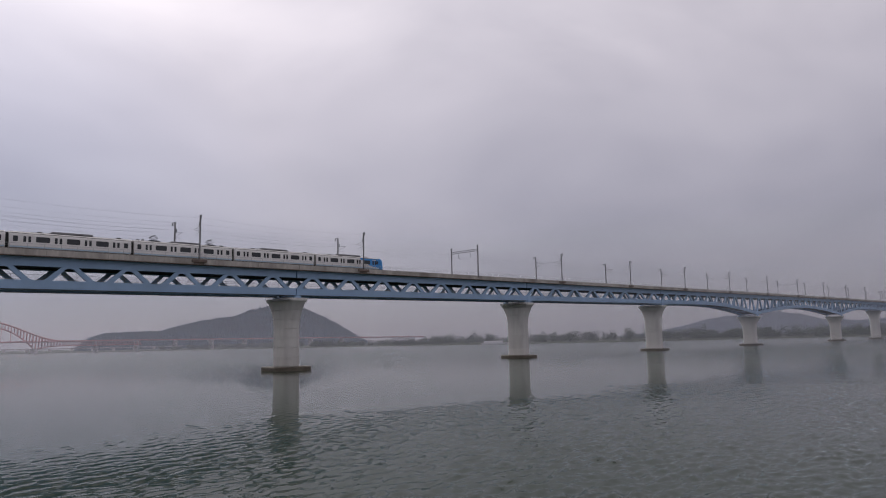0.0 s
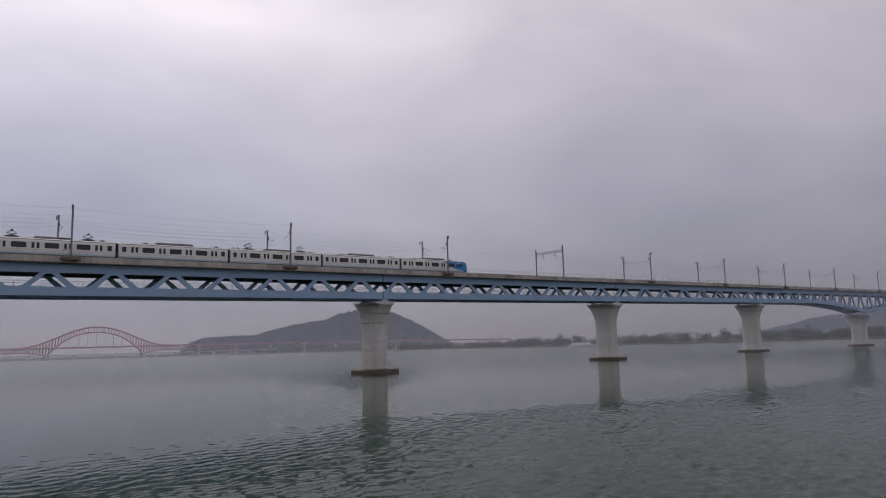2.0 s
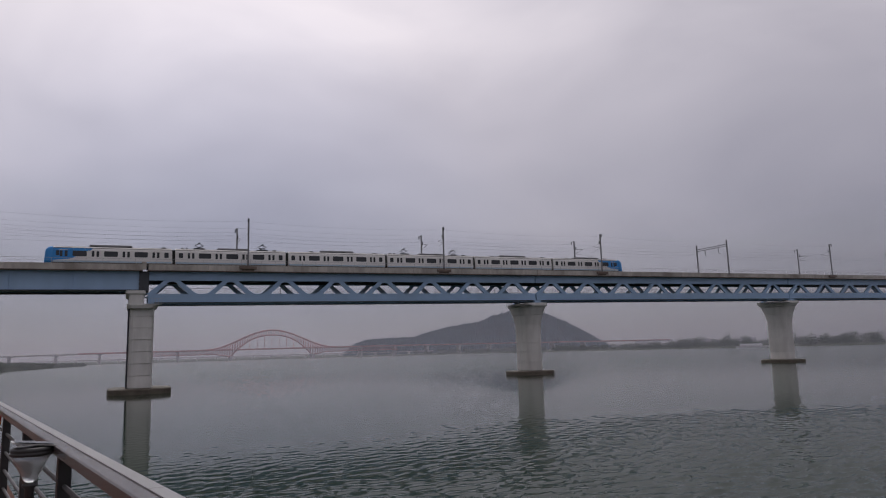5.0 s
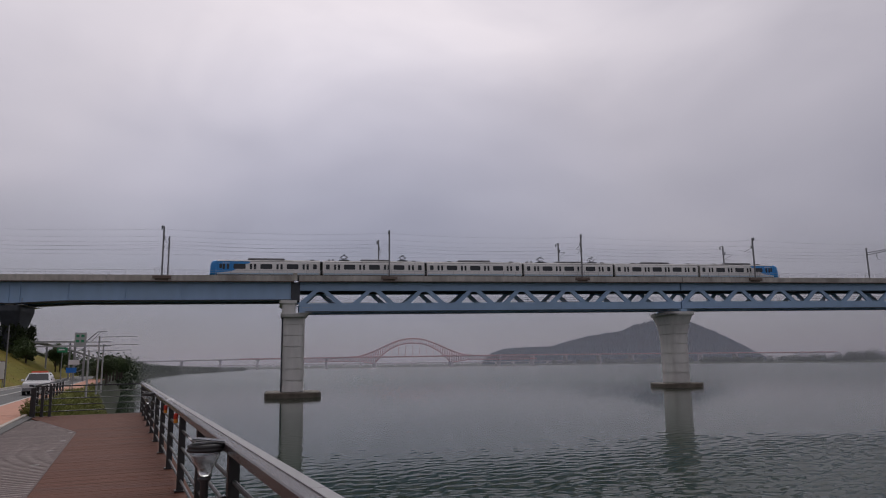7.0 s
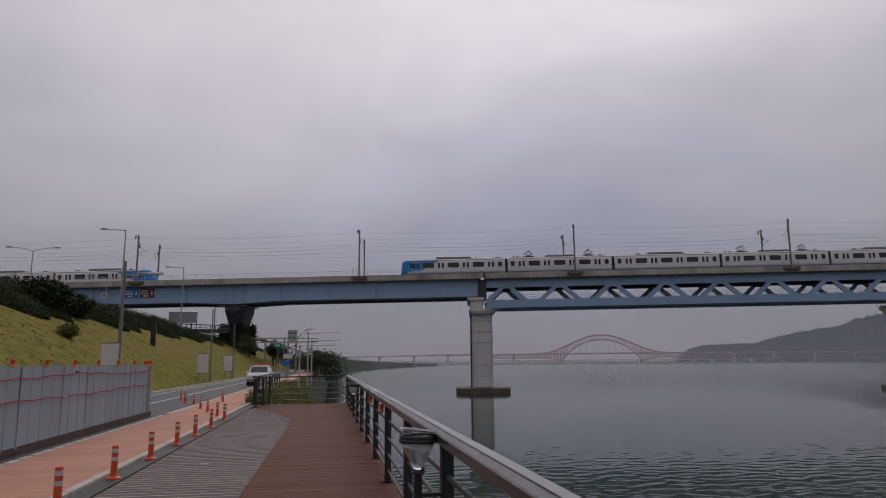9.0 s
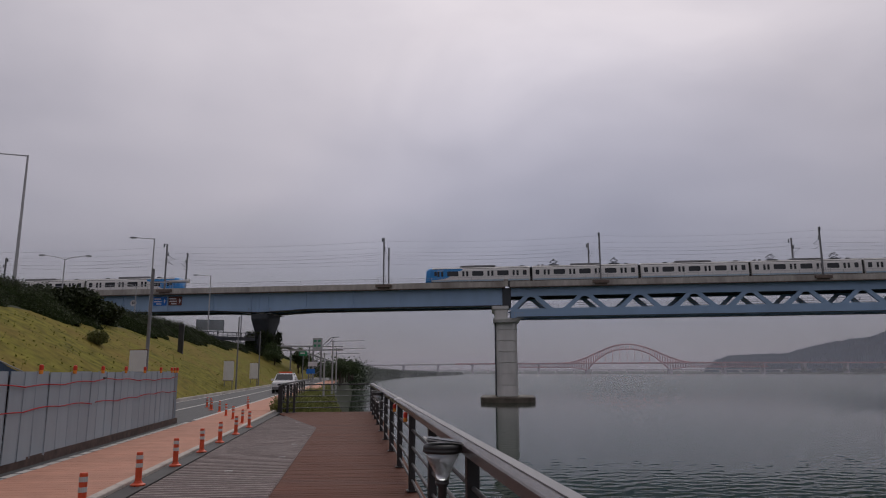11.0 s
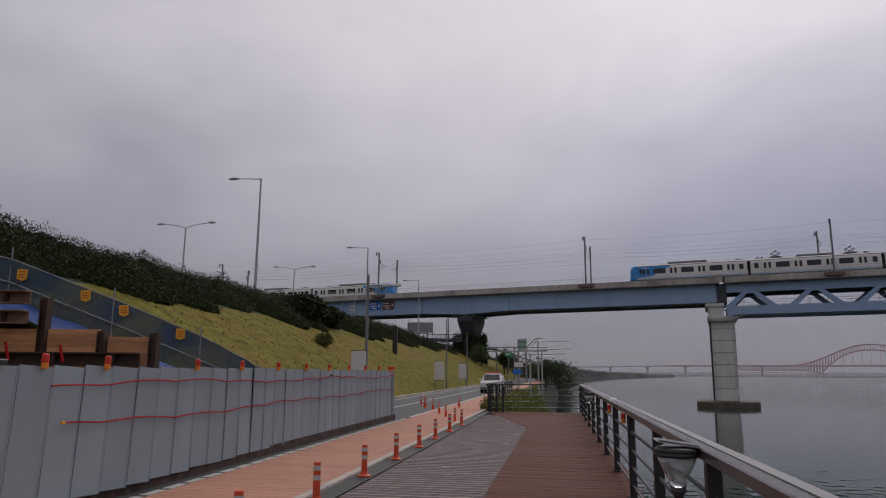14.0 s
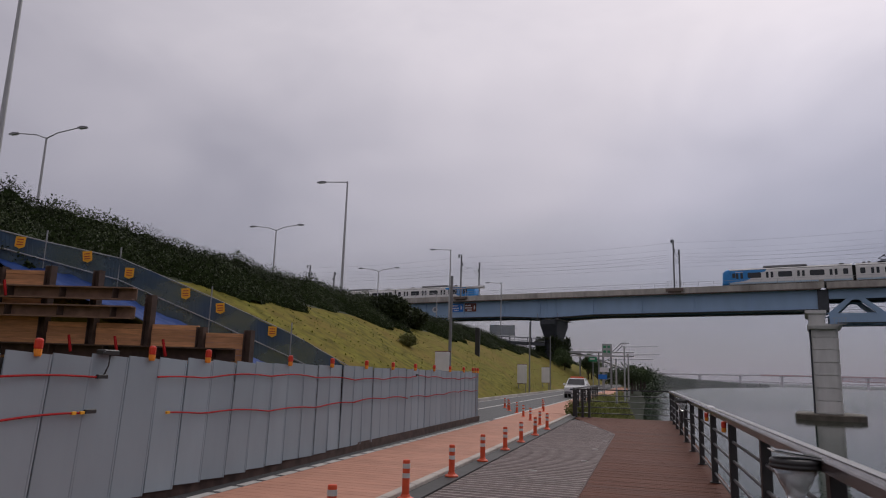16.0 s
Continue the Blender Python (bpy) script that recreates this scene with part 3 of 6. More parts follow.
hill("distant_ridge", "pale distant wooded ridge in mist", 2300,
     ((-60, 4), (-62.5, 22), (-64.4, 40), (-66, 60), (-67.3, 68), (-69, 74), (-71, 80), (-72.4, 68), (-74, 48), (-76.3, 40), (-79, 50), (-84, 44), (-92, 20)), 500)

# distance haze, imitated by upright see-through sheets at set radii
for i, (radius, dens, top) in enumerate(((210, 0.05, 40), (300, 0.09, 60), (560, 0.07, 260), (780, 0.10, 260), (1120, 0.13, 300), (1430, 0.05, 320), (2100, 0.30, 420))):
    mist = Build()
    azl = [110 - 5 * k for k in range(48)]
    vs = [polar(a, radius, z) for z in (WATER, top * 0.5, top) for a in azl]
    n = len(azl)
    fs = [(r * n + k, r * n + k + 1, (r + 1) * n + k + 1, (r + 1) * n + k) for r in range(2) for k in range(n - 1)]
    me = bpy.data.meshes.new("haze_sheet")
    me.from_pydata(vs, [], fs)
    me.materials.append(haze_material("sheet_haze", dens, top))
    m_ob = thing("haze_sheet", "see-through sheet standing in for haze over the river", "mist", kind="structure", data=me)
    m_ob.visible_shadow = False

# far woods: crowns of many clumps along the banks
rng = np.random.default_rng(5)
spots = []
for k in range(520):
    a = rng.uniform(-100, -22)
    s0 = shore(a) + rng.uniform(4, 90)
    h = rng.uniform(5, 11.5) * (1.5 if rng.random() < 0.12 else 1.15) * (0.75 if a > -44 else 1.1)
    p = polar(a, s0)
    for j in range(170):
        q = rng.normal(0, 1, 3)
        q *= rng.uniform(0.4, 1) / np.linalg.norm(q)
        spots.append((p.x + q[0] * 6, p.y + q[1] * 6, WATER + 1.0 + h * (0.5 + 0.5 * q[2]), 0.7))
w_ob = leaves("far_woods", spots, 0.8, FAR_LEAF, 6)
tagged(w_ob, "dark line of trees on the far bank", "woods", kind="stuff")
spots = []
for k in range(480):
    a = 170 + 780 * rng.random() ** 1.1
    e = edge_of_bank(a)
    d = e + 0.3 + rng.uniform(0, 12)
    h = rng.uniform(1.0, 3.2) + a * 0.005
    p = bank(a, d)
    for j in range(250):
        spots.append((p.x + rng.normal(0, 2.0), p.y + rng.normal(0, 2.0), WATER + 0.2 + (h + 4.6) * max(0.3, 1.0 - 0.75 * (a - 170) / 780) * rng.uniform(0.0, 1) ** 0.9, 0.8 if a < 500 else 0.5))
w_ob = leaves("bank_woods", spots, 0.32, FAR_LEAF, 8)
tagged(w_ob, "green trees along the near bank upstream", "woods", kind="stuff")

# ---- promenade: boards, kerbs, path and road ----
def slab(name, label, cat, a0, a1, d0, d1, z0, z1, mat, kind="structure"):
    b = Build().box((-(d0 + d1) / 2, (a0 + a1) / 2, (z0 + z1) / 2), (d1 - d0, a1 - a0, z1 - z0))
    return thing(name, label, cat, RIVER, kind=kind, data=b.mesh(name, mat))


deck = slab("pavement", "timber promenade deck over the river edge", "deck", -8, 27.6, -0.98, 2.74, -0.30, -0.045, BLACK_TRIM)
slab("road", "damp grey asphalt riverside road", "road", -55, 178, 5.05, 9.15, -0.118, -0.02, ASPHALT)
path = slab("bike_path", "salmon-orange boarded cycle path", "path", -8, 29, 3.16, 5.05, -0.118, -0.035, BLACK_TRIM)
slab("bike_path_far", "salmon-orange cycle path beyond the deck", "path", 29.0, 120, 2.95, 5.02, -0.118, -0.006, BOARD_ORANGE)
kerb = thing("kerb", "pale concrete kerb beside the cycle path", "kerb", RIVER, kind="structure")
km = Build().box((0, 0, 0), (0.12, 0.985, 0.14), 0.012).mesh("kerb_stone", KERB)
for i in range(35):
    part("kerb_stone", km, KERB, kerb, at=pose(-3.07, -6.5 + i, -0.01))
slab("trim", "black rubber edge strip along the deck", "edge strip", -8, 27.6, 2.744, 3.008, -0.118, 0.010, BLACK_TRIM)
dash = thing("road_marking", "worn white dashed edge line", "road marking", RIVER, kind="structure")
dm = Build().box((0, 0, 0), (0.13, 0.40, 0.006)).mesh("dash", ROAD_WHITE)
for i in range(44):
    part("dash", dm, ROAD_WHITE, dash, at=pose(-5.13, 1.0 + i * 0.5, -0.014))
b = Build().box((-5.13, 72, -0.013), (0.13, 97, 0.006)).box((-7.2, 70, -0.013), (0.12, 90, 0.006)).box((-9.0, 60, -0.013), (0.12, 110, 0.006))
thing("road_line", "worn white lines on the asphalt road", "road marking", RIVER, kind="structure", data=b.mesh("road_line", ROAD_WHITE))
b = Build()
b.box((-9.22, 60, 0.02), (0.16, 236, 0.24))
thing("road_kerb", "grey concrete kerb at the foot of the slope", "kerb", RIVER, kind="structure", data=b.mesh("road_kerb", CONCRETE))

# ---- the railway bridge ----
Y0, YC, Y1 = 125.4, 130.2, 135.0  # near face, centre, far face
PIERS = (2.65, 82.0, 162.6, 246.0, 341.0, 478.0, 573.0)


def top_of(x):
    """Height of the concrete edge beam's top: the bridge climbs to the right."""
    return 17.85 + 0.0106 * x - (0.0000055 * (x - 240) ** 2 if x > 240 else 0)


def sloped(x0, x1, y0, y1, lo, hi, step=20.0):
    """A long beam along the bridge between two offsets from its grade."""
    n = max(1, round((x1 - x0) / step))
    rings = []
    for i in range(n + 1):
        x = x0 + (x1 - x0) * i / n
        z = top_of(x)
        rings.append([(x, y0, z + lo), (x, y1, z + lo), (x, y1, z + hi), (x, y0, z + hi)])
    return Build().rings(rings)


def edge_and_track(span, x0, x1):
    """Edge beams in cast lengths, slab, ballast, rails and the light railing of one span."""
    part("deck_slab", sloped(x0, x1, Y0 + 0.25, Y1 - 0.25, -1.15, -0.85), CONCRETE, span)
    part("ballast", sloped(x0, x1, Y0 + 0.6, Y1 - 0.6, -0.846, -0.79), BALLAST, span)
    for yt in (127.95, 132.45):
        for k in (-0.72, 0.72):
            part("rail", sloped(x0, x1, yt + k - 0.035, yt + k + 0.035, -0.79, -0.70), STEEL_DARK, span)
    for y, side in ((Y0, -1), (Y1, 1)):
        n = max(1, round((x1 - x0) / 10))
        for i in range(n):
            xa, xb = x0 + (x1 - x0) * i / n + 0.02, x0 + (x1 - x0) * (i + 1) / n - 0.02
            b = sloped(xa, xb, y - 0.16, y + 0.16, -1.02, 0.0)
            part("edge_beam", b, CONCRETE, span, "streaked grey concrete edge beam")
        part("lip", sloped(x0, x1, y - 0.28 * 1, y + 0.28, -1.16, -1.024), BROWN_STEEL, span)
        b = sloped(x0, x1, y - 0.02, y + 0.02, 0.86, 0.90)
        part("handrail", b, LAMP_GREY, span)
        part("midrail", sloped(x0, x1, y - 0.012, y + 0.012, 0.45, 0.475), LAMP_GREY, span)
        n = round((x1 - x0) / 2.5)
        b = Build()
        for i in range(n):
            x = x0 + (i + 0.5) * (x1 - x0) / n
            b.box((x, y, top_of(x) + 0.44), (0.05, 0.05, 0.92))
        tagged(part("parapet_fence", b, LAMP_GREY, span), kind="stuff")


def truss_depth(x, x0, x1, haunch):
    """Depth of the truss below the edge beam top; haunch: metres deeper at each end."""
    s = (x - x0) / (x1 - x0)
    return 6.65 + haunch[0] * max(0, 1 - s / 0.62) ** 2 + haunch[1] * max(0, 1 - (1 - s) / 0.62) ** 2


def truss_span(x0, x1, panels, haunch=(0, 0), nodes=None):
    label = "pale blue steel truss span with rounded triangular openings" if haunch == (0, 0) else "pale blue haunched steel truss span over the main channel"
    span = thing("truss_span", label, "bridge span", group="spans of the railway bridge")
    edge_and_track(span, x0, x1)
    low = lambda x: top_of(x) - truss_depth(x, x0, x1, haunch)
    n = 24 if haunch != (0, 0) else 4
    for y, side in ((Y0 + 0.85, 1), (Y1 - 0.85, -1)):
        y2 = y + 0.55 * side
        part("top_chord", sloped(x0 + 0.1, x1 - 0.1, min(y, y2), max(y, y2), -2.7, -1.164), STEEL_BLUE, span)
        rings = []
        for i in range(n + 1):
            x = x0 + 0.1 + (x1 - x0 - 0.2) * i / n
            z = low(x)
            rings.append([(x, y, z + 0.16), (x, y2, z + 0.16), (x, y2, z + 1.62), (x, y, z + 1.62)])
        part("bottom_chord", Build().rings(rings), STEEL_BLUE, span)
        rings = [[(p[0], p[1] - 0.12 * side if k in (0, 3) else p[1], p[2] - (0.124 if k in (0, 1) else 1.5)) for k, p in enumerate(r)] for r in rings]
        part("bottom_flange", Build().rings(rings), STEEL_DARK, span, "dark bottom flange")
        n0, n1 = nodes or (x0, x1)
        w = (n1 - n0) / panels
        for i in range(panels):
            xc = n0 + (i + 0.5) * w
            zt = top_of(xc) - 2.65
            for sgn in (-1, 1):
                xb = xc + sgn * w * 0.5
                zb = low(xb) + 1.58
                # plate diagonal flared into both chords, the triangle's apex rounded
                shape = ((0.0, 0.05), (0.128, 0.05), (0.140, -0.10), (0.160, -0.30))
                out = [(xc + sgn * u * w, zt + dz) for u, dz in shape]
                out += [(xc + sgn * 0.383 * w, zb + 0.22), (xc + sgn * 0.420 * w, zb + 0.06), (xc + sgn * 0.44 * w, zb - 0.05), (xc + sgn * 0.262 * w, zb - 0.05), (xc + sgn * 0.272 * w, zb + 0.06), (xc + sgn * 0.256 * w, zb + 0.22)]
                out += [(xc + sgn * u * w, zt + dz) for u, dz in ((0.092, -0.72), (0.076, -0.48), (0.054, -0.33), (0.027, -0.25), (0.0, -0.23))]
                part("diagonal", Build().plate([(px, y + 0.03 * side, pz) for px, pz in out], (0, side, 0), 0.46), STEEL_BLUE, span)
    # floor beams, inner walkway rail and cross bracing between the two trusses
    b = Build()
    for i in range(panels * 2 + 1):
        x = x0 + (x1 - x0) * min(max(i / (panels * 2), 0.004), 0.996)
        b.box((x, YC, top_of(x) - 1.6), (0.35, Y1 - Y0 - 2.3, 0.85))
        b.box((x, YC, low(x) + 0.9), (0.3, Y1 - Y0 - 2.3, 0.5))
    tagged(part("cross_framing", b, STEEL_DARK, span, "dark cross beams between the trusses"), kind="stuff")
    # stringers added near-black so the upper openings look shaded
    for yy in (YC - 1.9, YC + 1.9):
        part("stringer", sloped(x0 + 0.1, x1 - 0.1, yy - 0.2, yy + 0.2, -2.75, -1.16), STEEL_DARK, span, "dark stringer standing in for shade inside the truss")
    if haunch == (0, 0):
        for k, dz in enumerate((1.85, 2.25, 2.65)):
            part("walkway_rail", sloped(x0 + 0.5, x1 - 0.5, YC - 2.5, YC - 2.44, dz - 6.65, dz - 6.59), GALV, span)
        b = Build()
        for i in range(int((x1 - x0) / 2) - 1):
            x = x0 + 1 + i * 2.0
            b.box((x, YC - 2.47, top_of(x) - 6.65 + 2.1), (0.06, 0.06, 1.1))
        tagged(part("walkway_fence", b, GALV, span), kind="stuff")
        part("walkway", sloped(x0 + 0.5, x1 - 0.5, YC - 2.6, YC - 1.2, 1.45 - 6.65, 1.55 - 6.65), STEEL_DARK, span)
    return span


for k in range(3):
    truss_span(PIERS[k] + (0.75 if k == 0 else 0.03), PIERS[k + 1] - 0.03, 8, nodes=((2.4, 81.2), (81.2, 161.6), (161.6, 246.0))[k])
truss_span(PIERS[3] + 0.03, PIERS[4] - 0.03, 10, (0, 4.2))
truss_span(PIERS[4] + 0.03, PIERS[5] - 0.03, 14, (4.2, 4.2))
truss_span(PIERS[5] + 0.03, PIERS[6] - 0.03, 10, (4.2, 0))
truss_span(PIERS[6] + 0.03, PIERS[6] + 80, 8)
truss_span(PIERS[6] + 80.06, PIERS[6] + 160, 8)


def girder_span(x0, x1, humps):
    """Plate girders, deeper over the land pier, with stiffeners and a dark lower flange."""
    span = thing("girder_span", "pale blue steel plate girder span", "bridge span", group="spans of the railway bridge")
    edge_and_track(span, x0, x1)

    def depth(x):
        return 4.30 + sum(0.45 * max(0, 1 - abs(x - h) / 9.0) for h in humps)

    for y, side in ((Y0 + 0.9, 1), (Y1 - 0.9, -1)):
        n = 60
        rings, flange = [], []
        for i in range(n + 1):
            x = x0 + (x1 - x0) * i / n
            z, dz = top_of(x), depth(x)
            rings.append([(x, y, z - dz), (x, y + 1.6 * side, z - dz), (x, y + 1.6 * side, z - 1.16), (x, y, z - 1.16)])
            flange.append([(x, y - 0.25 * side, z - dz - 0.13), (x, y + 1.8 * side, z - dz - 0.13), (x, y + 1.8 * side, z - dz - 0.004), (x, y - 0.25 * side, z - dz - 0.004)])
        part("girder", Build().rings(rings), STEEL_BLUE, span)
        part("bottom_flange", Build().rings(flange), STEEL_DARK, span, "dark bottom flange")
        for i in range(int((x1 - x0) / 9)):
            x = x0 + 3 + i * 9.0
            z = top_of(x)
            part("stiffener", Build().box((x, y - 0.10 * side, z - depth(x) / 2 - 0.5), (0.06, 0.20, depth(x) - 1.05)), STEEL_BLUE, span)
        for h in humps:
            for k in (-1.6, 1.6):
                z = top_of(h)
                part("stiffener", Build().box((h + k, y - 0.12 * side, z - 2.8), (0.14, 0.24, 3.4)), STEEL_BLUE, span)
    return span


LAND_PIER = -44.0
girder_span(-92.0, 2.55, (LAND_PIER,))
girder_span(-190.0, -92.06, (-140.0,))


def rounded(cx, cy, hx, hy, r, z, n=5):
    """A rounded rectangle as a ring of points."""
    out = []
    for qx, qy, a0 in ((1, 1, 0), (-1, 1, 90), (-1, -1, 180), (1, -1, 270)):
        for k in range(n):
            t = radians(a0 + 90 * k / (n - 1))
            out.append((cx + qx * (hx - r) + r * math.cos(t), cy + qy * (hy - r) + r * math.sin(t), z))
    return out


def pier(x, top, hx, flare, label, footing=True):
    p = thing("bridge_pier", label, "bridge pier", group="piers of the railway bridge")
    hy = 3.0
    if footing:
        part("footing", Build().rings([rounded(x, YC, 4.6, 4.9, 3.0, WATER - 2), rounded(x, YC, 4.6, 4.9, 3.0, WATER + 0.72), rounded(x, YC, 4.45, 4.75, 2.9, WATER + 0.88)]), FOOT_CONCRETE, p, "stained footing with a dark waterline")
    lo = WATER + 0.9
    lift = 2.0
    z, k = lo, 0
    cap_z = top - 1.1
    fl = lambda zz: flare * max(0.0, 1 - (cap_z - zz) / 6.0) ** 2.2
    while z < cap_z - 0.05:
        z2 = min(z + lift, cap_z)
        if cap_z - z2 < 0.7:
            z2 = cap_z
        rings = [rounded(x, YC, hx - 0.15, hy + fl(z) - 0.15, 1.2, z), rounded(x, YC, hx - 0.15, hy + fl(z) - 0.15, 1.2, z + 0.16)]
        m = 4
        for j in range(m + 1):
            zz = z + 0.17 + (z2 - z - 0.17) * j / m
            rings.append(rounded(x, YC, hx + fl(zz) * 0.16, hy + fl(zz), 1.2, zz))
        part("pier_lift", Build().rings(rings), PIER_CONCRETE, p)
        z = z2
    part("cap", Build().rings([rounded(x, YC, hx + flare * 0.16 + 0.12, hy + flare + 0.15, 1.0, cap_z + 0.004), rounded(x, YC, hx + flare * 0.16 + 0.2, hy + flare + 0.25, 1.0, cap_z + 0.25), rounded(x, YC, hx + flare * 0.16 + 0.2, hy + flare + 0.25, 1.0, cap_z + 0.75)]), PIER_CONCRETE, p)
    for y in (Y0 + 0.5, Y1 - 0.5):
        part("bearing", Build().box((x, y, top - 0.18), (1.5, 0.8, 0.36 + 0.36)), STEEL_BLUE, p, "steel bearing block")
    # inspection platform with rails round the cap
    b = Build()
    yy = YC - hy - flare - 0.7
    zc = cap_z + 0.3
    b.box((x - hx - 0.6, YC - 2, zc - 0.05), (0.9, 2 * (hy + flare) - 2, 0.1))
    for j in range(8):
        b.box((x - hx - 1.0, YC - hy - flare + 0.6 + j * 1.2, zc + 0.5), (0.06, 0.06, 1.0))
    b.beam((x - hx - 1.0, YC - hy - flare, zc + 1.0), (x - hx - 1.0, YC + 3, zc + 1.0), 0.06, 0.06)
    b.beam((x - hx - 1.0, YC - hy - flare, zc + 0.5), (x - hx - 1.0, YC + 3, zc + 0.5), 0.05, 0.05)
    part("inspection_platform", b, GALV, p)
    return p


for i, x in enumerate(PIERS[1:]):
    d = 10.85 if i in (3, 4) else 6.65
    pier(x, top_of(x) - d - 0.15, 1.95, 1.95, "pale concrete river pier flaring towards its cap")
for x in (PIERS[6] + 80, PIERS[6] + 160):
    pier(x, top_of(x) - 6.8, 1.95, 1.95, "pale concrete river pier flaring towards its cap")
# the first river pier: a straight shaft, one side stepped down for the deeper truss
x = PIERS[0]
p1 = thing("bridge_pier", "pale concrete river pier with a stepped top", "bridge pier", group="piers of the railway bridge")
part("footing", Build().rings([rounded(x + 0.1, YC, 5.0, 6.2, 3.4, WATER - 2), rounded(x + 0.1, YC, 5.0, 6.2, 3.4, WATER + 0.78), rounded(x + 0.1, YC, 4.8, 6.0, 3.3, WATER + 0.95)]), FOOT_CONCRETE, p1, "stained footing with a dark waterline")
z = WATER + 0.9
while z < 10.0:
    z2 = 10.3 if z > 8.2 else z + 2.0
    part("pier_lift", Build().rings([rounded(x, YC, 1.81, 4.21, 1.0, z), rounded(x, YC, 1.81, 4.21, 1.0, z + 0.15), rounded(x, YC, 1.95, 4.35, 1.0, z + 0.17), rounded(x, YC, 1.95, 4.35, 1.0, z2)]), PIER_CONCRETE, p1)
    z = z2
part("cap", Build().rings([rounded(x - 0.1, YC, 2.1, 5.2, 0.8, 10.304), rounded(x + 0.1, YC, 2.5, 5.4, 0.8, 10.8), rounded(x + 0.1, YC, 2.5, 5.4, 0.8, 11.05)]), PIER_CONCRETE, p1)
part("upper_cap", Build().rings([rounded(x - 0.95, YC, 1.2, 5.2, 0.5, 11.054), rounded(x - 0.95, YC, 1.2, 5.2, 0.5, 12.5), rounded(x - 1.1, YC, 1.55, 5.4, 0.5, 12.8), rounded(x - 1.1, YC, 1.55, 5.4, 0.5, 13.3)]), PIER_CONCRETE, p1)
for y in (Y0 + 1.7, Y1 - 1.7):
    part("bearing", Build().box((x - 1.1, y, 13.37), (0.9, 0.9, 0.15)), STEEL_DARK, p1)
part("expansion_post", Build().box((x + 0.05, Y0 - 0.22, top_of(x) - 0.3), (0.75, 0.12, 1.35)), CONCRETE, p1, "pale block hiding the deck joint")
part("joint_cover", sloped(2.0, x + 0.95, Y0 + 0.62, Y1 - 0.62, -4.6, -1.17), STEEL_DARK, p1, "dark steel at the deck joint")
part("drain_pipe", Build().tube([(x - 2.05, Y0 + 1.2, 12.4), (x - 2.05, Y0 + 1.2, WATER + 1.0)], 0.13), STEEL_DARK, p1, "dark drain pipe down the shaft")
b = Build()
for j in range(4):
    b.box((x + 1.5 + j * 0.5, YC - 5.3, 11.55), (0.05, 0.05, 1.0))
b.beam((x + 1.2, YC - 5.3, 12.0), (x + 3.2, YC - 5.3, 12.0), 0.05, 0.05).box((x + 2.0, YC - 5.1, 11.0), (2.2, 0.9, 0.1))
part("inspection_platform", b, LAMP_GREY, p1)
for y in (Y0 + 0.4, Y1 - 0.4):
    part("truss_seat", Build().box((x + 1.35, y, 11.2), (1.0, 0.9, 0.3)), STEEL_BLUE, p1)

# land pier, black with ivy
lp = thing("land_pier", "dark weathered bridge pier overgrown with ivy", "bridge pier")
x = LAND_PIER
part("shaft", Build().rings([rounded(x, YC, 1.25, 2.6, 0.6, 1.0), rounded(x, YC, 1.25, 2.6, 0.6, 8.6), rounded(x, YC, 1.75, 3.9, 0.6, 11.4), rounded(x, YC, 1.75, 3.9, 0.6, 12.3)]), STEEL_DARK, lp)
part("bearing_block", Build().box((x, YC - 3.0, 12.72), (1.4, 1.2, 0.9)).box((x, YC + 3.0, 12.72), (1.4, 1.2, 0.9)), CONCRETE, lp)
sp = []
rng = np.random.default_rng(3)
for k in range(7500):
    t = rng.uniform(0, math.tau)
    sp.append((x - 0.35 + (2.4 + 0.35 * math.sin(5 * t)) * np.sign(math.cos(t)) * abs(math.cos(t)) ** 0.4, YC + 3.1 * np.sign(math.sin(t)) * abs(math.sin(t)) ** 0.4, rng.uniform(0.6, 8.7 + 0.5 * math.sin(3 * t)), 0.25))
leaves("ivy", sp, 0.27, HEDGE, 4, lp)
for dx in (-2.05, 2.05):
    b = Build()
    for j in range(6):
        b.box((x + dx, YC - 4 + j * 1.6, 12.9), (0.06, 0.06, 1.1))
    b.beam((x + dx, YC - 4.2, 13.4), (x + dx, YC + 4.2, 13.4), 0.06, 0.06).box((x + dx * 0.97, YC, 12.35), (0.8, 8.4, 0.1))
    part("inspection_platform", b, GALV, lp)

# ---- overhead line: masts, arms and wires ----
MASTS = (-182.0, -142.0, -102.0, -62.4, -20.1, 20.0, 59.3, 99.6, 179.5, 222.0, 265.0, 309.0, 355.0, 399.0, 444.0, 489.0, 534.0, 580.0, 620.0, 660.0)


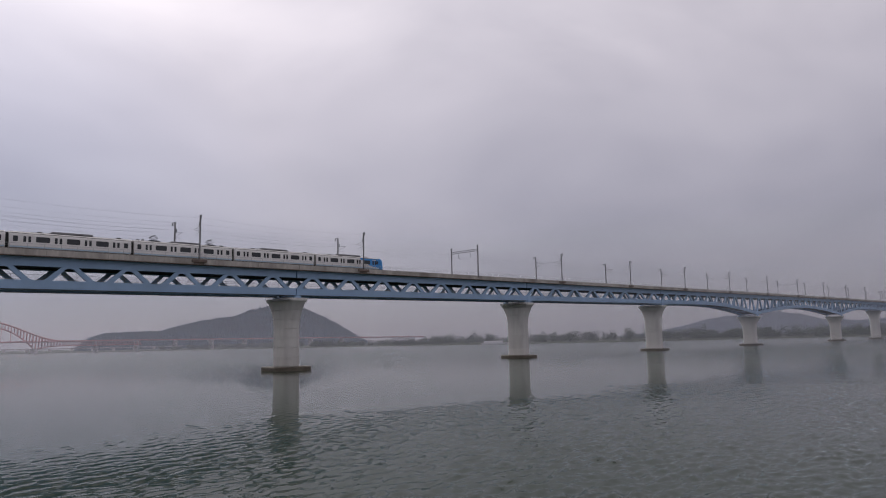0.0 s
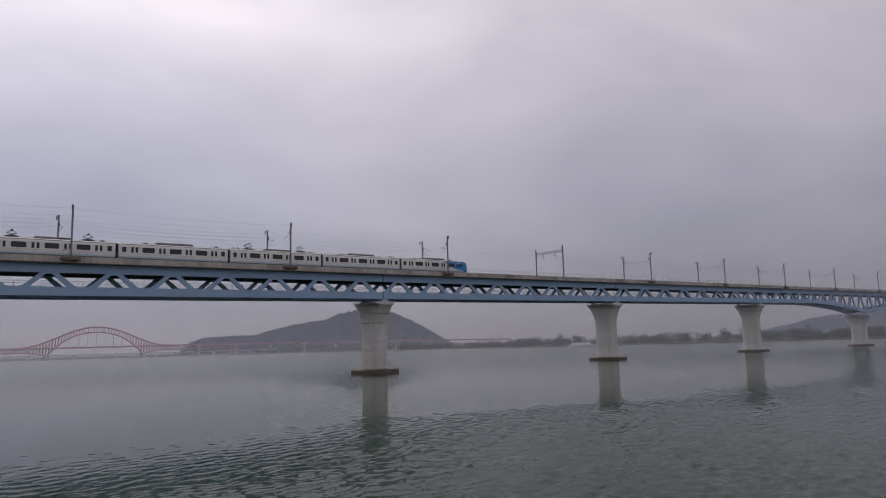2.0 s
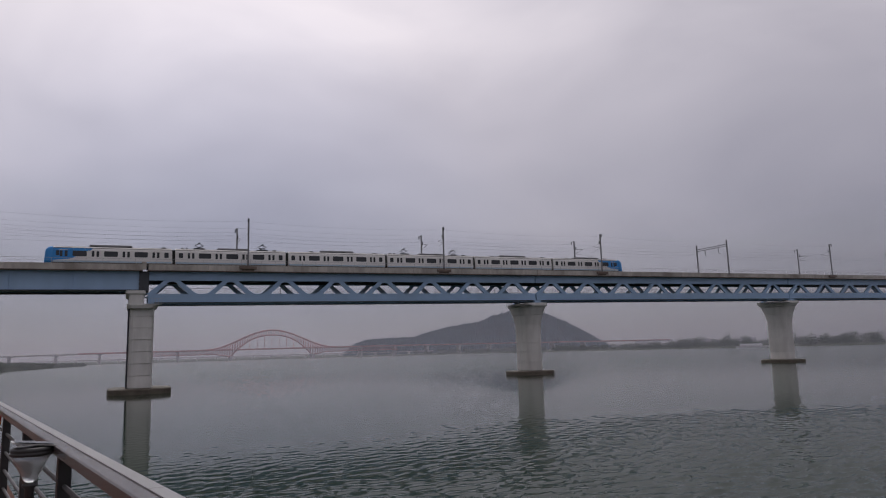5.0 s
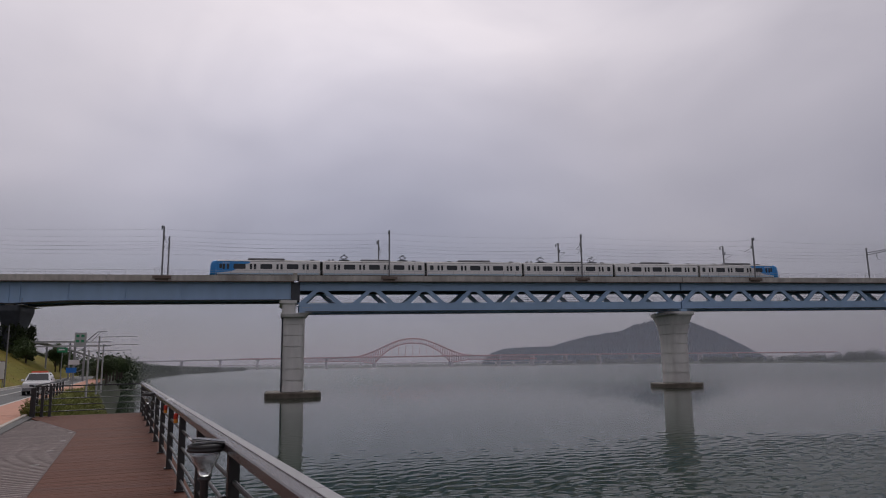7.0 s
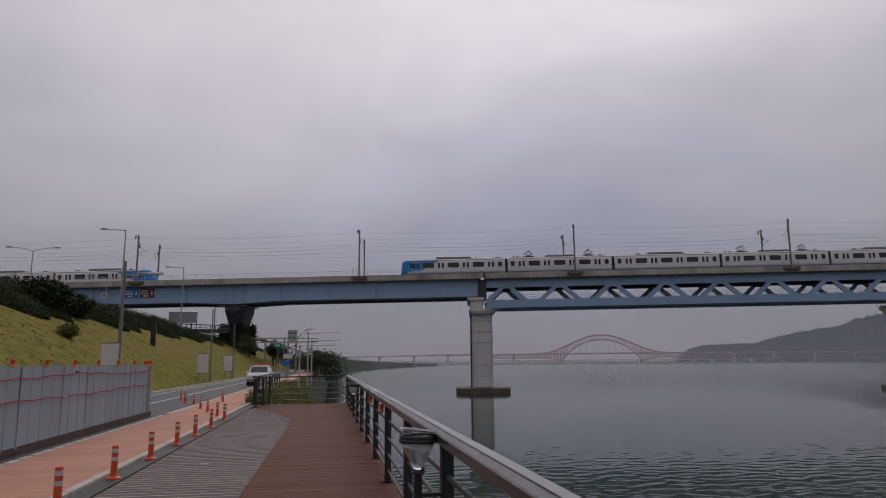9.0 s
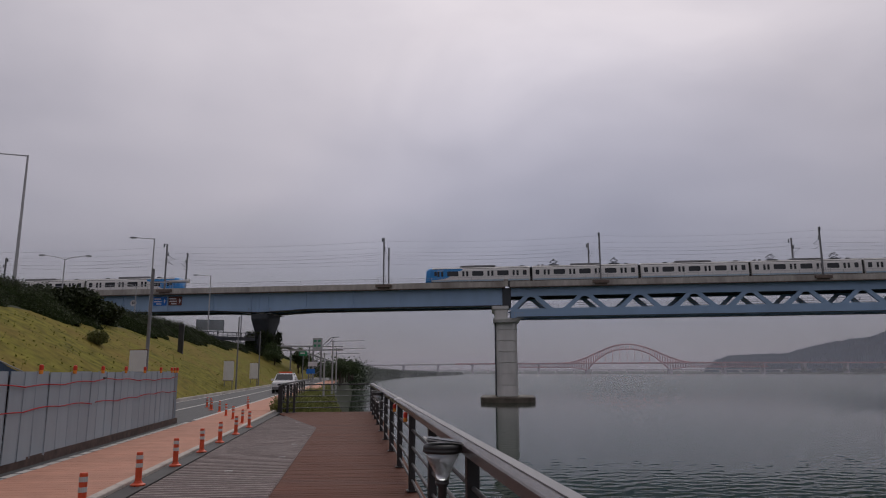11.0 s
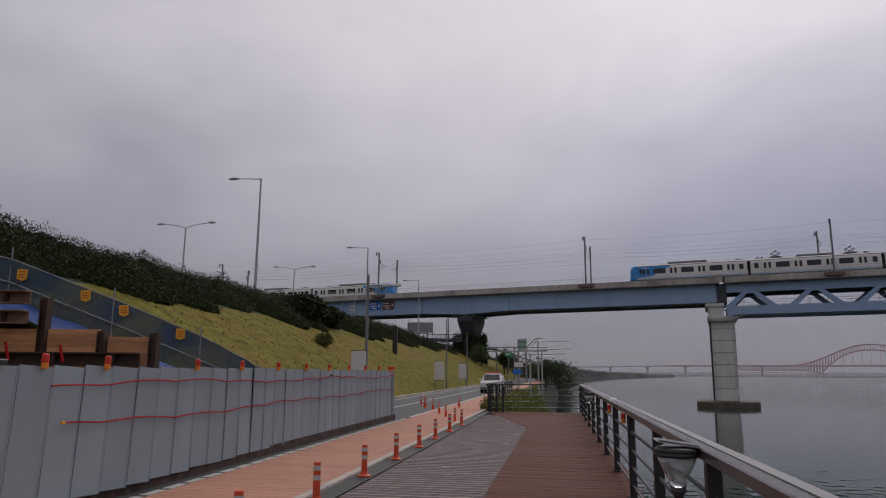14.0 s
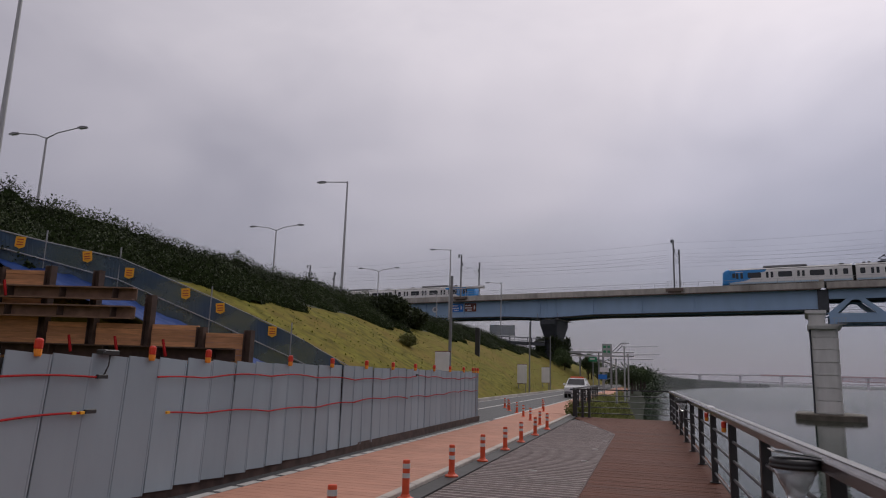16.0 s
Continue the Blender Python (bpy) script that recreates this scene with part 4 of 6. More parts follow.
def mast(x, y, side, label):
    """A lattice-thin steel mast on a bracket outside the edge beam, with arms over the track."""
    z = top_of(x)
    t = thing("overhead_line_mast", label, "mast", pose(x, y, z), group="masts of the overhead line")
    part("post", Build().box((0, 0, 4.15), (0.26, 0.26, 9.0), 0.02), POLE_GREY, t)
    part("ledge", Build().box((0, 0, -0.42), (3.0, 0.5, 0.5)).box((0, 0.2 * side, -0.8), (2.2, 0.25, 0.3)), BROWN_STEEL, t, "stained bracket ledge")
    b = Build().beam((0, 0, 5.4), (0.2, 3.0 * side, 6.1), 0.07, 0.07).beam((0, 0, 6.6), (0.2, 3.0 * side, 6.1), 0.06, 0.06).beam((0, 0, 5.4), (0.1, 2.4 * side, 5.0), 0.06, 0.06)
    part("cantilever", b, GALV, t)
    part("feeder_arm", Build().beam((0, 0, 8.5), (-0.2, -0.75 * side, 8.55), 0.12, 0.12), GALV, t)
    for q in ((-0.2, -0.75 * side, 7.95), (0.05, 0.55 * side, 6.5)):
        part("insulator", Build().turn([(0.07, -0.1), (0.18, 0.0), (0.08, 0.12), (0.18, 0.24), (0.08, 0.36), (0.18, 0.48), (0.05, 0.58)], q, 8), STEEL_DARK, t)
    b = Build()
    for k in (-1.2, -0.4, 0.4, 1.2):
        b.box((k, -0.22 * side, 0.5), (0.05, 0.05, 1.4))
    b.beam((-1.2, -0.22 * side, 1.15), (1.2, -0.22 * side, 1.15), 0.04, 0.04)
    part("ledge_rail", b, LAMP_GREY, t)
    return t


for x in MASTS:
    mast(x, Y0 - 0.3, 1, "grey steel overhead line mast with cantilever arm")
    mast(x - (0.6 if x < 80 else 0), Y1 + 0.3, -1, "grey steel overhead line mast with cantilever arm")
x = 139.8
portal = thing("overhead_line_portal", "grey steel portal mast spanning both tracks", "mast", pose(x, 0, top_of(x)))
for y in (Y0 - 0.3, Y1 + 0.3):
    part("post", Build().box((0, y, 4.15), (0.28, 0.28, 9.0), 0.02), POLE_GREY, portal)
part("beam", Build().beam((0, Y0 - 0.3, 7.5), (0, Y1 + 0.3, 7.5), 0.2, 0.12).beam((0, Y0 - 0.3, 7.0), (0, Y1 + 0.3, 7.0), 0.12, 0.12), POLE_GREY, portal)
for k in range(10):
    y = Y0 + k * 1.06
    part("brace", Build().beam((0, y, 7.0), (0, y + 0.53, 7.5), 0.08, 0.08), POLE_GREY, portal)
for y in (127.95, 132.45):
    part("drop_arm", Build().box((0, y, 6.3), (0.12, 0.12, 1.4)).beam((0, y, 5.6), (0.2, y - 0.9, 5.2), 0.06, 0.06), GALV, portal)


def wire(name, label, pts, r):
    return thing(name, label, "wire", kind="structure", data=Build().tube(pts, r, 5).mesh(name, WIRE))


all_masts = sorted(MASTS + (139.8,))
for y, h, sag, r in ((Y0 - 1.05, 7.95, 0.5, 0.02), (Y1 + 1.05, 7.95, 0.5, 0.02), (127.95, 6.1, 0.75, 0.018), (127.95, 4.75, 0.08, 0.018), (132.45, 6.1, 0.75, 0.018), (132.45, 4.75, 0.08, 0.018), (Y0 + 0.1, 6.9, 0.4, 0.015), (Y1 - 0.1, 6.9, 0.4, 0.015)):
    pts = []
    for xa, xb in zip(all_masts, all_masts[1:]):
        for k in range(6):
            t = k / 6
            x = xa + (xb - xa) * t
            pts.append((x, y, top_of(x) + h - sag * 4 * t * (1 - t)))
    wire("overhead_wire", "thin dark overhead line wire above the track", pts, r * 0.6)

# ---- trains ----
CAR_LEN, CAR_W = 19.35, 3.12


def car_meshes():
    prof = [(-1.50, 0.95), (-1.56, 1.3), (-1.56, 3.0), (-1.48, 3.35), (-1.22, 3.62), (-0.7, 3.74), (0.7, 3.74), (1.22, 3.62), (1.48, 3.35), (1.56, 3.0), (1.56, 1.3), (1.50, 0.95)]
    return prof


PROF = car_meshes()


def shell(x0, x1, inset=0.0, lo=None):
    return Build().rings([[(x, y * (1 + inset), z + (inset * 0.6 if z > 3.5 else 0)) for y, z in PROF] for x in (x0, x1)])


def side_panel(x, z, w, h, side, out=0.012, t=0.03):
    """A thin pane or leaf proud of the car side, with clipped corners."""
    y = side * (CAR_W / 2 + out - t / 2)
    k = min(w, h) * 0.12
    ol = [(-w / 2 + k, -h / 2), (w / 2 - k, -h / 2), (w / 2, -h / 2 + k), (w / 2, h / 2 - k), (w / 2 - k, h / 2), (-w / 2 + k, h / 2), (-w / 2, h / 2 - k), (-w / 2, -h / 2 + k)]
    return Build().plate([(x + px, y - t / 2 if side > 0 else y + t / 2, z + pz) for px, pz in ol], (0, side, 0), t)


shared = {}


def once(key, make):
    if key not in shared:
        shared[key] = make()
    return shared[key]


def train_car(m, label, kind):
    """kind: 'plain', 'panto' (two pantographs) or 'cab' (a blue nose at +x)."""
    car = thing("train_car", label, "train car", m, group="cars of the two trains")
    L = CAR_LEN / 2
    nose = 1.1 if kind == "cab" else 0.0
    part("body", once(("body", kind), lambda: shell(-L, L - nose).mesh("body", CAR_STEEL)), CAR_STEEL, car)
    part("underframe", once(("under", kind), lambda: Build().box((0, 0, 0.72), (CAR_LEN - nose - 0.6, 2.5, 0.5)).mesh("underframe", CAR_UNDER)), CAR_UNDER, car)
    part("roof", once(("roof", kind), lambda: Build().rings([[(x, -1.15, 3.66), (x, -0.68, 3.775), (x, 0.68, 3.775), (x, 1.15, 3.66)] for x in (-L + 0.1, L - nose - 0.1)]).mesh("roof", CAR_ROOF)), CAR_ROOF, car)
    for dx in (-6.9, 6.9):
        bogie = part("bogie", once("bogie", lambda: Build().box((0, 0, 0.5), (3.2, 2.3, 0.28), 0.05).mesh("bogie", CAR_UNDER)), CAR_UNDER, car, at=pose(dx, 0, 0))
        for wx in (-1.05, 1.05):
            for wy in (-0.72, 0.72):
                part("wheel", once("wheel", lambda: Build().tube([(0, -0.06, 0), (0, 0.06, 0)], 0.42, 12).mesh("wheel", STEEL_DARK)), STEEL_DARK, bogie, at=pose(wx, wy, 0.42))
    doors = (-7.05, -2.35, 2.35, 7.05)
    for side in (-1, 1):
        part("stripe", once(("stripe", side, kind), lambda: Build().box((-nose / 2, side * (CAR_W / 2 + 0.004), 1.12), (CAR_LEN - nose - 0.2, 0.014, 0.22)).mesh("stripe", CAR_PALE)), CAR_PALE, car, "pale blue stripe along the sill")
        for x in doors:
            d = part("door", once(("door", side), lambda: side_panel(0, 2.12, 1.5, 1.95, side, 0.008, 0.03).mesh("door", CAR_STEEL)), CAR_STEEL, car, at=pose(x, 0, 0))
            for k in (-0.36, 0.36):
                part("pane", once(("door_pane", side), lambda: side_panel(0, 2.42, 0.40, 0.98, side, 0.02, 0.02).mesh("pane", DARK_GLASS)), DARK_GLASS, d, at=pose(k, 0, 0))
        spots_ = [(-4.7, 2.1), (0.0, 2.1), (4.7, 2.1), (-8.75, 0.7), (8.75, 0.7)]
        if kind == "cab":
            spots_ = spots_[:4]
        for x, w in spots_:
            part("window", once(("window", side, w), lambda: side_panel(0, 2.45, w, 0.92, side, 0.012, 0.025).mesh("window", DARK_GLASS)), DARK_GLASS, car, at=pose(x, 0, 0))
    if kind == "cab":
        def nose_mesh():
            rings = []
            for x, k, drop in ((L - nose, 1.004, 0.0), (L - 0.75, 1.0, 0.03), (L - 0.35, 0.965, 0.16), (L - 0.08, 0.91, 0.42), (L + 0.05, 0.86, 0.62)):
                rings.append([(x + max(0, 2.2 - z) * 0.10 * (x - L + nose), y * k, z - drop * max(0, (z - 2.3) / 1.4)) for y, z in PROF])
            return Build().rings(rings).mesh("nose", CAR_BLUE, True)
        part("nose", once("nose", nose_mesh), CAR_BLUE, car, "bright blue rounded cab end")
        part("windscreen", once("screen", lambda: Build().plate([(L + 0.035, -1.1, 2.0), (L + 0.035, 1.1, 2.0), (L - 0.16, 1.0, 3.05), (L - 0.16, -1.0, 3.05)], (0.98, 0, 0.18), 0.05).mesh("windscreen", DARK_GLASS)), DARK_GLASS, car)
        part("skirt", once("skirt", lambda: Build().box((L - 0.5, 0, 0.68), (1.1, 2.6, 0.55), 0.1).mesh("skirt", CAR_PALE)), CAR_PALE, car)
        for side in (-1, 1):
            # the blue wraps back along the cab and sweeps up to the roof line
            def wrap():
                y = side * (CAR_W / 2 + 0.003)
                ol = [(L - nose, 1.3), (L - nose, 3.0), (L - 6.6, 3.0), (L - 5.8, 2.86), (L - 4.9, 2.2), (L - 3.6, 1.55)]
                b = Build().plate([(x, y - 0.005 * side, z) for x, z in ol], (0, side, 0), 0.011)
                b.plate([(L - nose, y - 0.012 * side, 3.004), (L - nose, side * 1.49, 3.35), (L - 6.9, side * 1.49, 3.35), (L - 6.6, y - 0.012 * side, 3.004)], (0, side, 0.2), 0.012)
                return b.mesh("livery", CAR_BLUE)
            part("livery", once(("wrap", side), wrap), CAR_BLUE, car, "blue cab livery sweeping up to the roof")
            part("cab_window", once(("cabwin", side), lambda: side_panel(L - 1.75, 2.5, 0.5, 0.8, side, 0.022, 0.02).mesh("cab_window", DARK_GLASS)), DARK_GLASS, car)
            part("headlamp", once(("lamp", side), lambda: Build().turn([(0.14, 0), (0.12, 0.05)], (L + 0.10, side * 0.85, 1.45), 10).mesh("headlamp", LAMP_LENS)), LAMP_LENS, car)
    if kind == "panto":
        for dx in (-5.6, 5.6):
            pg = part("pantograph", once("pbase", lambda: Build().box((0, 0, 3.92), (1.9, 1.5, 0.1)).box((-0.7, 0.6, 3.83), (0.12, 0.12, 0.16)).box((0.7, -0.6, 3.83), (0.12, 0.12, 0.16)).mesh("pantograph", STEEL_DARK)), STEEL_DARK, car, at=pose(dx, 0, 0))
            for s in (-1, 1):
                for y in (-0.38, 0.38):
                    part("lower_arm", once(("plow", s, y), lambda: Build().beam((-0.75 * s, y, 3.95), (0.75 * s, y * 0.9, 4.5), 0.06, 0.06).mesh("lower_arm", STEEL_DARK)), STEEL_DARK, pg)
                    part("upper_arm", once(("pup", s, y), lambda: Build().beam((0.75 * s, y * 0.9, 4.5), (0, y * 0.8, 4.93), 0.05, 0.05).mesh("upper_arm", STEEL_DARK)), STEEL_DARK, pg)
            part("head", once("phead", lambda: Build().beam((0, -0.9, 4.95), (0, 0.9, 4.95), 0.3, 0.05).mesh("head", STEEL_DARK)), STEEL_DARK, pg)
        part("equipment_case", once("equip", lambda: Build().box((0.3, 0, 3.9), (5.6, 1.9, 0.28), 0.06).mesh("equipment_case", CAR_ROOF)), CAR_ROOF, car, "long grey roof equipment case")
        part("switch_box", once("equip2", lambda: Build().box((-8.4, 0.3, 3.95), (0.5, 0.6, 0.34), 0.04).mesh("switch_box", CAR_ROOF)), CAR_ROOF, car)
        part("arrester", once("equip3", lambda: Build().box((-7.7, -0.3, 3.93), (0.4, 0.4, 0.3), 0.04).mesh("arrester", CAR_ROOF)), CAR_ROOF, car)
    else:
        part("air_conditioner", once("aircon", lambda: Build().box((0, 0, 3.92), (6.6, 2.1, 0.32), 0.08).mesh("air_conditioner", CAR_ROOF)), CAR_ROOF, car, "long grey roof air conditioner")
    for k in range(6):
        part("roof_vent", once("vent", lambda: Build().box((0, 0, 3.83), (0.7, 0.5, 0.14), 0.03).mesh("roof_vent", CAR_UNDER)), CAR_UNDER, car, at=pose(-8.3 + 3.2 * k if kind != "cab" else -8.3 + 2.7 * k, 0.85 * (-1) ** k, 0))
    for side in (-1, 1):
        part("gutter", once(("gutter", side, kind), lambda: Build().box((-nose / 2, side * 1.47, 3.40), (CAR_LEN - nose - 0.1, 0.07, 0.07)).mesh("gutter", CAR_UNDER)), CAR_UNDER, car, "dark rain gutter along the roof edge")
    part("gangway", once("gangway", lambda: Build().box((-L - 0.24, 0, 2.15), (0.48, 2.5, 2.6), 0.05).mesh("gangway", TYRE)), TYRE, car, "dark rubber gangway")
    return car


def train(x_first, y, note):
    """Six coupled cars; x_first: the left end."""
    kinds = ("cab", "panto", "plain", "panto", "plain", "cab")
    for i, kd in enumerate(kinds):
        x = x_first + (i + 0.5) * 19.86
        turn = 180 if i == 0 else 0
        m = pose(x, y, top_of(x) - 0.70, 0, -math.degrees(math.atan(0.0106)), 0) @ pose(0, 0, 0, 0, 0, turn)
        what = {"cab": "train end car with bright blue cab", "panto": "middle train car with two pantographs", "plain": "middle train car with long roof unit"}[kd]
        train_car(m, f"silver {what}, {note} track", kd)


train(-12.4, 127.95, "near")
train(-62.0 - 6 * 19.86, 132.45, "far")

# ---- signs on the girder ----
gs = thing("clearance_sign", "round white clearance sign on the blue girder", "road sign", pose(-68.9, Y0 + 0.82, top_of(-68.9) - 2.55))
part("disc", Build().tube([(0, 0, 0), (0, -0.06, 0)], 0.62, 20), WHITE, gs)
part("mark", Build().box((-0.13, -0.075, 0), (0.16, 0.02, 0.5)).box((0.15, -0.075, 0), (0.16, 0.02, 0.5)), STEEL_DARK, gs, "dark figures as bars")
for x, mt, nm in ((-63.6, SIGN_BLUE, "blue direction sign on the girder"), (-60.6, SIGN_BROWN, "brown direction sign on the girder")):
    sg = thing("direction_sign", nm, "road sign", pose(x, Y0 + 0.80, top_of(x) - 2.3))
    part("panel", Build().box((0, 0, 0), (2.6, 0.08, 1.7), 0.02), mt, sg)
    for k, (px, pz, w) in enumerate(((-0.5, 0.4, 1.3), (-0.4, -0.1, 1.5), (-0.2, -0.55, 1.0))):
        part("line_of_text", Build().box((px, -0.055, pz), (w, 0.02, 0.22)), WHITE, sg)
    part("arrow", Build().plate([(0.85, -0.045, 0.5), (1.15, -0.045, 0.0), (0.85, -0.045, -0.5), (0.75, -0.045, 0.0)], (0, -1, 0), 0.02), WHITE, sg)

# ---- railing of the promenade ----
def rail_d(a):
    return -0.85 + 0.0074 * (a - 4.7)


POSTS = [4.7 + 2.3 * k for k in range(-5, 11)]
post_me = Build().box((0, 0, 0.50), (0.085, 0.10, 1.01), 0.006).box((0, 0, 0.006), (0.14, 0.16, 0.014)).mesh("post", RAIL_BLACK)
railing = thing("promenade_railing", "black steel railing with four tubes and a broad handrail", "railing", RIVER)
for a in POSTS:
    part("post", post_me, RAIL_BLACK, railing, at=pose(-rail_d(a), a, 0))
for a0, a1 in zip(POSTS, POSTS[1:]):
    x0, x1 = -rail_d(a0), -rail_d(a1)
    for z in (0.14, 0.35, 0.56, 0.78):
        part("tube", Build().tube([(x0, a0 + 0.05, z), (x1, a1 - 0.05, z)], 0.017, 8), RAIL_BAR, railing)
    b = Build()
    ra, rb = a0 + 0.003, a1 - 0.003
    ol = [(-0.08, 1.005), (0.06, 1.005), (0.07, 1.02), (0.07, 1.05), (0.055, 1.066), (0.03, 1.070), (-0.072, 1.070), (-0.08, 1.062)]
    b.rings([[(x0 + px, ra, pz) for px, pz in ol], [(x1 + px, rb, pz) for px, pz in ol]])
    part("handrail", b, HANDRAIL, railing, "broad silvery brown handrail plank")
    # sky highlight on the outer half, put in as a paler strip
    ol = [(0.0, 1.0705), (0.066, 1.0685), (0.074, 1.05), (0.079, 1.05), (0.070, 1.074), (0.0, 1.076)]
    b = Build().rings([[(x0 + px, ra, pz) for px, pz in ol], [(x1 + px, rb, pz) for px, pz in ol]])
    part("highlight_strip", b, RAIL_HIGHLIGHT, railing, "pale strip painted as the sky highlight on the outer edge")
end = thing("end_railing", "black steel railing across the end of the deck", "railing", RIVER)
ex0, ex1 = 0.68, -2.75
for t in (0.86, 0.93, 1.0):
    part("post", post_me, RAIL_BLACK, end, at=pose(ex0 + (ex1 - ex0) * t, 27.70 - 0.6 * t, 0))
for z in (0.16, 0.38, 0.60, 0.82):
    part("tube", Build().tube([(ex0 - 0.04, 27.75, z), (ex1, 27.1, z)], 0.017, 8), RAIL_BAR, end)
part("handrail", Build().beam((ex0 - 0.09, 27.76, 1.045), (ex1, 27.1, 1.03), 0.12, 0.045), RAIL_BLACK, end)
side_rail = thing("path_railing", "black steel railing beside the cycle path", "railing", RIVER)
for k in range(9):
    part("post", post_me, RAIL_BLACK, side_rail, at=pose(-2.85, 27.3 + 1.6 * k, -0.02))
for z in (0.16, 0.38, 0.60, 0.82, 1.05):
    part("tube", Build().tube([(-2.85, 27.3, z), (-2.85, 40.1, z)], 0.02 if z < 1 else 0.035, 8), RAIL_BLACK, side_rail)


def lantern(a, big=1.0, lid=True):
    """A solar lantern: black cap, clear cone, steel neck, clamped to a rail post."""
    t = thing("solar_lantern", "black-capped solar lantern with a clear ribbed cone", "lantern", RIVER @ pose(-(rail_d(a) + 0.20), a + 0.02, 0.185) @ Matrix.Scale(0.86, 4), group="lanterns on the railing")
    n = 28
    part("cap", Build().turn([(0.145, 0.955), (0.155, 0.965), (0.155, 0.978), (0.146, 0.984), (0.150, 0.99), (0.150, 1.008), (0.135, 1.02)], (0, 0, 0), n), RAIL_BLACK, t, "black ring-shaped solar cap", True)
    prof = [(0.138, 0.953), (0.128, 0.93), (0.095, 0.86), (0.062, 0.80), (0.054, 0.74), (0.048, 0.74), (0.056, 0.80), (0.088, 0.86), (0.120, 0.925), (0.125, 0.95)]
    part("cone", Build().turn(prof, (0, 0, 0), n), CLEAR, t, "clear ribbed plastic cone", True)
    part("neck", Build().turn([(0.020, 0.44), (0.034, 0.48), (0.034, 0.70), (0.056, 0.72), (0.056, 0.737)], (0, 0, 0.0), 14), RAIL_BAR, t, "grey tubular neck", True)
    part("bracket", Build().box((0.13, 0, 0.985), (0.22, 0.05, 0.03)).box((0.13, 0, 0.55), (0.22, 0.05, 0.03)), RAIL_BLACK, t)
    if lid:
        part("solar_panel", Build().plate([(-0.14, -0.10, 1.06), (0.16, -0.10, 1.02), (0.16, 0.12, 1.02), (-0.14, 0.12, 1.06)], (0, 0, 1), 0.008), SILVER_TRIM, t, "tilted silver-edged solar panel")
        part("solar_cell", Build().plate([(-0.125, -0.088, 1.067), (0.145, -0.088, 1.031), (0.145, 0.108, 1.031), (-0.125, 0.108, 1.067)], (0, 0, 1), 0.006), DARK_GLASS, t)
    return t


lantern(4.7)
lantern(16.2)


def warning_lamp(m, label):
    t = thing("warning_lamp", label, "warning lamp", m, group="red warning lamps")
    part("lens", once("wl1", lambda: Build().turn([(0.040, 0.055), (0.048, 0.07), (0.048, 0.15), (0.040, 0.17), (0.02, 0.18)], (0, 0, 0), 10).mesh("lens", RED_PLASTIC)), RED_PLASTIC, t, "red plastic lens")
    part("base", once("wl2", lambda: Build().turn([(0.035, -0.03), (0.045, -0.01), (0.045, 0.054)], (0, 0, 0), 10).mesh("base", AMBER)), AMBER, t, "amber plastic base")
    return t


for a in (9.3, 11.6):
    warning_lamp(RIVER @ pose(-rail_d(a) - 0.09, a, 0.90) @ Matrix.Scale(0.62, 4), "red and amber warning lamp hung on the railing")
bag = thing("plastic_bag", "crumpled white plastic bag tied on the handrail", "bag", RIVER @ pose(-rail_d(11.9), 11.9, 1.06) @ Matrix.Scale(0.6, 4))
part("bag_body", Build().turn([(0.06, 0.0), (0.11, 0.02), (0.09, 0.05), (0.03, 0.075)], (0, 0, 0), 9), WHITE, bag)

# ---- flexible marker posts ----
def marker(a, d, z, k, lean):
    t = thing("marker_post", "orange flexible marker post with two silver bands", "marker post", RIVER @ pose(-d, a, z, lean, lean * 0.6, 0) @ Matrix.Scale(k, 4), group="marker posts along the cycle path")
    part("base", once("mk1", lambda: Build().turn([(0.10, 0.0), (0.10, 0.018), (0.062, 0.035), (0.05, 0.06)], (0, 0, 0), 14).mesh("base", ORANGE)), ORANGE, t)
    part("tube", once("mk2", lambda: Build().turn([(0.045, 0.055), (0.043, 0.44), (0.038, 0.452), (0.02, 0.455)], (0, 0, 0), 14).mesh("tube", ORANGE)), ORANGE, t)
    for zz in (0.245, 0.355):
        part("band", once("mk3", lambda: Build().turn([(0.047, 0.0), (0.047, 0.055)], (0, 0, 0), 14).mesh("band", REFLECT)), REFLECT, t, "silver reflective band", at=pose(0, 0, zz))


rnd = random.Random(4)
for a in (6.2, 8.2, 10.18, 12.14, 14.1, 15.9, 17.9, 20.05):
    marker(a, 2.87, 0.012, 0.98, rnd.uniform(-1.5, 1.5))
for a, d in ((32.1, 6.5), (29.6, 5.8), (30.9, 6.1), (28.1, 5.2), (25.6, 4.5), (23.8, 3.95), (30.0, 4.4), (32.5, 4.8), (21.9, 3.35)):
    marker(a, d, -0.02, 0.95, rnd.uniform(-2, 2))

# ---- site fence ----
def fence_d(a):
    return 5.33 + 0.0095 * (a - 5)


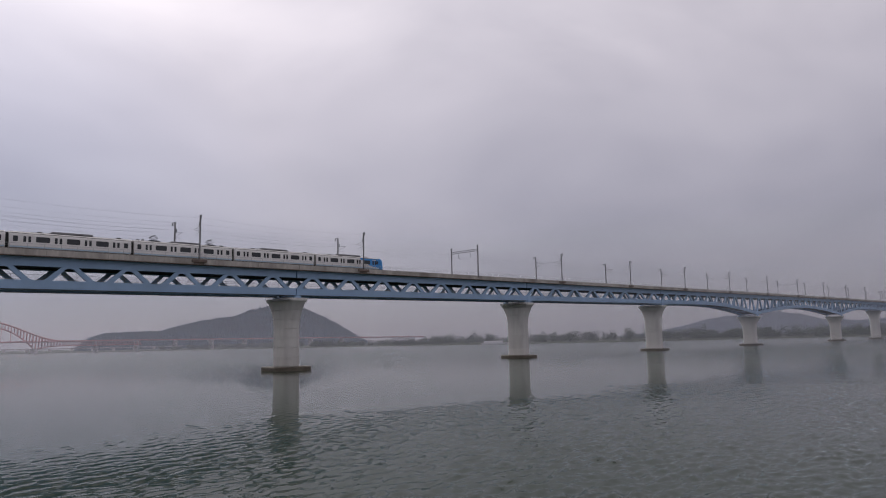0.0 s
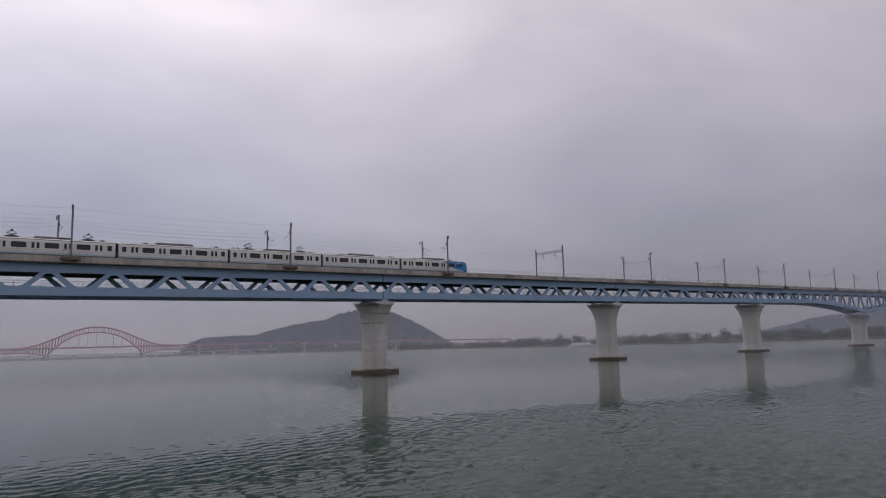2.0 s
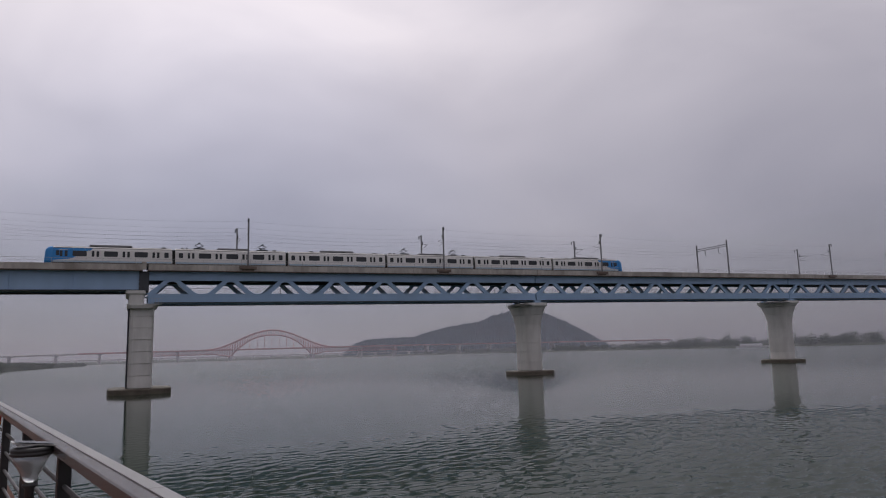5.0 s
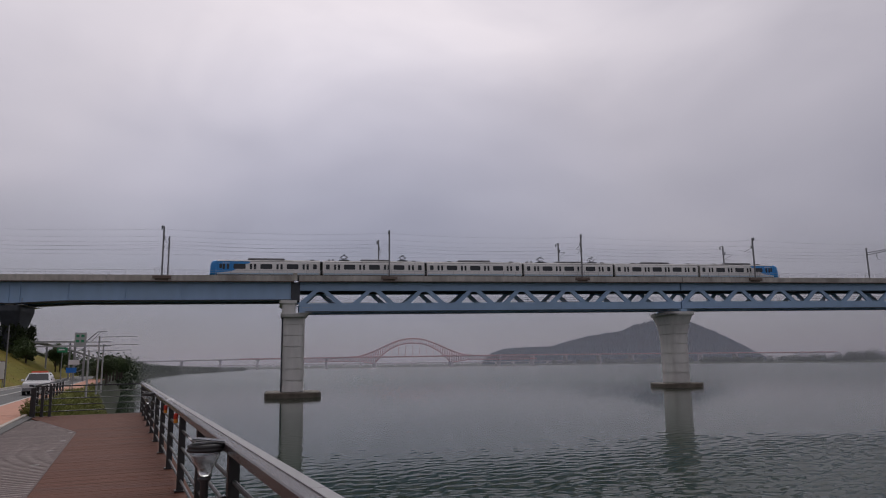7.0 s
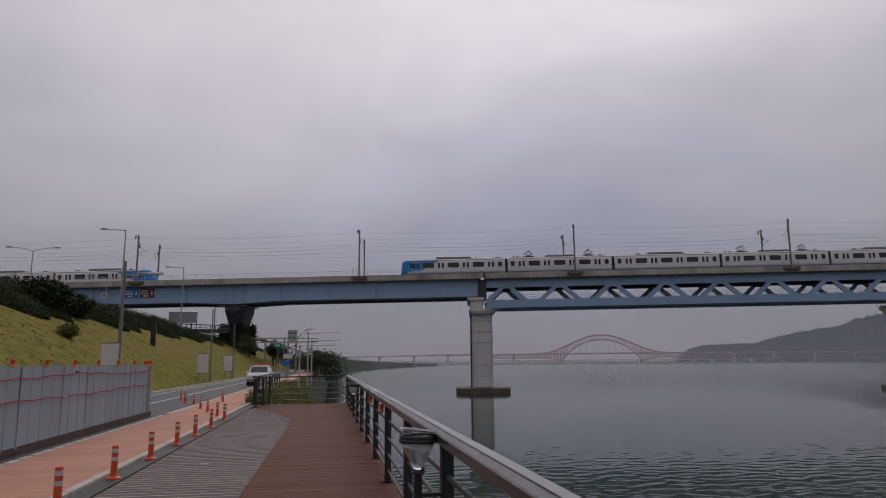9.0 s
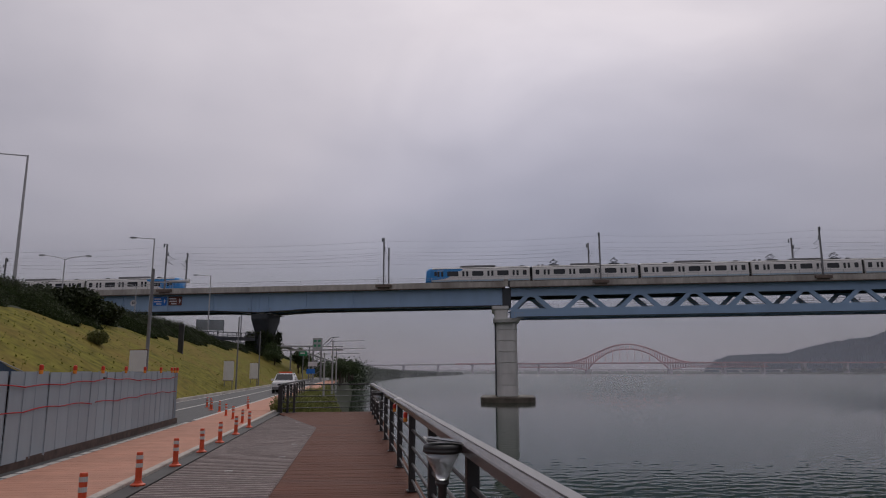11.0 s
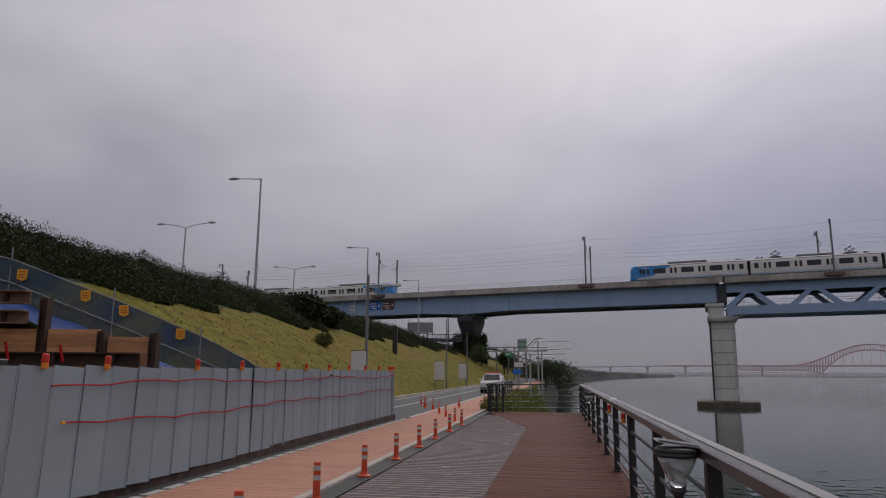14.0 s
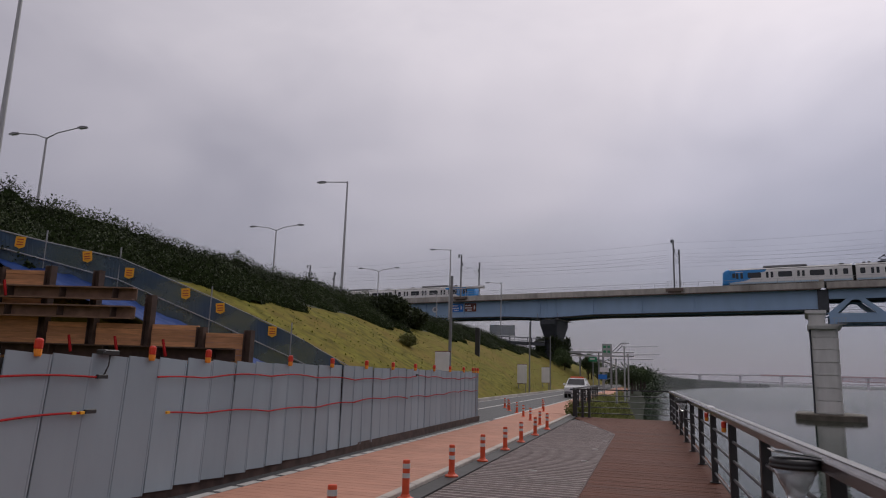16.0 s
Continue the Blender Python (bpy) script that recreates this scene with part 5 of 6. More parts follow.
fence = thing("site_fence", "grey sheet-metal construction fence with red rope lights", "fence", RIVER)
pw = 0.5
ol = [(-0.249, -0.003), (-0.242, 0.0), (-0.08, 0.001), (0.08, -0.001), (0.205, 0.0), (0.214, 0.006), (0.230, 0.006), (0.2495, -0.028)]
pts = [(x, y) for x, y in ol] + [(x, y - 0.012) for x, y in reversed(ol)]
b = Build().rings([[(y + 0.01, x, z) for x, y in pts] for z in (0.10, 1.545)])
panel_me = b.mesh("panel", SHEET)
a = -4.0
while a < 22.4:
    part("panel", panel_me, SHEET, fence, at=pose(-fence_d(a), a, rnd.uniform(-0.012, 0.012), -3.2 * max(0.0, min(1.0, (13 - a) / 5)) + rnd.uniform(-0.3, 0.3), rnd.uniform(-1.0, 0.4), rnd.uniform(-2.4, 2.0)) @ Matrix.Diagonal((1, rnd.choice((0.952, 0.966, 0.984)), 1, 1)))
    a += pw
for k, (dx, da) in enumerate(((0.12, 0.16), (0.42, 0.38), (0.85, 0.52), (1.33, 0.56))):
    part("panel", panel_me, SHEET, fence, at=pose(-fence_d(22.4) - dx, 22.2 + da, 0, 0, 0, (-30, -55, -78, -88)[k] + 180 + 0))
part("foot_board", Build().box((-5.42, 9.2, 0.03), (0.05, 26.5, 0.22)), SHEET_FOOT, fence, "rusty dark foot board")
# added sheet, black so the gaps between panels look shaded
part("seam_shade", Build().beam((-fence_d(-4) - 0.045, -4, 0.80), (-fence_d(22.3) - 0.045, 22.3, 0.80), 0.012, 1.38), BLACK_TRIM, fence, "dark sheet added as shade in the seams")
for z in (0.45, 1.25):
    part("wale", Build().tube([(-fence_d(-4) - 0.06, -4, z), (-fence_d(22.3) - 0.06, 22.3, z)], 0.024, 8), GALV, fence)
for k in range(14):
    a = -3.5 + 2 * k
    part("prop", Build().beam((-fence_d(a) - 0.08, a, 1.5), (-fence_d(a) - 0.9, a, -0.02), 0.05, 0.05).box((-fence_d(a) - 0.06, a, 0.75), (0.05, 0.05, 1.55)), GALV, fence)
for z, lo, hi in ((1.36, -4.0, 5.9), (1.34, 6.75, 15.9), (1.35, 16.0, 22.3), (0.96, -4.0, 5.7), (0.90, 6.95, 15.3), (0.93, 15.5, 22.3)):
    n = int((hi - lo) * 5)
    pts = []
    for i in range(n + 1):
        a = lo + (hi - lo) * i / n
        sag = 0.035 * abs(math.sin(a * math.pi / 1.53)) + 0.03 * math.sin(a * 0.9 + z * 9)
        pts.append((-fence_d(a) + 0.045, a, z + sag - 0.02))
    rope = part("rope_light", Build().tube(pts, 0.011, 6), ROPE_RED, fence, "red rope light draped along the sheets")
for a, z in ((5.92, 1.335), (5.82, 1.005), (15.95, 1.41)):
    part("plug", Build().box((-fence_d(a) + 0.05, a, z), (0.035, 0.14, 0.04), 0.006), RAIL_BLACK, fence, "black cable plug")
part("cable", Build().tube([(-fence_d(5.92) + 0.05, 5.94, 1.34), (-fence_d(5.9) + 0.06, 5.98, 1.44), (-fence_d(6.0) + 0.05, 6.0, 1.55)], 0.008, 6), RAIL_BLACK, fence, "black cable up to the power box")
for a, z in ((5.72, 0.997), (5.62, 0.997), (6.97, 0.944)):
    part("cable_tip", Build().box((-fence_d(a) + 0.05, a, z), (0.03, 0.05, 0.03), 0.004), YELLOW, fence, "yellow plug tip on the rope light")
b = Build().box((-fence_d(6.0) + 0.02, 6.0, 1.575), (0.10, 0.22, 0.05), 0.01)
thing("cable_box", "black power box on top of the fence", "box", RIVER, data=b.mesh("cable_box", RAIL_BLACK))
for a in (3.6, 5.15, 6.64, 7.66, 9.75, 11.24, 12.8, 14.3, 15.84, 17.4, 18.95, 20.5, 21.7, 22.05, 22.4):
    warning_lamp(RIVER @ pose(-fence_d(a) + 0.03, a, 1.53) @ Matrix.Scale(0.78, 4), "red warning lamp with amber base on the fence")
sb = thing("sandbag", "white sandbag at the end of the fence", "sandbag", RIVER @ pose(-5.9, 23.0, -0.02))
part("sack", Build().turn([(0.2, 0.0), (0.26, 0.12), (0.2, 0.3), (0.08, 0.5), (0.03, 0.62)], (0, 0, 0), 10), WHITE, sb, smooth=True)

# ---- excavation: piles, lagging, beams, tarpaulin, safety net ----
def wall_a(d):
    return 16.2 - 0.24 * (d - 9.8)


shoring = thing("shoring_wall", "timber lagging between rusty steel piles in the cut slope", "shoring wall", RIVER)
PILES = ((10.14, 2.42), (11.38, 2.47), (12.8, 3.28), (14.28, 3.91), (15.59, 4.01), (16.92, 3.95), (18.3, 4.1))
for d, zt in PILES:
    a = wall_a(d)
    b = Build().box((-d, a, zt / 2 - 0.1), (0.20, 0.02, zt + 0.2)).box((-d - 0.10, a, zt / 2 - 0.1), (0.02, 0.20, zt + 0.2)).box((-d + 0.10, a, zt / 2 - 0.1), (0.02, 0.20, zt + 0.2))
    part("pile", b, PILE, shoring, "rusty steel pile")
for (d0, _), (d1, _), zt in zip(PILES, PILES[1:], (2.33, 2.51, 2.51, 2.51, 3.88, 3.9)):
    z = -0.1
    while z < zt - 0.05:
        h = min(0.155, zt - z)
        a0, a1 = wall_a(d0), wall_a(d1)
        part("plank", Build().beam((-d0 - 0.12, a0 + 0.03 + rnd.uniform(-0.012, 0.012), z + h / 2), (-d1 + 0.12, a1 + 0.03 + rnd.uniform(-0.012, 0.012), z + h / 2), 0.07, h - 0.005), TIMBER, shoring)
        z += 0.155


def channel(p, q, h, w):
    """A waling beam of two flanges and a web, open towards the pit."""
    p, q = Vector(p), Vector(q)
    up, out = Vector((0, 0, 1)), Vector((0.0, -1.0, 0.0))
    b = Build().beam(p, q, 0.03, h)
    for k in (-1, 1):
        b.beam(p + up * k * h / 2 + out * w / 2, q + up * k * h / 2 + out * w / 2, w, 0.035)
    return b


for z, d_end, mt, lb in ((3.27, 13.05, WALER, "weathered brown waling beam"), (2.78, 13.05, WALER, "weathered brown waling beam"), (1.76, 10.35, PILE, "dark rusty waling beam")):
    w = part("waler", channel((-18.6, wall_a(18.6) - 0.2, z), (-d_end, wall_a(d_end) - 0.2, z), 0.30, 0.22), mt, shoring, lb)
    for k in range(int((18.6 - d_end) / 1.4)):
        d = d_end + 0.5 + 1.4 * k
        part("rib", Build().box((-d, wall_a(d) - 0.31, z), (0.03, 0.2, 0.28)), PILE, w)
for d, z in ((16.45, 3.55), (14.55, 2.15), (13.35, 2.15), (12.1, 2.1)):
    part("tie", Build().beam((-d, wall_a(d) - 0.42, z), (-d + 0.16, wall_a(d) - 0.46, z - 0.42), 0.05, 0.05), ROPE_RED, shoring, "red painted tie")


def drape(name, label, quad, nx, ny, amp, mat):
    """A crumpled sheet over a quad of (a, d, z) corners."""
    c = [Vector((-d, a, z)) for a, d, z in quad]
    vs = []
    for j in range(ny + 1):
        for i in range(nx + 1):
            u, v = i / nx, j / ny
            p = (c[0] * (1 - u) + c[1] * u) * (1 - v) + (c[3] * (1 - u) + c[2] * u) * v
            p = p + Vector((0, 0, amp * noise.noise(p * 1.7) + amp * 0.5 * noise.noise(p * 4.1)))
            vs.append(p)
    fs = [(j * (nx + 1) + i, j * (nx + 1) + i + 1, (j + 1) * (nx + 1) + i + 1, (j + 1) * (nx + 1) + i) for j in range(ny) for i in range(nx)]
    n0 = len(vs)
    vs2 = vs + [v - Vector((0, 0, 0.02)) for v in vs]
    fs2 = fs + [tuple(n0 + i for i in reversed(f)) for f in fs]
    me = bpy.data.meshes.new(name)
    me.from_pydata(vs2, [], fs2)
    me.materials.append(mat)
    me.shade_smooth()
    return thing(name, label, name.replace("_", " "), RIVER, data=me)


drape("tarpaulin", "crumpled blue tarpaulin over the cut slope", ((16.5, 9.7, 1.35), (20.3, 9.9, 0.80), (16.5, 17.9, 4.62), (14.6, 18.4, 4.45)), 30, 46, 0.10, TARP)
net = thing("safety_net", "dark blue safety net on steel pipes down the slope", "safety net", RIVER)
NETLINE = ((22.2, 9.4, 0.0, 1.32), (20.6, 11.4, 0.9, 2.60), (19.2, 13.6, 2.0, 3.66), (17.7, 16.0, 3.2, 4.72), (16.0, 17.2, 3.75, 4.95), (13.6, 18.6, 4.35, 5.3))
for (a0, d0, l0, t0), (a1, d1, l1, t1) in zip(NETLINE, NETLINE[1:]):
    n = 24
    rings = []
    for i in range(n + 1):
        k = i / n
        a, d, lo, hi = (p + (q - p) * k for p, q in ((a0, a1), (d0, d1), (l0, l1), (t0, t1)))
        w = 0.05 * math.sin(k * math.pi * 2) + 0.03 * math.sin(k * 17.0 + a0)
        rings.append([(-d + w, a, lo), (-d + w + 0.012, a, lo), (-d - w + 0.012, a, hi - 0.02), (-d - w, a, hi - 0.02)])
    part("net_sheet", Build().rings(rings), NET, net)
    part("top_pipe", Build().tube([(-d0, a0, t0), (-d1, a1, t1)], 0.022, 6), GALV, net)
    part("mid_pipe", Build().tube([(-d0 + 0.05, a0 - 0.04, (l0 + t0 * 1.2) / 2.2), (-d1 + 0.05, a1 - 0.04, (l1 + t1 * 1.2) / 2.2)], 0.024, 6), GALV, net)
    part("net_post", Build().tube([(-d1, a1, l1 - 0.3), (-d1, a1, t1 + 0.35)], 0.024, 6), GALV, net)
for a, d, z in ((15.43, 17.53, 4.82), (16.93, 16.54, 4.64), (17.86, 15.75, 4.26), (18.77, 14.29, 3.72), (19.35, 13.37, 3.31), (20.25, 11.95, 2.64)):
    notice = thing("warning_notice", "yellow warning notice tied to the blue net", "notice", RIVER @ pose(-d + 0.09, a - 0.08, z, 0, rnd.uniform(-8, 8), 24) @ Matrix.Scale(0.80, 4), group="notices on the net")
    part("card", Build().plate([(-0.17, 0, -0.16), (0.0, 0, -0.24), (0.17, 0, -0.16), (0.17, 0, 0.2), (-0.17, 0, 0.2)], (0, -1, 0), 0.012), YELLOW, notice)
    for q in (0.1, 0.0, -0.09):
        part("line_of_text", Build().box((0, -0.016, q), (0.22, 0.006, 0.035)), NOTICE_INK, notice)

# ---- planting on the slope ----
def hedge_top(a, d):
    """Height of the shrubs over the ground; 0 below their ragged lower edge."""
    edge = (17.6 if a < 22 else 18.2) + 0.9 * math.sin(a * 0.37) + 0.5 * math.sin(a * 1.1)
    if d < edge:
        return 0.0
    lump = 0.5 + 0.5 * noise.noise(Vector((a * 0.75, d * 0.9, 1.5))) + 0.35 * noise.noise(Vector((a * 2.1, d * 2.1, 7.0)))
    top = 0.2 + 1.15 * min(1, (d - edge) / 2.0) * (0.35 + 0.85 * lump) + (0.25 if d > 22 else 0)
    return top * (0.35 if a > 97 else 1.0)


rng = np.random.default_rng(11)
spots = []
for k in range(250000):
    a = 8 + 190 * rng.random() ** 1.5
    d = 17.3 + 5.6 * rng.random()
    top = hedge_top(a, d)
    if top > 0:
        p = bank(a, d)
        spots.append((p.x, p.y, land_height(min(d, 22.2), a) + top * rng.random() ** 0.45, 0.09))
hedge = leaves("hedge", spots, 0.055, HEDGE, 12)
# added filler mesh, its near-black colour stands in for shade between the leaves
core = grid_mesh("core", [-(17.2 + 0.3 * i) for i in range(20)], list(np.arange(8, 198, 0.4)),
                 lambda x, a: land_height(min(-x, 22.2), a) + (hedge_top(a, -x) * 0.72 if hedge_top(a, -x) > 0 else -0.4), HEDGE_SHADE)
part("core", core, HEDGE_SHADE, hedge, at=RIVER)
tagged(hedge, "dense dark green shrubs along the top of the slope", "shrubs", kind="stuff")
spots = []
for k in range(44):
    a = 8 + 2.05 * k
    p = bank(a, 23.0)
    hgt = 0.9 + 0.35 * math.sin(k * 1.7)
    for j in range(420):
        spots.append((p.x + rng.normal(0, 0.30), p.y + rng.normal(0, 0.35), 6.4 + hgt * rng.random(), 0.1))
tagged(leaves("clipped_shrubs", spots, 0.06, HEDGE, 13), "row of clipped round shrubs behind the guard rail", "shrubs", kind="stuff")
spots = []
for k in range(2600):
    a = 15.6 + 95 * rng.random() ** 1.4
    d = 9.5 + 8.6 * rng.random()
    p = bank(a, d)
    spots.append((p.x, p.y, land_height(d, a) + 0.03, 0.03))
tagged(leaves("grass_tufts", spots, 0.06, GRASS_BLADE, 14, flat=2.0), "yellow-green tufts of cut grass on the slope", "grass", kind="stuff")


def bush(a, d, r, h, n, seed, size, mat=HEDGE, label="small round dark green bush on the grass"):
    g = np.random.default_rng(seed)
    p = bank(a, d, land_height(d, a))
    t = thing("bush", label, "bush", pose(*p))
    part("stem", Build().tube([(0, 0, -0.1), (0.03, 0.02, h * 0.4), (-0.02, 0.05, h * 0.75)], 0.05, 6, 0.4), BARK, t)
    sp = []
    for k in range(n):
        v = g.normal(0, 1, 3)
        v /= np.linalg.norm(v)
        q = g.uniform(0.55, 1.0) ** 0.5
        sp.append((v[0] * r * q, v[1] * r * q, h * 0.5 + v[2] * h * 0.5 * q, 0.08))
    leaves("foliage", sp, size, mat, seed, t)
    return t


bush(42.3, 15.0, 0.5, 0.78, 1500, 21, 0.075, BUSH)
bush(49.6, 19.4, 1.9, 2.0, 2600, 22, 0.16, label="broad dark shrub at the top of the slope")
bush(54.5, 19.2, 1.5, 1.6, 1600, 23, 0.15, label="broad dark shrub at the top of the slope")


def tree(a, d, h, r, seed, label, leaf=0.22, n=2600, mat=LEAF):
    g = random.Random(seed)
    gz = land_height(max(d, edge_of_bank(a) + 2.3), a)
    p = bank(a, d, gz)
    t = thing("tree", label, "tree", pose(*p), group="trees along the bank")
    b = Build().tube([(0, 0, -0.2), (0.05, 0.03, h * 0.3), (-0.05, 0.08, h * 0.62)], 0.11 + h * 0.012, 8, 0.45)
    tips = []
    for k in range(7):
        z0 = h * g.uniform(0.25, 0.6)
        t0 = g.uniform(0, math.tau)
        q = (math.cos(t0) * r * g.uniform(0.4, 0.8), math.sin(t0) * r * g.uniform(0.4, 0.8), z0 + h * g.uniform(0.12, 0.35))
        b.tube([(0, 0.05, z0), (q[0] * 0.5, q[1] * 0.5, (z0 + q[2]) / 2 + 0.1), q], 0.05, 6, 0.3)
        tips.append((*q, r * g.uniform(0.28, 0.48)))
    tips.append((0, 0, h * 0.85, r * 0.4))
    part("trunk", b, BARK, t)
    sp = []
    for k in range(n):
        x, y, z, q = tips[k % len(tips)]
        sp.append((x, y, max(0.3, z), q * 0.55))
    leaves("crown", sp, leaf, mat, seed, t)


g = random.Random(9)
for k in range(11):
    a = 88 + k * 8.0 + g.uniform(-2, 2)
    tree(a, g.uniform(1.6, 2.6) - (0.0 if a < 120 else 1.0), g.uniform(2.0, 3.1) + a * 0.006, g.uniform(0.9, 1.5), 100 + k, "leafy green riverside tree on the bank", leaf=0.08, n=8000)
for k in range(7):
    tree(122 + k * 9, 11 + g.uniform(0, 5), g.uniform(3, 5), g.uniform(1.5, 2.4), 200 + k, "leafy green tree by the road under the bridge", leaf=0.14, n=3000)
spots = []
rng = np.random.default_rng(31)
for k in range(15000):
    a = 27.9 + 45 * rng.random() ** 1.3
    e = edge_of_bank(a)
    d = e + (1.1 if a < 45 else 0.7) + 1.75 * rng.random()
    p = bank(a, d)
    spots.append((p.x, p.y, land_height(d, a) + 0.42 * rng.random() ** 2 * min(1.0, (d - e) * 0.6), 0.05))
tagged(leaves("bank_weeds", spots, 0.07, LEAF_LIGHT, 32, flat=1.6), "light green weeds on the river bank", "weeds", kind="stuff")


def blades(name, spots, mat, seed):
    """Upright grass blades, each a bent narrow strip: (x, y, z, height)."""
    g = np.random.default_rng(seed)
    sp = np.asarray(spots, dtype=float)
    n = len(sp)
    t = g.uniform(0, math.tau, n)
    side = np.stack([np.cos(t), np.sin(t), np.zeros(n)], 1) * (0.010 + 0.012 * g.random((n, 1)))
    lean = np.stack([g.normal(0, 0.22, n), g.normal(0, 0.22, n), np.zeros(n)], 1) * sp[:, 3:4]
    up = np.stack([np.zeros(n), np.zeros(n), sp[:, 3]], 1)
    c = sp[:, :3]
    vs = np.stack([c - side, c + side, c + up * 0.6 + lean * 0.5 + side * 0.8, c + up * 0.6 + lean * 0.5 - side * 0.8, c + up * 0.93 + lean * 1.3], 1).reshape(-1, 3)
    q = np.arange(n)[:, None] * 5
    fs = np.concatenate([q + np.array([0, 1, 2]), q + np.array([0, 2, 3]), q + np.array([3, 2, 4])]).tolist()
    me = bpy.data.meshes.new(name)
    me.from_pydata(vs.tolist(), [], fs)
    me.materials.append(mat)
    return new(name, me)


spots = []
rng = np.random.default_rng(33)
for k in range(26000):
    a = 28.0 + 22 * rng.random() ** 1.4
    d = edge_of_bank(a) + 0.95 + 1.75 * rng.random()
    p = bank(a, d)
    clump = 0.5 + 0.5 * noise.noise(Vector((a * 0.9, d * 1.4, 3)))
    spots.append((p.x, p.y, land_height(d, a) - 0.02, (0.25 + 0.75 * clump) * rng.uniform(0.5, 1.0)))
tagged(blades("bank_grass", spots, LEAF_LIGHT, 34), "tall yellow-green grass behind the end railing", "grass", kind="stuff")

# ---- road on top of the slope: guard rail and street lamps ----
guard = thing("guard_rail", "dark steel guard rail on top of the slope", "guard rail", RIVER)
for k in range(60):
    part("post", once("gp", lambda: Build().box((0, 0, 0.4), (0.12, 0.12, 1.0)).mesh("post", STEEL_DARK)), STEEL_DARK, guard, at=pose(-22.75, 8 + 3 * k, 6.4))
part("beam", Build().box((-22.7, 97, 7.22), (0.06, 180, 0.16)), STEEL_DARK, guard)
part("beam", Build().box((-22.7, 97, 6.85), (0.06, 180, 0.12)), STEEL_DARK, guard)


def street_lamp(a, d, h, arms, label):
    t = thing("street_lamp", label, "street lamp", RIVER @ pose(-d, a, 6.35), group="street lamps on the upper road")
    part("column", Build().tube([(0, 0, 0), (0, 0, h)], 0.13, 10, 0.5), LAMP_GREY, t)
    part("base", Build().box((0, 0, 0.2), (0.4, 0.4, 0.5), 0.04), LAMP_GREY, t)
    for sgn in arms:
        part("arm", Build().tube([(0, 0, h - 0.05), (sgn * 0.9, 0, h + (0.28 if len(arms) > 1 else 0.0)), (sgn * (2.6 if len(arms) > 1 else 2.0), 0, h + (0.5 if len(arms) > 1 else 0.06))], 0.05, 8, 0.7), LAMP_GREY, t)
        x0 = sgn * (2.6 if len(arms) > 1 else 2.0)
        zz = h + (0.5 if len(arms) > 1 else 0.06)
        head = part("head", Build().rings([[(x0 - sgn * 0.05, -0.07, zz - 0.05), (x0 - sgn * 0.05, 0.07, zz - 0.05), (x0 - sgn * 0.05, 0.05, zz + 0.06), (x0 - sgn * 0.05, -0.05, zz + 0.06)], [(x0 + sgn * 0.35, -0.15, zz - 0.07), (x0 + sgn * 0.35, 0.15, zz - 0.07), (x0 + sgn * 0.35, 0.1, zz + 0.1), (x0 + sgn * 0.35, -0.1, zz + 0.1)], [(x0 + sgn * 0.75, -0.08, zz - 0.05), (x0 + sgn * 0.75, 0.08, zz - 0.05), (x0 + sgn * 0.75, 0.05, zz + 0.04), (x0 + sgn * 0.75, -0.05, zz + 0.04)]]), POLE_GREY, t, "grey lamp head")
        part("lens", Build().box((x0 + sgn * 0.35, 0, zz - 0.075), (0.5, 0.2, 0.03)), LAMP_LENS, head)


for a in (-11.4, 19.0, 49.7, 80.8, 112.0, 143.0):
    street_lamp(a, 23.4, 10.35, (-1,), "tall grey single-arm street lamp")
for a in (4.5, 34.9, 65.3, 95.6, 126.0):
    street_lamp(a, 39.0, 10.05, (-1, 1), "tall grey double-arm street lamp")
# further line masts where the railway runs on past the road
for x in (-222.0, -262.0):
    t = thing("railway_mast", "grey railway mast beyond the upper road", "mast", pose(x, Y1 - 4, 6.4))
    part("post", Build().box((0, 0, 8.5), (0.28, 0.28, 17)), POLE_GREY, t)
    part("arm", Build().beam((0, 0, 16.2), (1.8, -0.5, 16.3), 0.1, 0.1), POLE_GREY, t)

# ---- roadside poles and boards ----
pl = thing("utility_pole", "dark grey roadside pole with an instrument arm", "pole", RIVER @ pose(-9.6, 33.4, 0))
part("column", Build().tube([(0, 0, 0), (0.02, 0, 6.35)], 0.09, 10, 0.75), POLE_GREY, pl)
part("arm", Build().beam((0, 0, 5.7), (1.6, 0, 5.75), 0.06, 0.06), LAMP_GREY, pl)
part("reflector", Build().rings([[(0.8, -0.12, 5.72), (0.8, 0.12, 5.72), (0.8, 0.1, 5.80), (0.8, -0.1, 5.80)], [(1.7, -0.2, 5.74), (1.7, 0.2, 5.74), (1.7, 0.1, 5.86), (1.7, -0.1, 5.86)]]), LAMP_GREY, pl)


def notice_board(a, d, w, z0, z1, label):
    t = thing("notice_board", label, "board", RIVER @ pose(-d, a, 0, 0, 0, -16), group="white boards by the road")
    part("panel", Build().box((0, 0, (z0 + z1) / 2), (w, 0.04, z1 - z0), 0.01), WHITE, t)
    part("frame", Build().box((0, 0.03, z1 + 0.015), (w + 0.06, 0.05, 0.05)).box((0, 0.03, z0 - 0.015), (w + 0.06, 0.05, 0.05)), SIGN_BROWN, t)
    for k in (-0.38, 0.38):
        part("leg", Build().box((k * w, 0.05, z1 / 2 - 0.1), (0.05, 0.05, z1 + 0.2)), POLE_GREY, t)


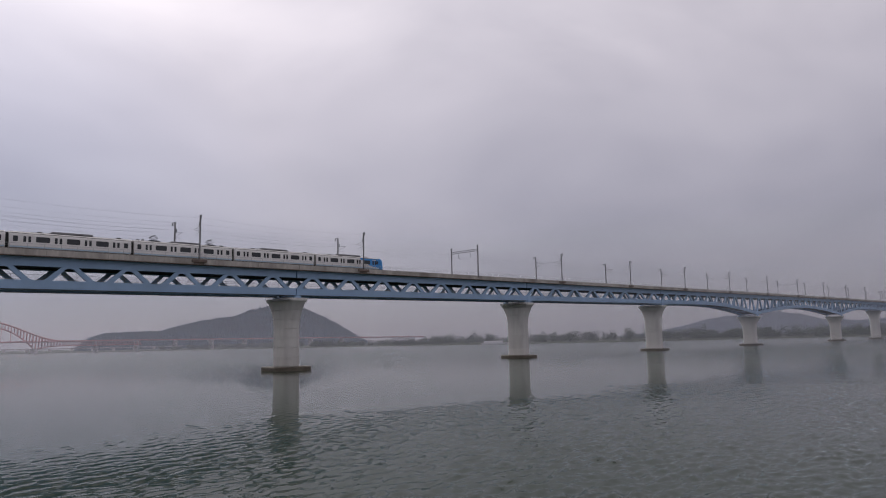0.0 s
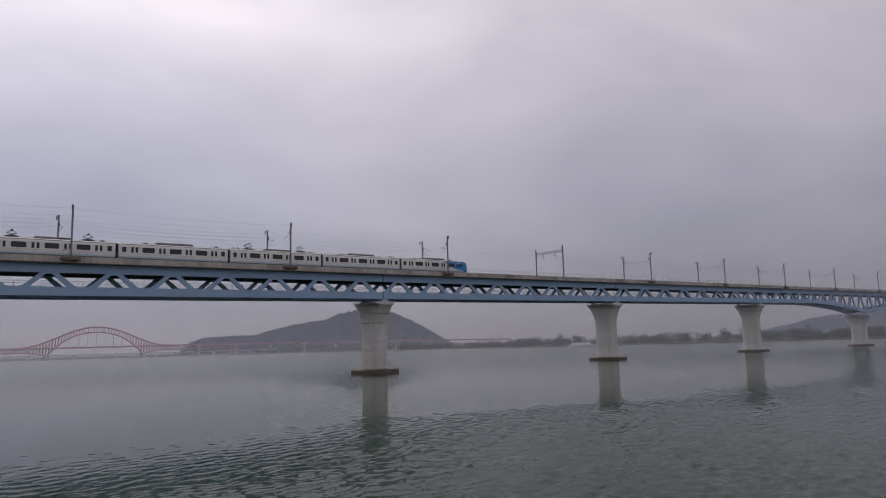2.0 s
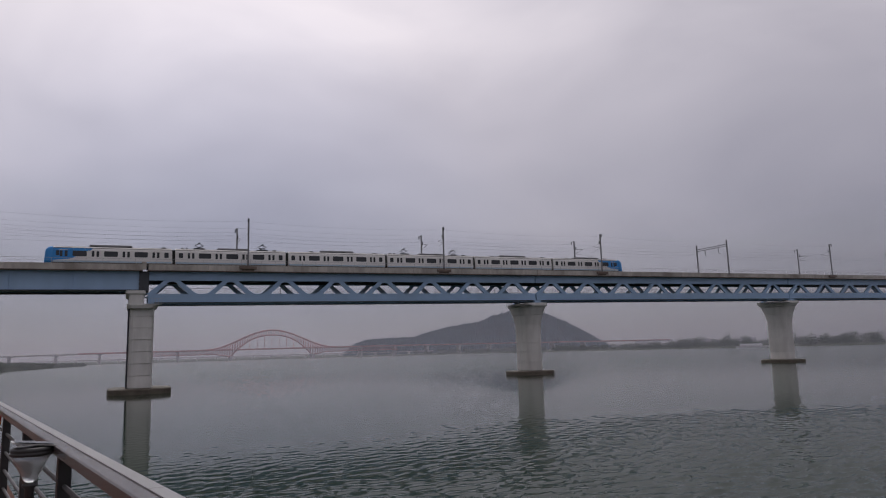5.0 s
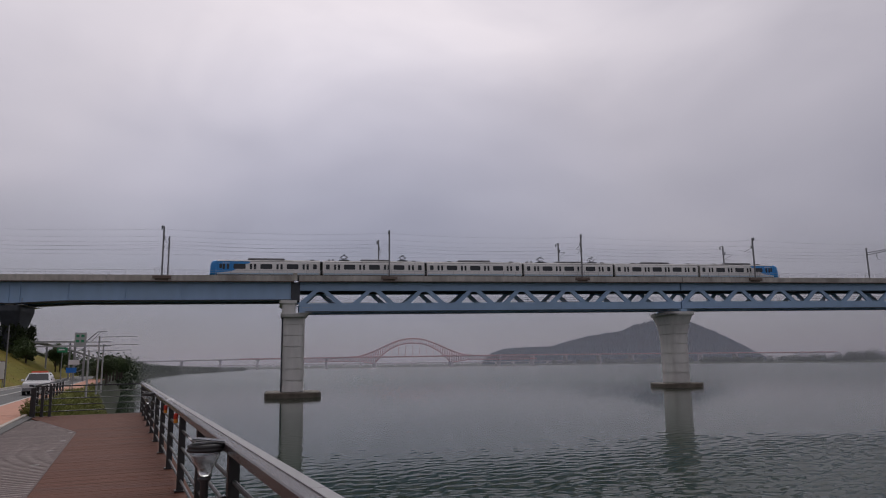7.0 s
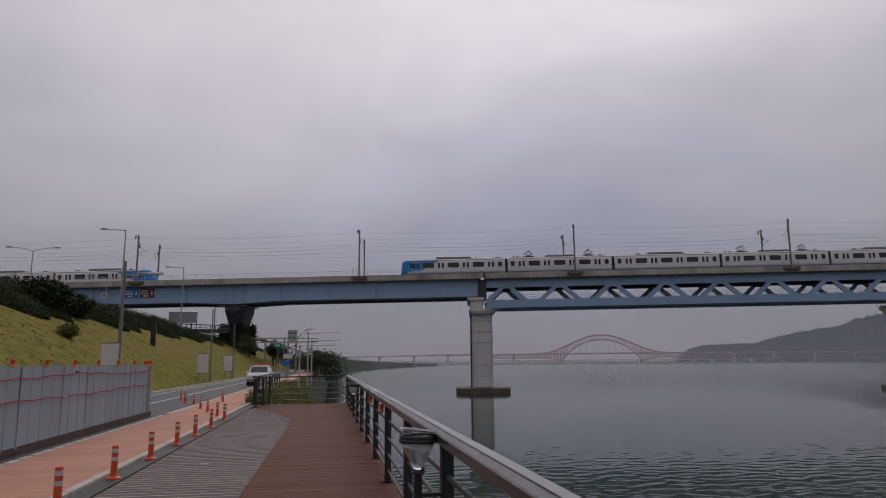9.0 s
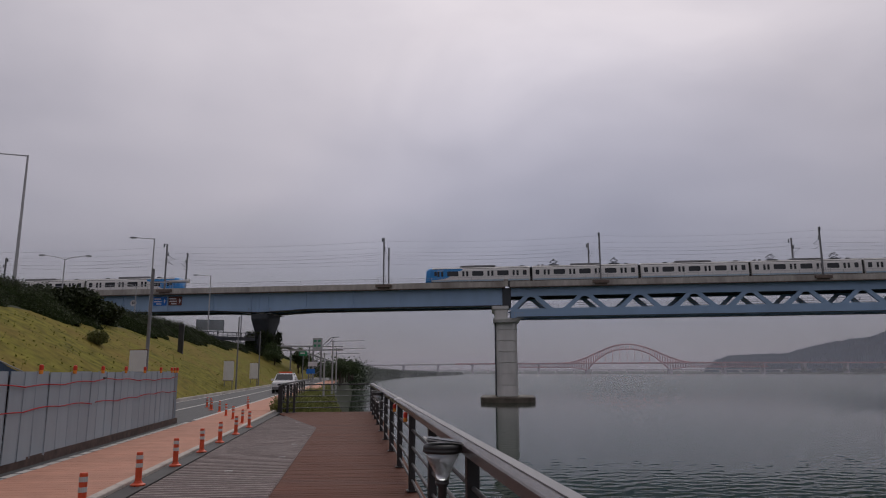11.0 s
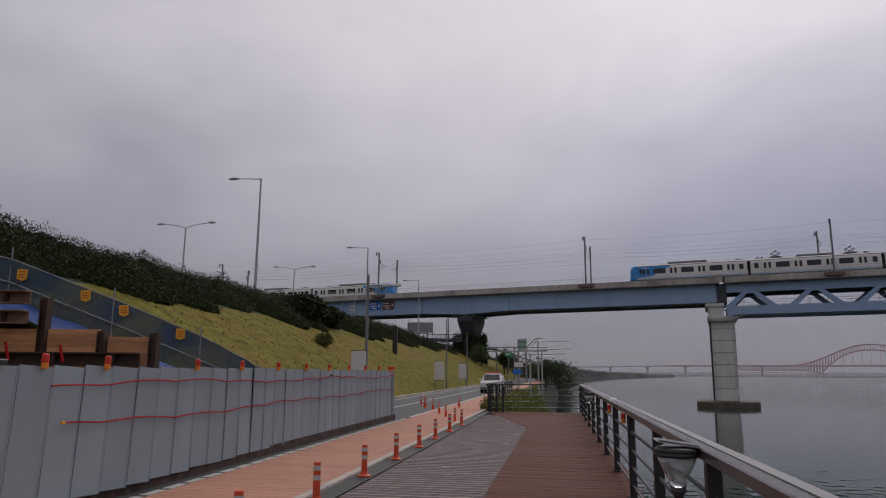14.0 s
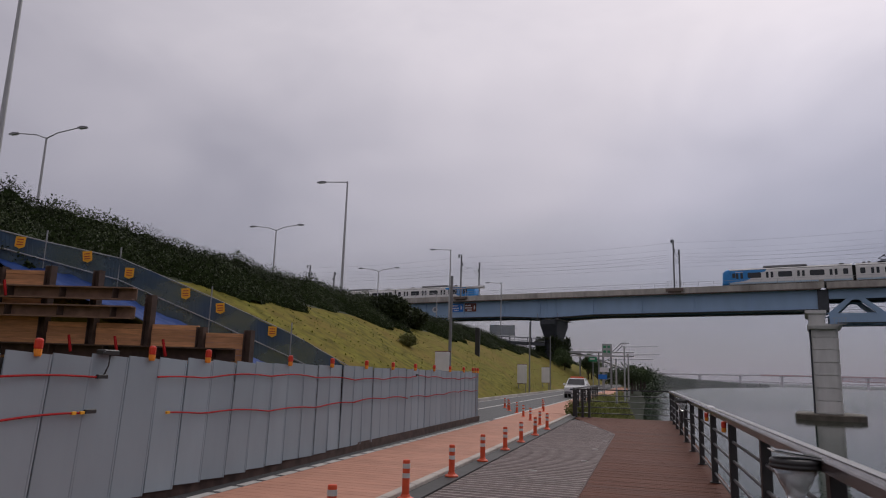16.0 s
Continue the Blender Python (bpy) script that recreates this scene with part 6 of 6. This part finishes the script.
notice_board(32.2, 9.62, 0.82, 1.50, 2.48, "white notice board standing by the fence")
notice_board(56, 9.9, 0.85, 0.85, 2.35, "plain white board beside the road")
notice_board(69.5, 9.9, 0.85, 0.85, 2.35, "plain white board beside the road")
for a, d, h in ((58.5, 9.7, 6.0), (71.5, 9.7, 5.6)):
    t = thing("road_sign_pole", "thin grey roadside pole", "pole", RIVER @ pose(-d, a, 0))
    part("column", Build().tube([(0, 0, 0), (0, 0, h)], 0.07, 8, 0.7), POLE_GREY, t)
t = thing("black_column", "matt black slender column on the slope", "column", RIVER @ pose(-15.0, 61.5, land_height(15.0, 61.5)))
part("shaft", Build().box((0, 0, 1.1), (0.42, 0.3, 2.6), 0.03), RAIL_BLACK, t)
part("lid", Build().box((0, 0, 2.43), (0.5, 0.38, 0.06)), STEEL_DARK, t)
t = thing("billboard", "pale framed billboard above the upper road", "billboard", pose(*polar(22.95, 150, 9.6), 0, 0, 20))
part("panel", Build().box((0, 0, 1.4), (5.2, 0.12, 2.1)), WHITE, t)
part("frame", Build().box((0, 0.1, 2.5), (5.5, 0.15, 0.14)).box((-2.7, 0.1, 1.2), (0.14, 0.15, 2.5)).box((2.7, 0.1, 1.2), (0.14, 0.15, 2.5)), STEEL_DARK, t)
for k in (-1.6, 1.6):
    part("leg", Build().box((k, 0.1, -4.5), (0.2, 0.2, 10.0)), STEEL_DARK, t)

fb = thing("footbridge", "dark steel footbridge from the slope to the pier", "footbridge")
p, q = polar(26.0, 110, 6.75), polar(19.5, 117, 6.75)
for k, z in enumerate((0.0, 0.95)):
    part("beam", Build().beam(p + Vector((0, 0, z)), q + Vector((0, 0, z)), 0.35 if k == 0 else 0.12, 0.55 if k == 0 else 0.14), STEEL_DARK, fb)
part("beam", Build().beam(p + Vector((0, 0, 0.5)), q + Vector((0, 0, 0.5)), 0.08, 0.08), GALV, fb)
for k in range(19):
    c = p.lerp(q, k / 18)
    part("post", Build().box(c + Vector((0, 0, 0.5)), (0.09, 0.09, 1.0)), STEEL_DARK, fb)
for k in (0.25, 0.62):
    c = p.lerp(q, k)
    part("column", Build().box((c.x, c.y, 3.3), (0.35, 0.35, 6.9)), STEEL_DARK, fb)

gt = thing("sign_gantry", "grey steel sign gantry with a green panel over the road", "gantry", RIVER @ pose(-6.2, 112, 0))
for x in (-0.62, 0.62):
    part("column", Build().box((x, 0, 3.4), (0.28, 0.28, 6.9)), GALV, gt)
for k in range(6):
    part("rung", Build().beam((-0.62, 0, 1.0 + k), (0.62, 0, 1.6 + k), 0.1, 0.1), GALV, gt)
part("panel", Build().box((0, -0.25, 5.8), (1.5, 0.12, 2.1), 0.03), LAMP_GREY, gt)
for k, (px, pz) in enumerate(((-0.35, 6.35), (0.3, 6.35), (-0.35, 5.6), (0.3, 5.6))):
    part("line_of_text", Build().box((px, -0.33, pz), (0.42, 0.03, 0.36)), SIGN_GREEN, gt)
part("boom", Build().beam((0.6, 0, 5.4), (2.2, 0, 6.95), 0.12, 0.12).beam((2.2, 0, 6.95), (3.4, 0, 7.0), 0.12, 0.12).beam((1.4, 0, 5.5), (2.6, 0, 6.95), 0.08, 0.08), GALV, gt)
part("boom", Build().beam((-5.7, 0, 5.4), (4.1, 0, 5.5), 0.14, 0.14).beam((-5.7, 0, 4.85), (4.1, 0, 4.95), 0.14, 0.22), LAMP_GREY, gt)
st = thing("road_direction_sign", "green direction sign below the gantry", "road sign", RIVER @ pose(-7.8, 104, 0))
part("panel", Build().box((0, 0, 4.15), (1.2, 0.1, 0.65), 0.02), SIGN_GREEN, st)
part("line_of_text", Build().box((-0.1, -0.06, 4.2), (0.7, 0.02, 0.2)), WHITE, st)
part("post", Build().box((0, 0.1, 2.1), (0.1, 0.1, 4.4)), GALV, st)
ar = thing("canopy", "white arched roof canopy beyond the bridge", "canopy", RIVER @ pose(-11, 135, 0))
pts = [(-7 + 14 * k / 12, 0, 3.2 + 3.2 * math.sin(math.pi * (0.5 + k / 24))) for k in range(13)]
part("arch", Build().tube(pts, 0.2, 8), LAMP_GREY, ar)
part("roof", Build().box((-1.5, 0, 6.3), (9, 3.0, 0.2)), LAMP_GREY, ar)
for x in (-5, -1.5, 2):
    part("post", Build().box((x, 0, 3.1), (0.25, 0.25, 6.3)), GALV, ar)
for a, d, h in ((58, 1.9, 4.4), (62, 1.7, 3.9), (52, 2.3, 3.2)):
    t = thing("bank_pole", "pale slim pole with a cross arm on the bank", "pole", RIVER @ pose(-d, a, -0.3))
    part("column", Build().tube([(0, 0, 0), (0, 0, h)], 0.07, 8, 0.8), LAMP_GREY, t)
    part("arm", Build().beam((-0.2, 0, h - 0.1), (2.6, 0, h - 0.02), 0.04, 0.04), GALV, t)
for a, d, z, mt, w, lb in ((49.5, 3.0, 2.05, WHITE, 0.62, "small white sign on a post by the path"), (46.0, 2.9, 1.55, SIGN_BLUE, 0.55, "small blue sign on a post by the path")):
    t = thing("path_sign", lb, "road sign", RIVER @ pose(-d, a, 0))
    part("plate", Build().box((0, 0, z), (w, 0.03, 0.3), 0.01), mt, t)
    part("post", Build().tube([(0, 0.04, -0.1), (0, 0.04, z + 0.1)], 0.03, 8), GALV, t)

# ---- the white car with a light bar ----
cr = thing("car", "white off-road car with an orange light bar", "car", RIVER @ pose(-5.2, 53.0, -0.02) @ Matrix.Scale(0.86, 4))


def car_section(y, w, z0, z1, k):
    return [(-w, y, z0), (w, y, z0), (w + 0.02, y, (z0 + z1) / 2), (w * k, y, z1), (-w * k, y, z1), (-w - 0.02, y, (z0 + z1) / 2)]


part("body", Build().rings([car_section(-2.2, 0.80, 0.40, 0.72, 0.97), car_section(-2.1, 0.90, 0.32, 0.92, 0.97), car_section(-1.1, 0.93, 0.32, 1.02, 0.97), car_section(1.9, 0.93, 0.32, 1.05, 0.97), car_section(2.2, 0.88, 0.38, 1.0, 0.95)]), CAR_WHITE, cr)
part("cabin", Build().rings([car_section(-1.15, 0.86, 1.0, 1.06, 0.98), car_section(-0.45, 0.84, 1.0, 1.62, 0.80), car_section(1.4, 0.84, 1.0, 1.66, 0.80), car_section(2.05, 0.82, 1.0, 1.15, 0.9)]), CAR_WHITE, cr)
part("windscreen", Build().plate([(-0.74, -1.10, 1.08), (0.74, -1.10, 1.08), (0.64, -0.52, 1.57), (-0.64, -0.52, 1.57)], (0, -0.64, 0.76), 0.02), DARK_GLASS, cr)
for s in (-1, 1):
    part("side_window", Build().plate([(s * 0.85, -0.75, 1.1), (s * 0.85, 1.5, 1.1), (s * 0.72, 1.2, 1.55), (s * 0.72, -0.4, 1.55)], (s, 0, 0.25), 0.02), DARK_GLASS, cr)
    part("headlamp", Build().box((s * 0.66, -2.17, 0.78), (0.34, 0.12, 0.18), 0.03), LAMP_LENS, cr)
    part("mirror", Build().box((s * 1.03, -0.75, 1.12), (0.2, 0.1, 0.16), 0.03), CAR_WHITE, cr)
    for y in (-1.4, 1.4):
        w = part("wheel", Build().tube([(s * 0.70, y, 0.34), (s * 0.92, y, 0.34)], 0.34, 18), TYRE, cr)
        part("rim", Build().tube([(s * 0.91, y, 0.34), (s * 0.935, y, 0.34)], 0.2, 14), SILVER_TRIM, w)
part("grille", Build().box((0, -2.2, 0.72), (0.8, 0.06, 0.16), 0.02), STEEL_DARK, cr)
part("bumper", Build().box((0, -2.18, 0.46), (1.7, 0.18, 0.2), 0.04), POLE_GREY, cr)
part("plate", Build().box((0, -2.29, 0.5), (0.5, 0.02, 0.12)), WHITE, cr)
part("light_bar", Build().box((0, 0.1, 1.73), (1.15, 0.28, 0.13), 0.03), ORANGE, cr, "orange light bar on the roof")

# ---- the red arch bridge upstream ----
far_bridge = thing("arch_bridge", "red steel arch road bridge in the mist upstream", "bridge")
FB = 1240.0
TN = radians(-11.0)


def fb(azimuth, z, off=0.0):
    """A place on the far bridge's axis, seen under an azimuth."""
    t = radians(azimuth)
    k = FB / math.cos(t - TN)
    p = Vector((-math.sin(t) * k, math.cos(t) * k, z))
    return p + Vector((-math.sin(TN), math.cos(TN), 0)) * off


DECK_Z = 14.6
part("deck", Build().beam(fb(16, DECK_Z - 3.5), fb(1.5, DECK_Z - 0.5), 20, 2.2).beam(fb(1.5, DECK_Z - 0.5), fb(-20, DECK_Z), 20, 2.2).beam(fb(-20, DECK_Z), fb(-43, DECK_Z - 3), 20, 2.2), FAR_CONCRETE, far_bridge)
for off in (-10.5, 10.5):
    part("edge", Build().beam(fb(3, DECK_Z - 0.2, off), fb(-20, DECK_Z + 0.3, off), 0.6, 2.2).beam(fb(-20, DECK_Z + 0.3, off), fb(-43, DECK_Z - 2.6, off), 0.6, 1.6), RED_STEEL, far_bridge)
AC, HALF = -10.86, 3.19  # the arch's middle and the half span between its feet, in degrees


def upper_rib(u):
    """The outer rib sweeps out tangent to the deck beyond the feet."""
    return DECK_Z + 1.0 + 31.5 * math.cos(min(1.0, abs(u) / 1.55) * math.pi / 2) ** 1.9


def lower_rib(u):
    """The inner rib dives through the deck to the feet, then runs on as the lower chord."""
    k = abs(u)
    return DECK_Z + 24.0 - 36.0 * k ** 2.3 if k < 1 else DECK_Z - 7.0 - 5.0 * max(0.0, 1 - (k - 1) / 0.45) ** 1.5


for off in (-9, 9):
    us = [-1.6 + 3.2 * i / 72 for i in range(73)]
    part("arch_rib", Build().tube([fb(AC - HALF * u, upper_rib(u), off) for u in us], 1.0, 6), RED_STEEL, far_bridge)
    part("arch_rib", Build().tube([fb(AC - HALF * u, lower_rib(u), off) for u in us if abs(u) <= 1.001], 0.9, 6), RED_STEEL, far_bridge)
    for sgn in (-1, 1):
        part("lower_chord", Build().tube([fb(AC - HALF * sgn * (1 + 2.2 * i / 20), lower_rib(1 + 2.2 * i / 20), off) for i in range(21)], 0.8, 6), RED_STEEL, far_bridge)
    for i in range(53):
        u = -1.56 + 3.12 * i / 52
        part("lattice", Build().beam(fb(AC - HALF * u, lower_rib(u), off), fb(AC - HALF * (u + 0.012), upper_rib(u), off), 1.0, 1.0), RED_STEEL, far_bridge)
        if i % 3 == 2 and abs(u) < 0.72:
            part("hanger", Build().beam(fb(AC - HALF * u, DECK_Z, off), fb(AC - HALF * u, lower_rib(u), off), 0.35, 0.35), RED_STEEL, far_bridge)
    b = Build()
    for sgn in (-1, 1):
        for i in range(27):
            u = 1.58 + 0.06 * i
            b.beam(fb(AC - HALF * sgn * u, DECK_Z - 1, off), fb(AC - HALF * sgn * (u + 0.03), DECK_Z - 7.0, off), 0.9, 0.9)
    tagged(part("side_truss", b, RED_STEEL, far_bridge), kind="stuff")
for a in (10.4, 7.4, 4.53, 1.68, -3.76, -18.0, -20.77, -23.49, -26.16, -28.68, -31.3, -33.9, -36.4):
    part("pier", Build().beam(fb(a, WATER - 1), fb(a, DECK_Z - 1.5), 3.4, 13), FAR_CONCRETE, far_bridge)
    part("pier_head", Build().beam(fb(a - 0.15, DECK_Z - 2.2), fb(a + 0.15, DECK_Z - 2.2), 18, 2.0), FAR_CONCRETE, far_bridge)
for a in (AC + HALF, AC - HALF):
    part("pier", Build().beam(fb(a, WATER - 1), fb(a, WATER + 8), 5, 20), FAR_CONCRETE, far_bridge)
low = thing("low_bridge", "long low concrete bridge in the mist", "bridge")
part("deck", Build().beam(polar(14, 1500, 3.5), polar(-24, 1480, 3.5), 8, 1.6), FAR_CONCRETE, low)
for k in range(26):
    p = polar(13 - 1.4 * k, 1490)
    part("pier", Build().box((p.x, p.y, 0), (3, 6, 8)), FAR_CONCRETE, low)
for a, d, w, h in ((-42.2, 2300, 24, 22), (-43.2, 2350, 22, 19), (-41.0, 2300, 40, 20), (-46.0, 2400, 50, 18), (-49, 2400, 36, 20)):
    p = polar(a, d)
    t = thing("apartment_building", "pale distant apartment block in the mist", "building", pose(p.x, p.y, WATER + 3, 0, 0, a), group="distant blocks")
    part("wall", Build().box((0, 0, h / 2), (w, 14, h)), FAR_CONCRETE, t)
    part("roof", Build().box((0, 0, h + 1), (w * 0.3, 8, 2)), FAR_CONCRETE, t)
    for i in range(int(w / 6)):
        for j in range(int(h / 6)):
            part("window", once("bw", lambda: Build().box((0, 0, 0), (2.4, 0.3, 2)).mesh("window", DARK_GLASS)), DARK_GLASS, t, at=pose(-w / 2 + 3 + 6 * i, -7.1, 4 + 6 * j))
boat = thing("moored_boat", "pale river boat moored by the far bank", "boat", pose(*polar(-49.2, 800, WATER), 0, 0, -49))
part("hull", Build().rings([[(-16, -3, 0), (16, -3, 0), (19, 0, 0.5), (16, 3, 0), (-16, 3, 0)], [(-17, -3.5, 2), (17, -3.5, 2), (21, 0, 2.6), (17, 3.5, 2), (-17, 3.5, 2)]]), WHITE, boat)
part("cabin", Build().box((-2, 0, 3.2), (22, 5, 2.4), 0.3), WHITE, boat)

# ---- boards of the deck and the path, laid one by one ----
brown = Build().box((0, 0, 0), (1.0, 0.136, 0.03), 0.004).mesh("board", BOARD_BROWN)
grey_b = Build().box((0, 0, 0), (1.0, 0.176, 0.03), 0.004).mesh("board", BOARD_DARK)
grip_b = Build().box((0, 0, 0), (1.0, 0.062, 0.006)).mesh("grip_strip", GRIP)


def hatch_edge(a):
    """Inland limit of the brown boards: the grey field narrows to a point at the far end."""
    return 1.0 if a < 19.9 else 1.0 + (a - 19.9) * 0.262


def scaled(x, y, z, sx):
    return pose(x, y, z) @ Matrix.Diagonal((sx, 1, 1, 1))


for k in range(240):
    a = -6.23 + 0.141 * k
    d0, d1 = -0.96, min(hatch_edge(a), 2.74)
    part("board", brown, BOARD_BROWN, deck, at=scaled(-(d0 + d1) / 2, a, -0.024 + rnd.uniform(-0.0015, 0.0015), d1 - d0 - 0.004))
for k in range(173):
    a = -6.163 + 0.181 * k
    d0, d1 = hatch_edge(a), 2.742
    if d1 - d0 < 0.1:
        continue
    part("board", grey_b, BOARD_DARK, deck, at=scaled(-(d0 + d1) / 2, a, -0.024 + rnd.uniform(-0.001, 0.001), d1 - d0 - 0.004))
    part("grip_strip", grip_b, GRIP, deck, at=scaled(-(d0 + d1) / 2, a + 0.02, -0.006, d1 - d0 - 0.03))
orange = Build().box((0, 0, 0), (1.86, 0.195, 0.03), 0.004).mesh("board", BOARD_ORANGE)
for k in range(176):
    a = -6.2 + 0.2 * k
    part("board", orange, BOARD_ORANGE, path, at=pose(-4.105, a, -0.021 + rnd.uniform(-0.001, 0.001)))
stud = Build().box((0, 0, 0), (0.12, 0.05, 0.008)).mesh("stud", ROAD_WHITE)
for a, d in ((13.2, 1.25), (15.4, 1.22), (17.5, 1.15), (19.7, 1.12), (11.5, 1.9), (22.0, 1.7)):
    thing("deck_stud", "small white reflector stud on the deck", "stud", RIVER @ pose(-d, a, 0.002), group="studs on the deck", data=stud)
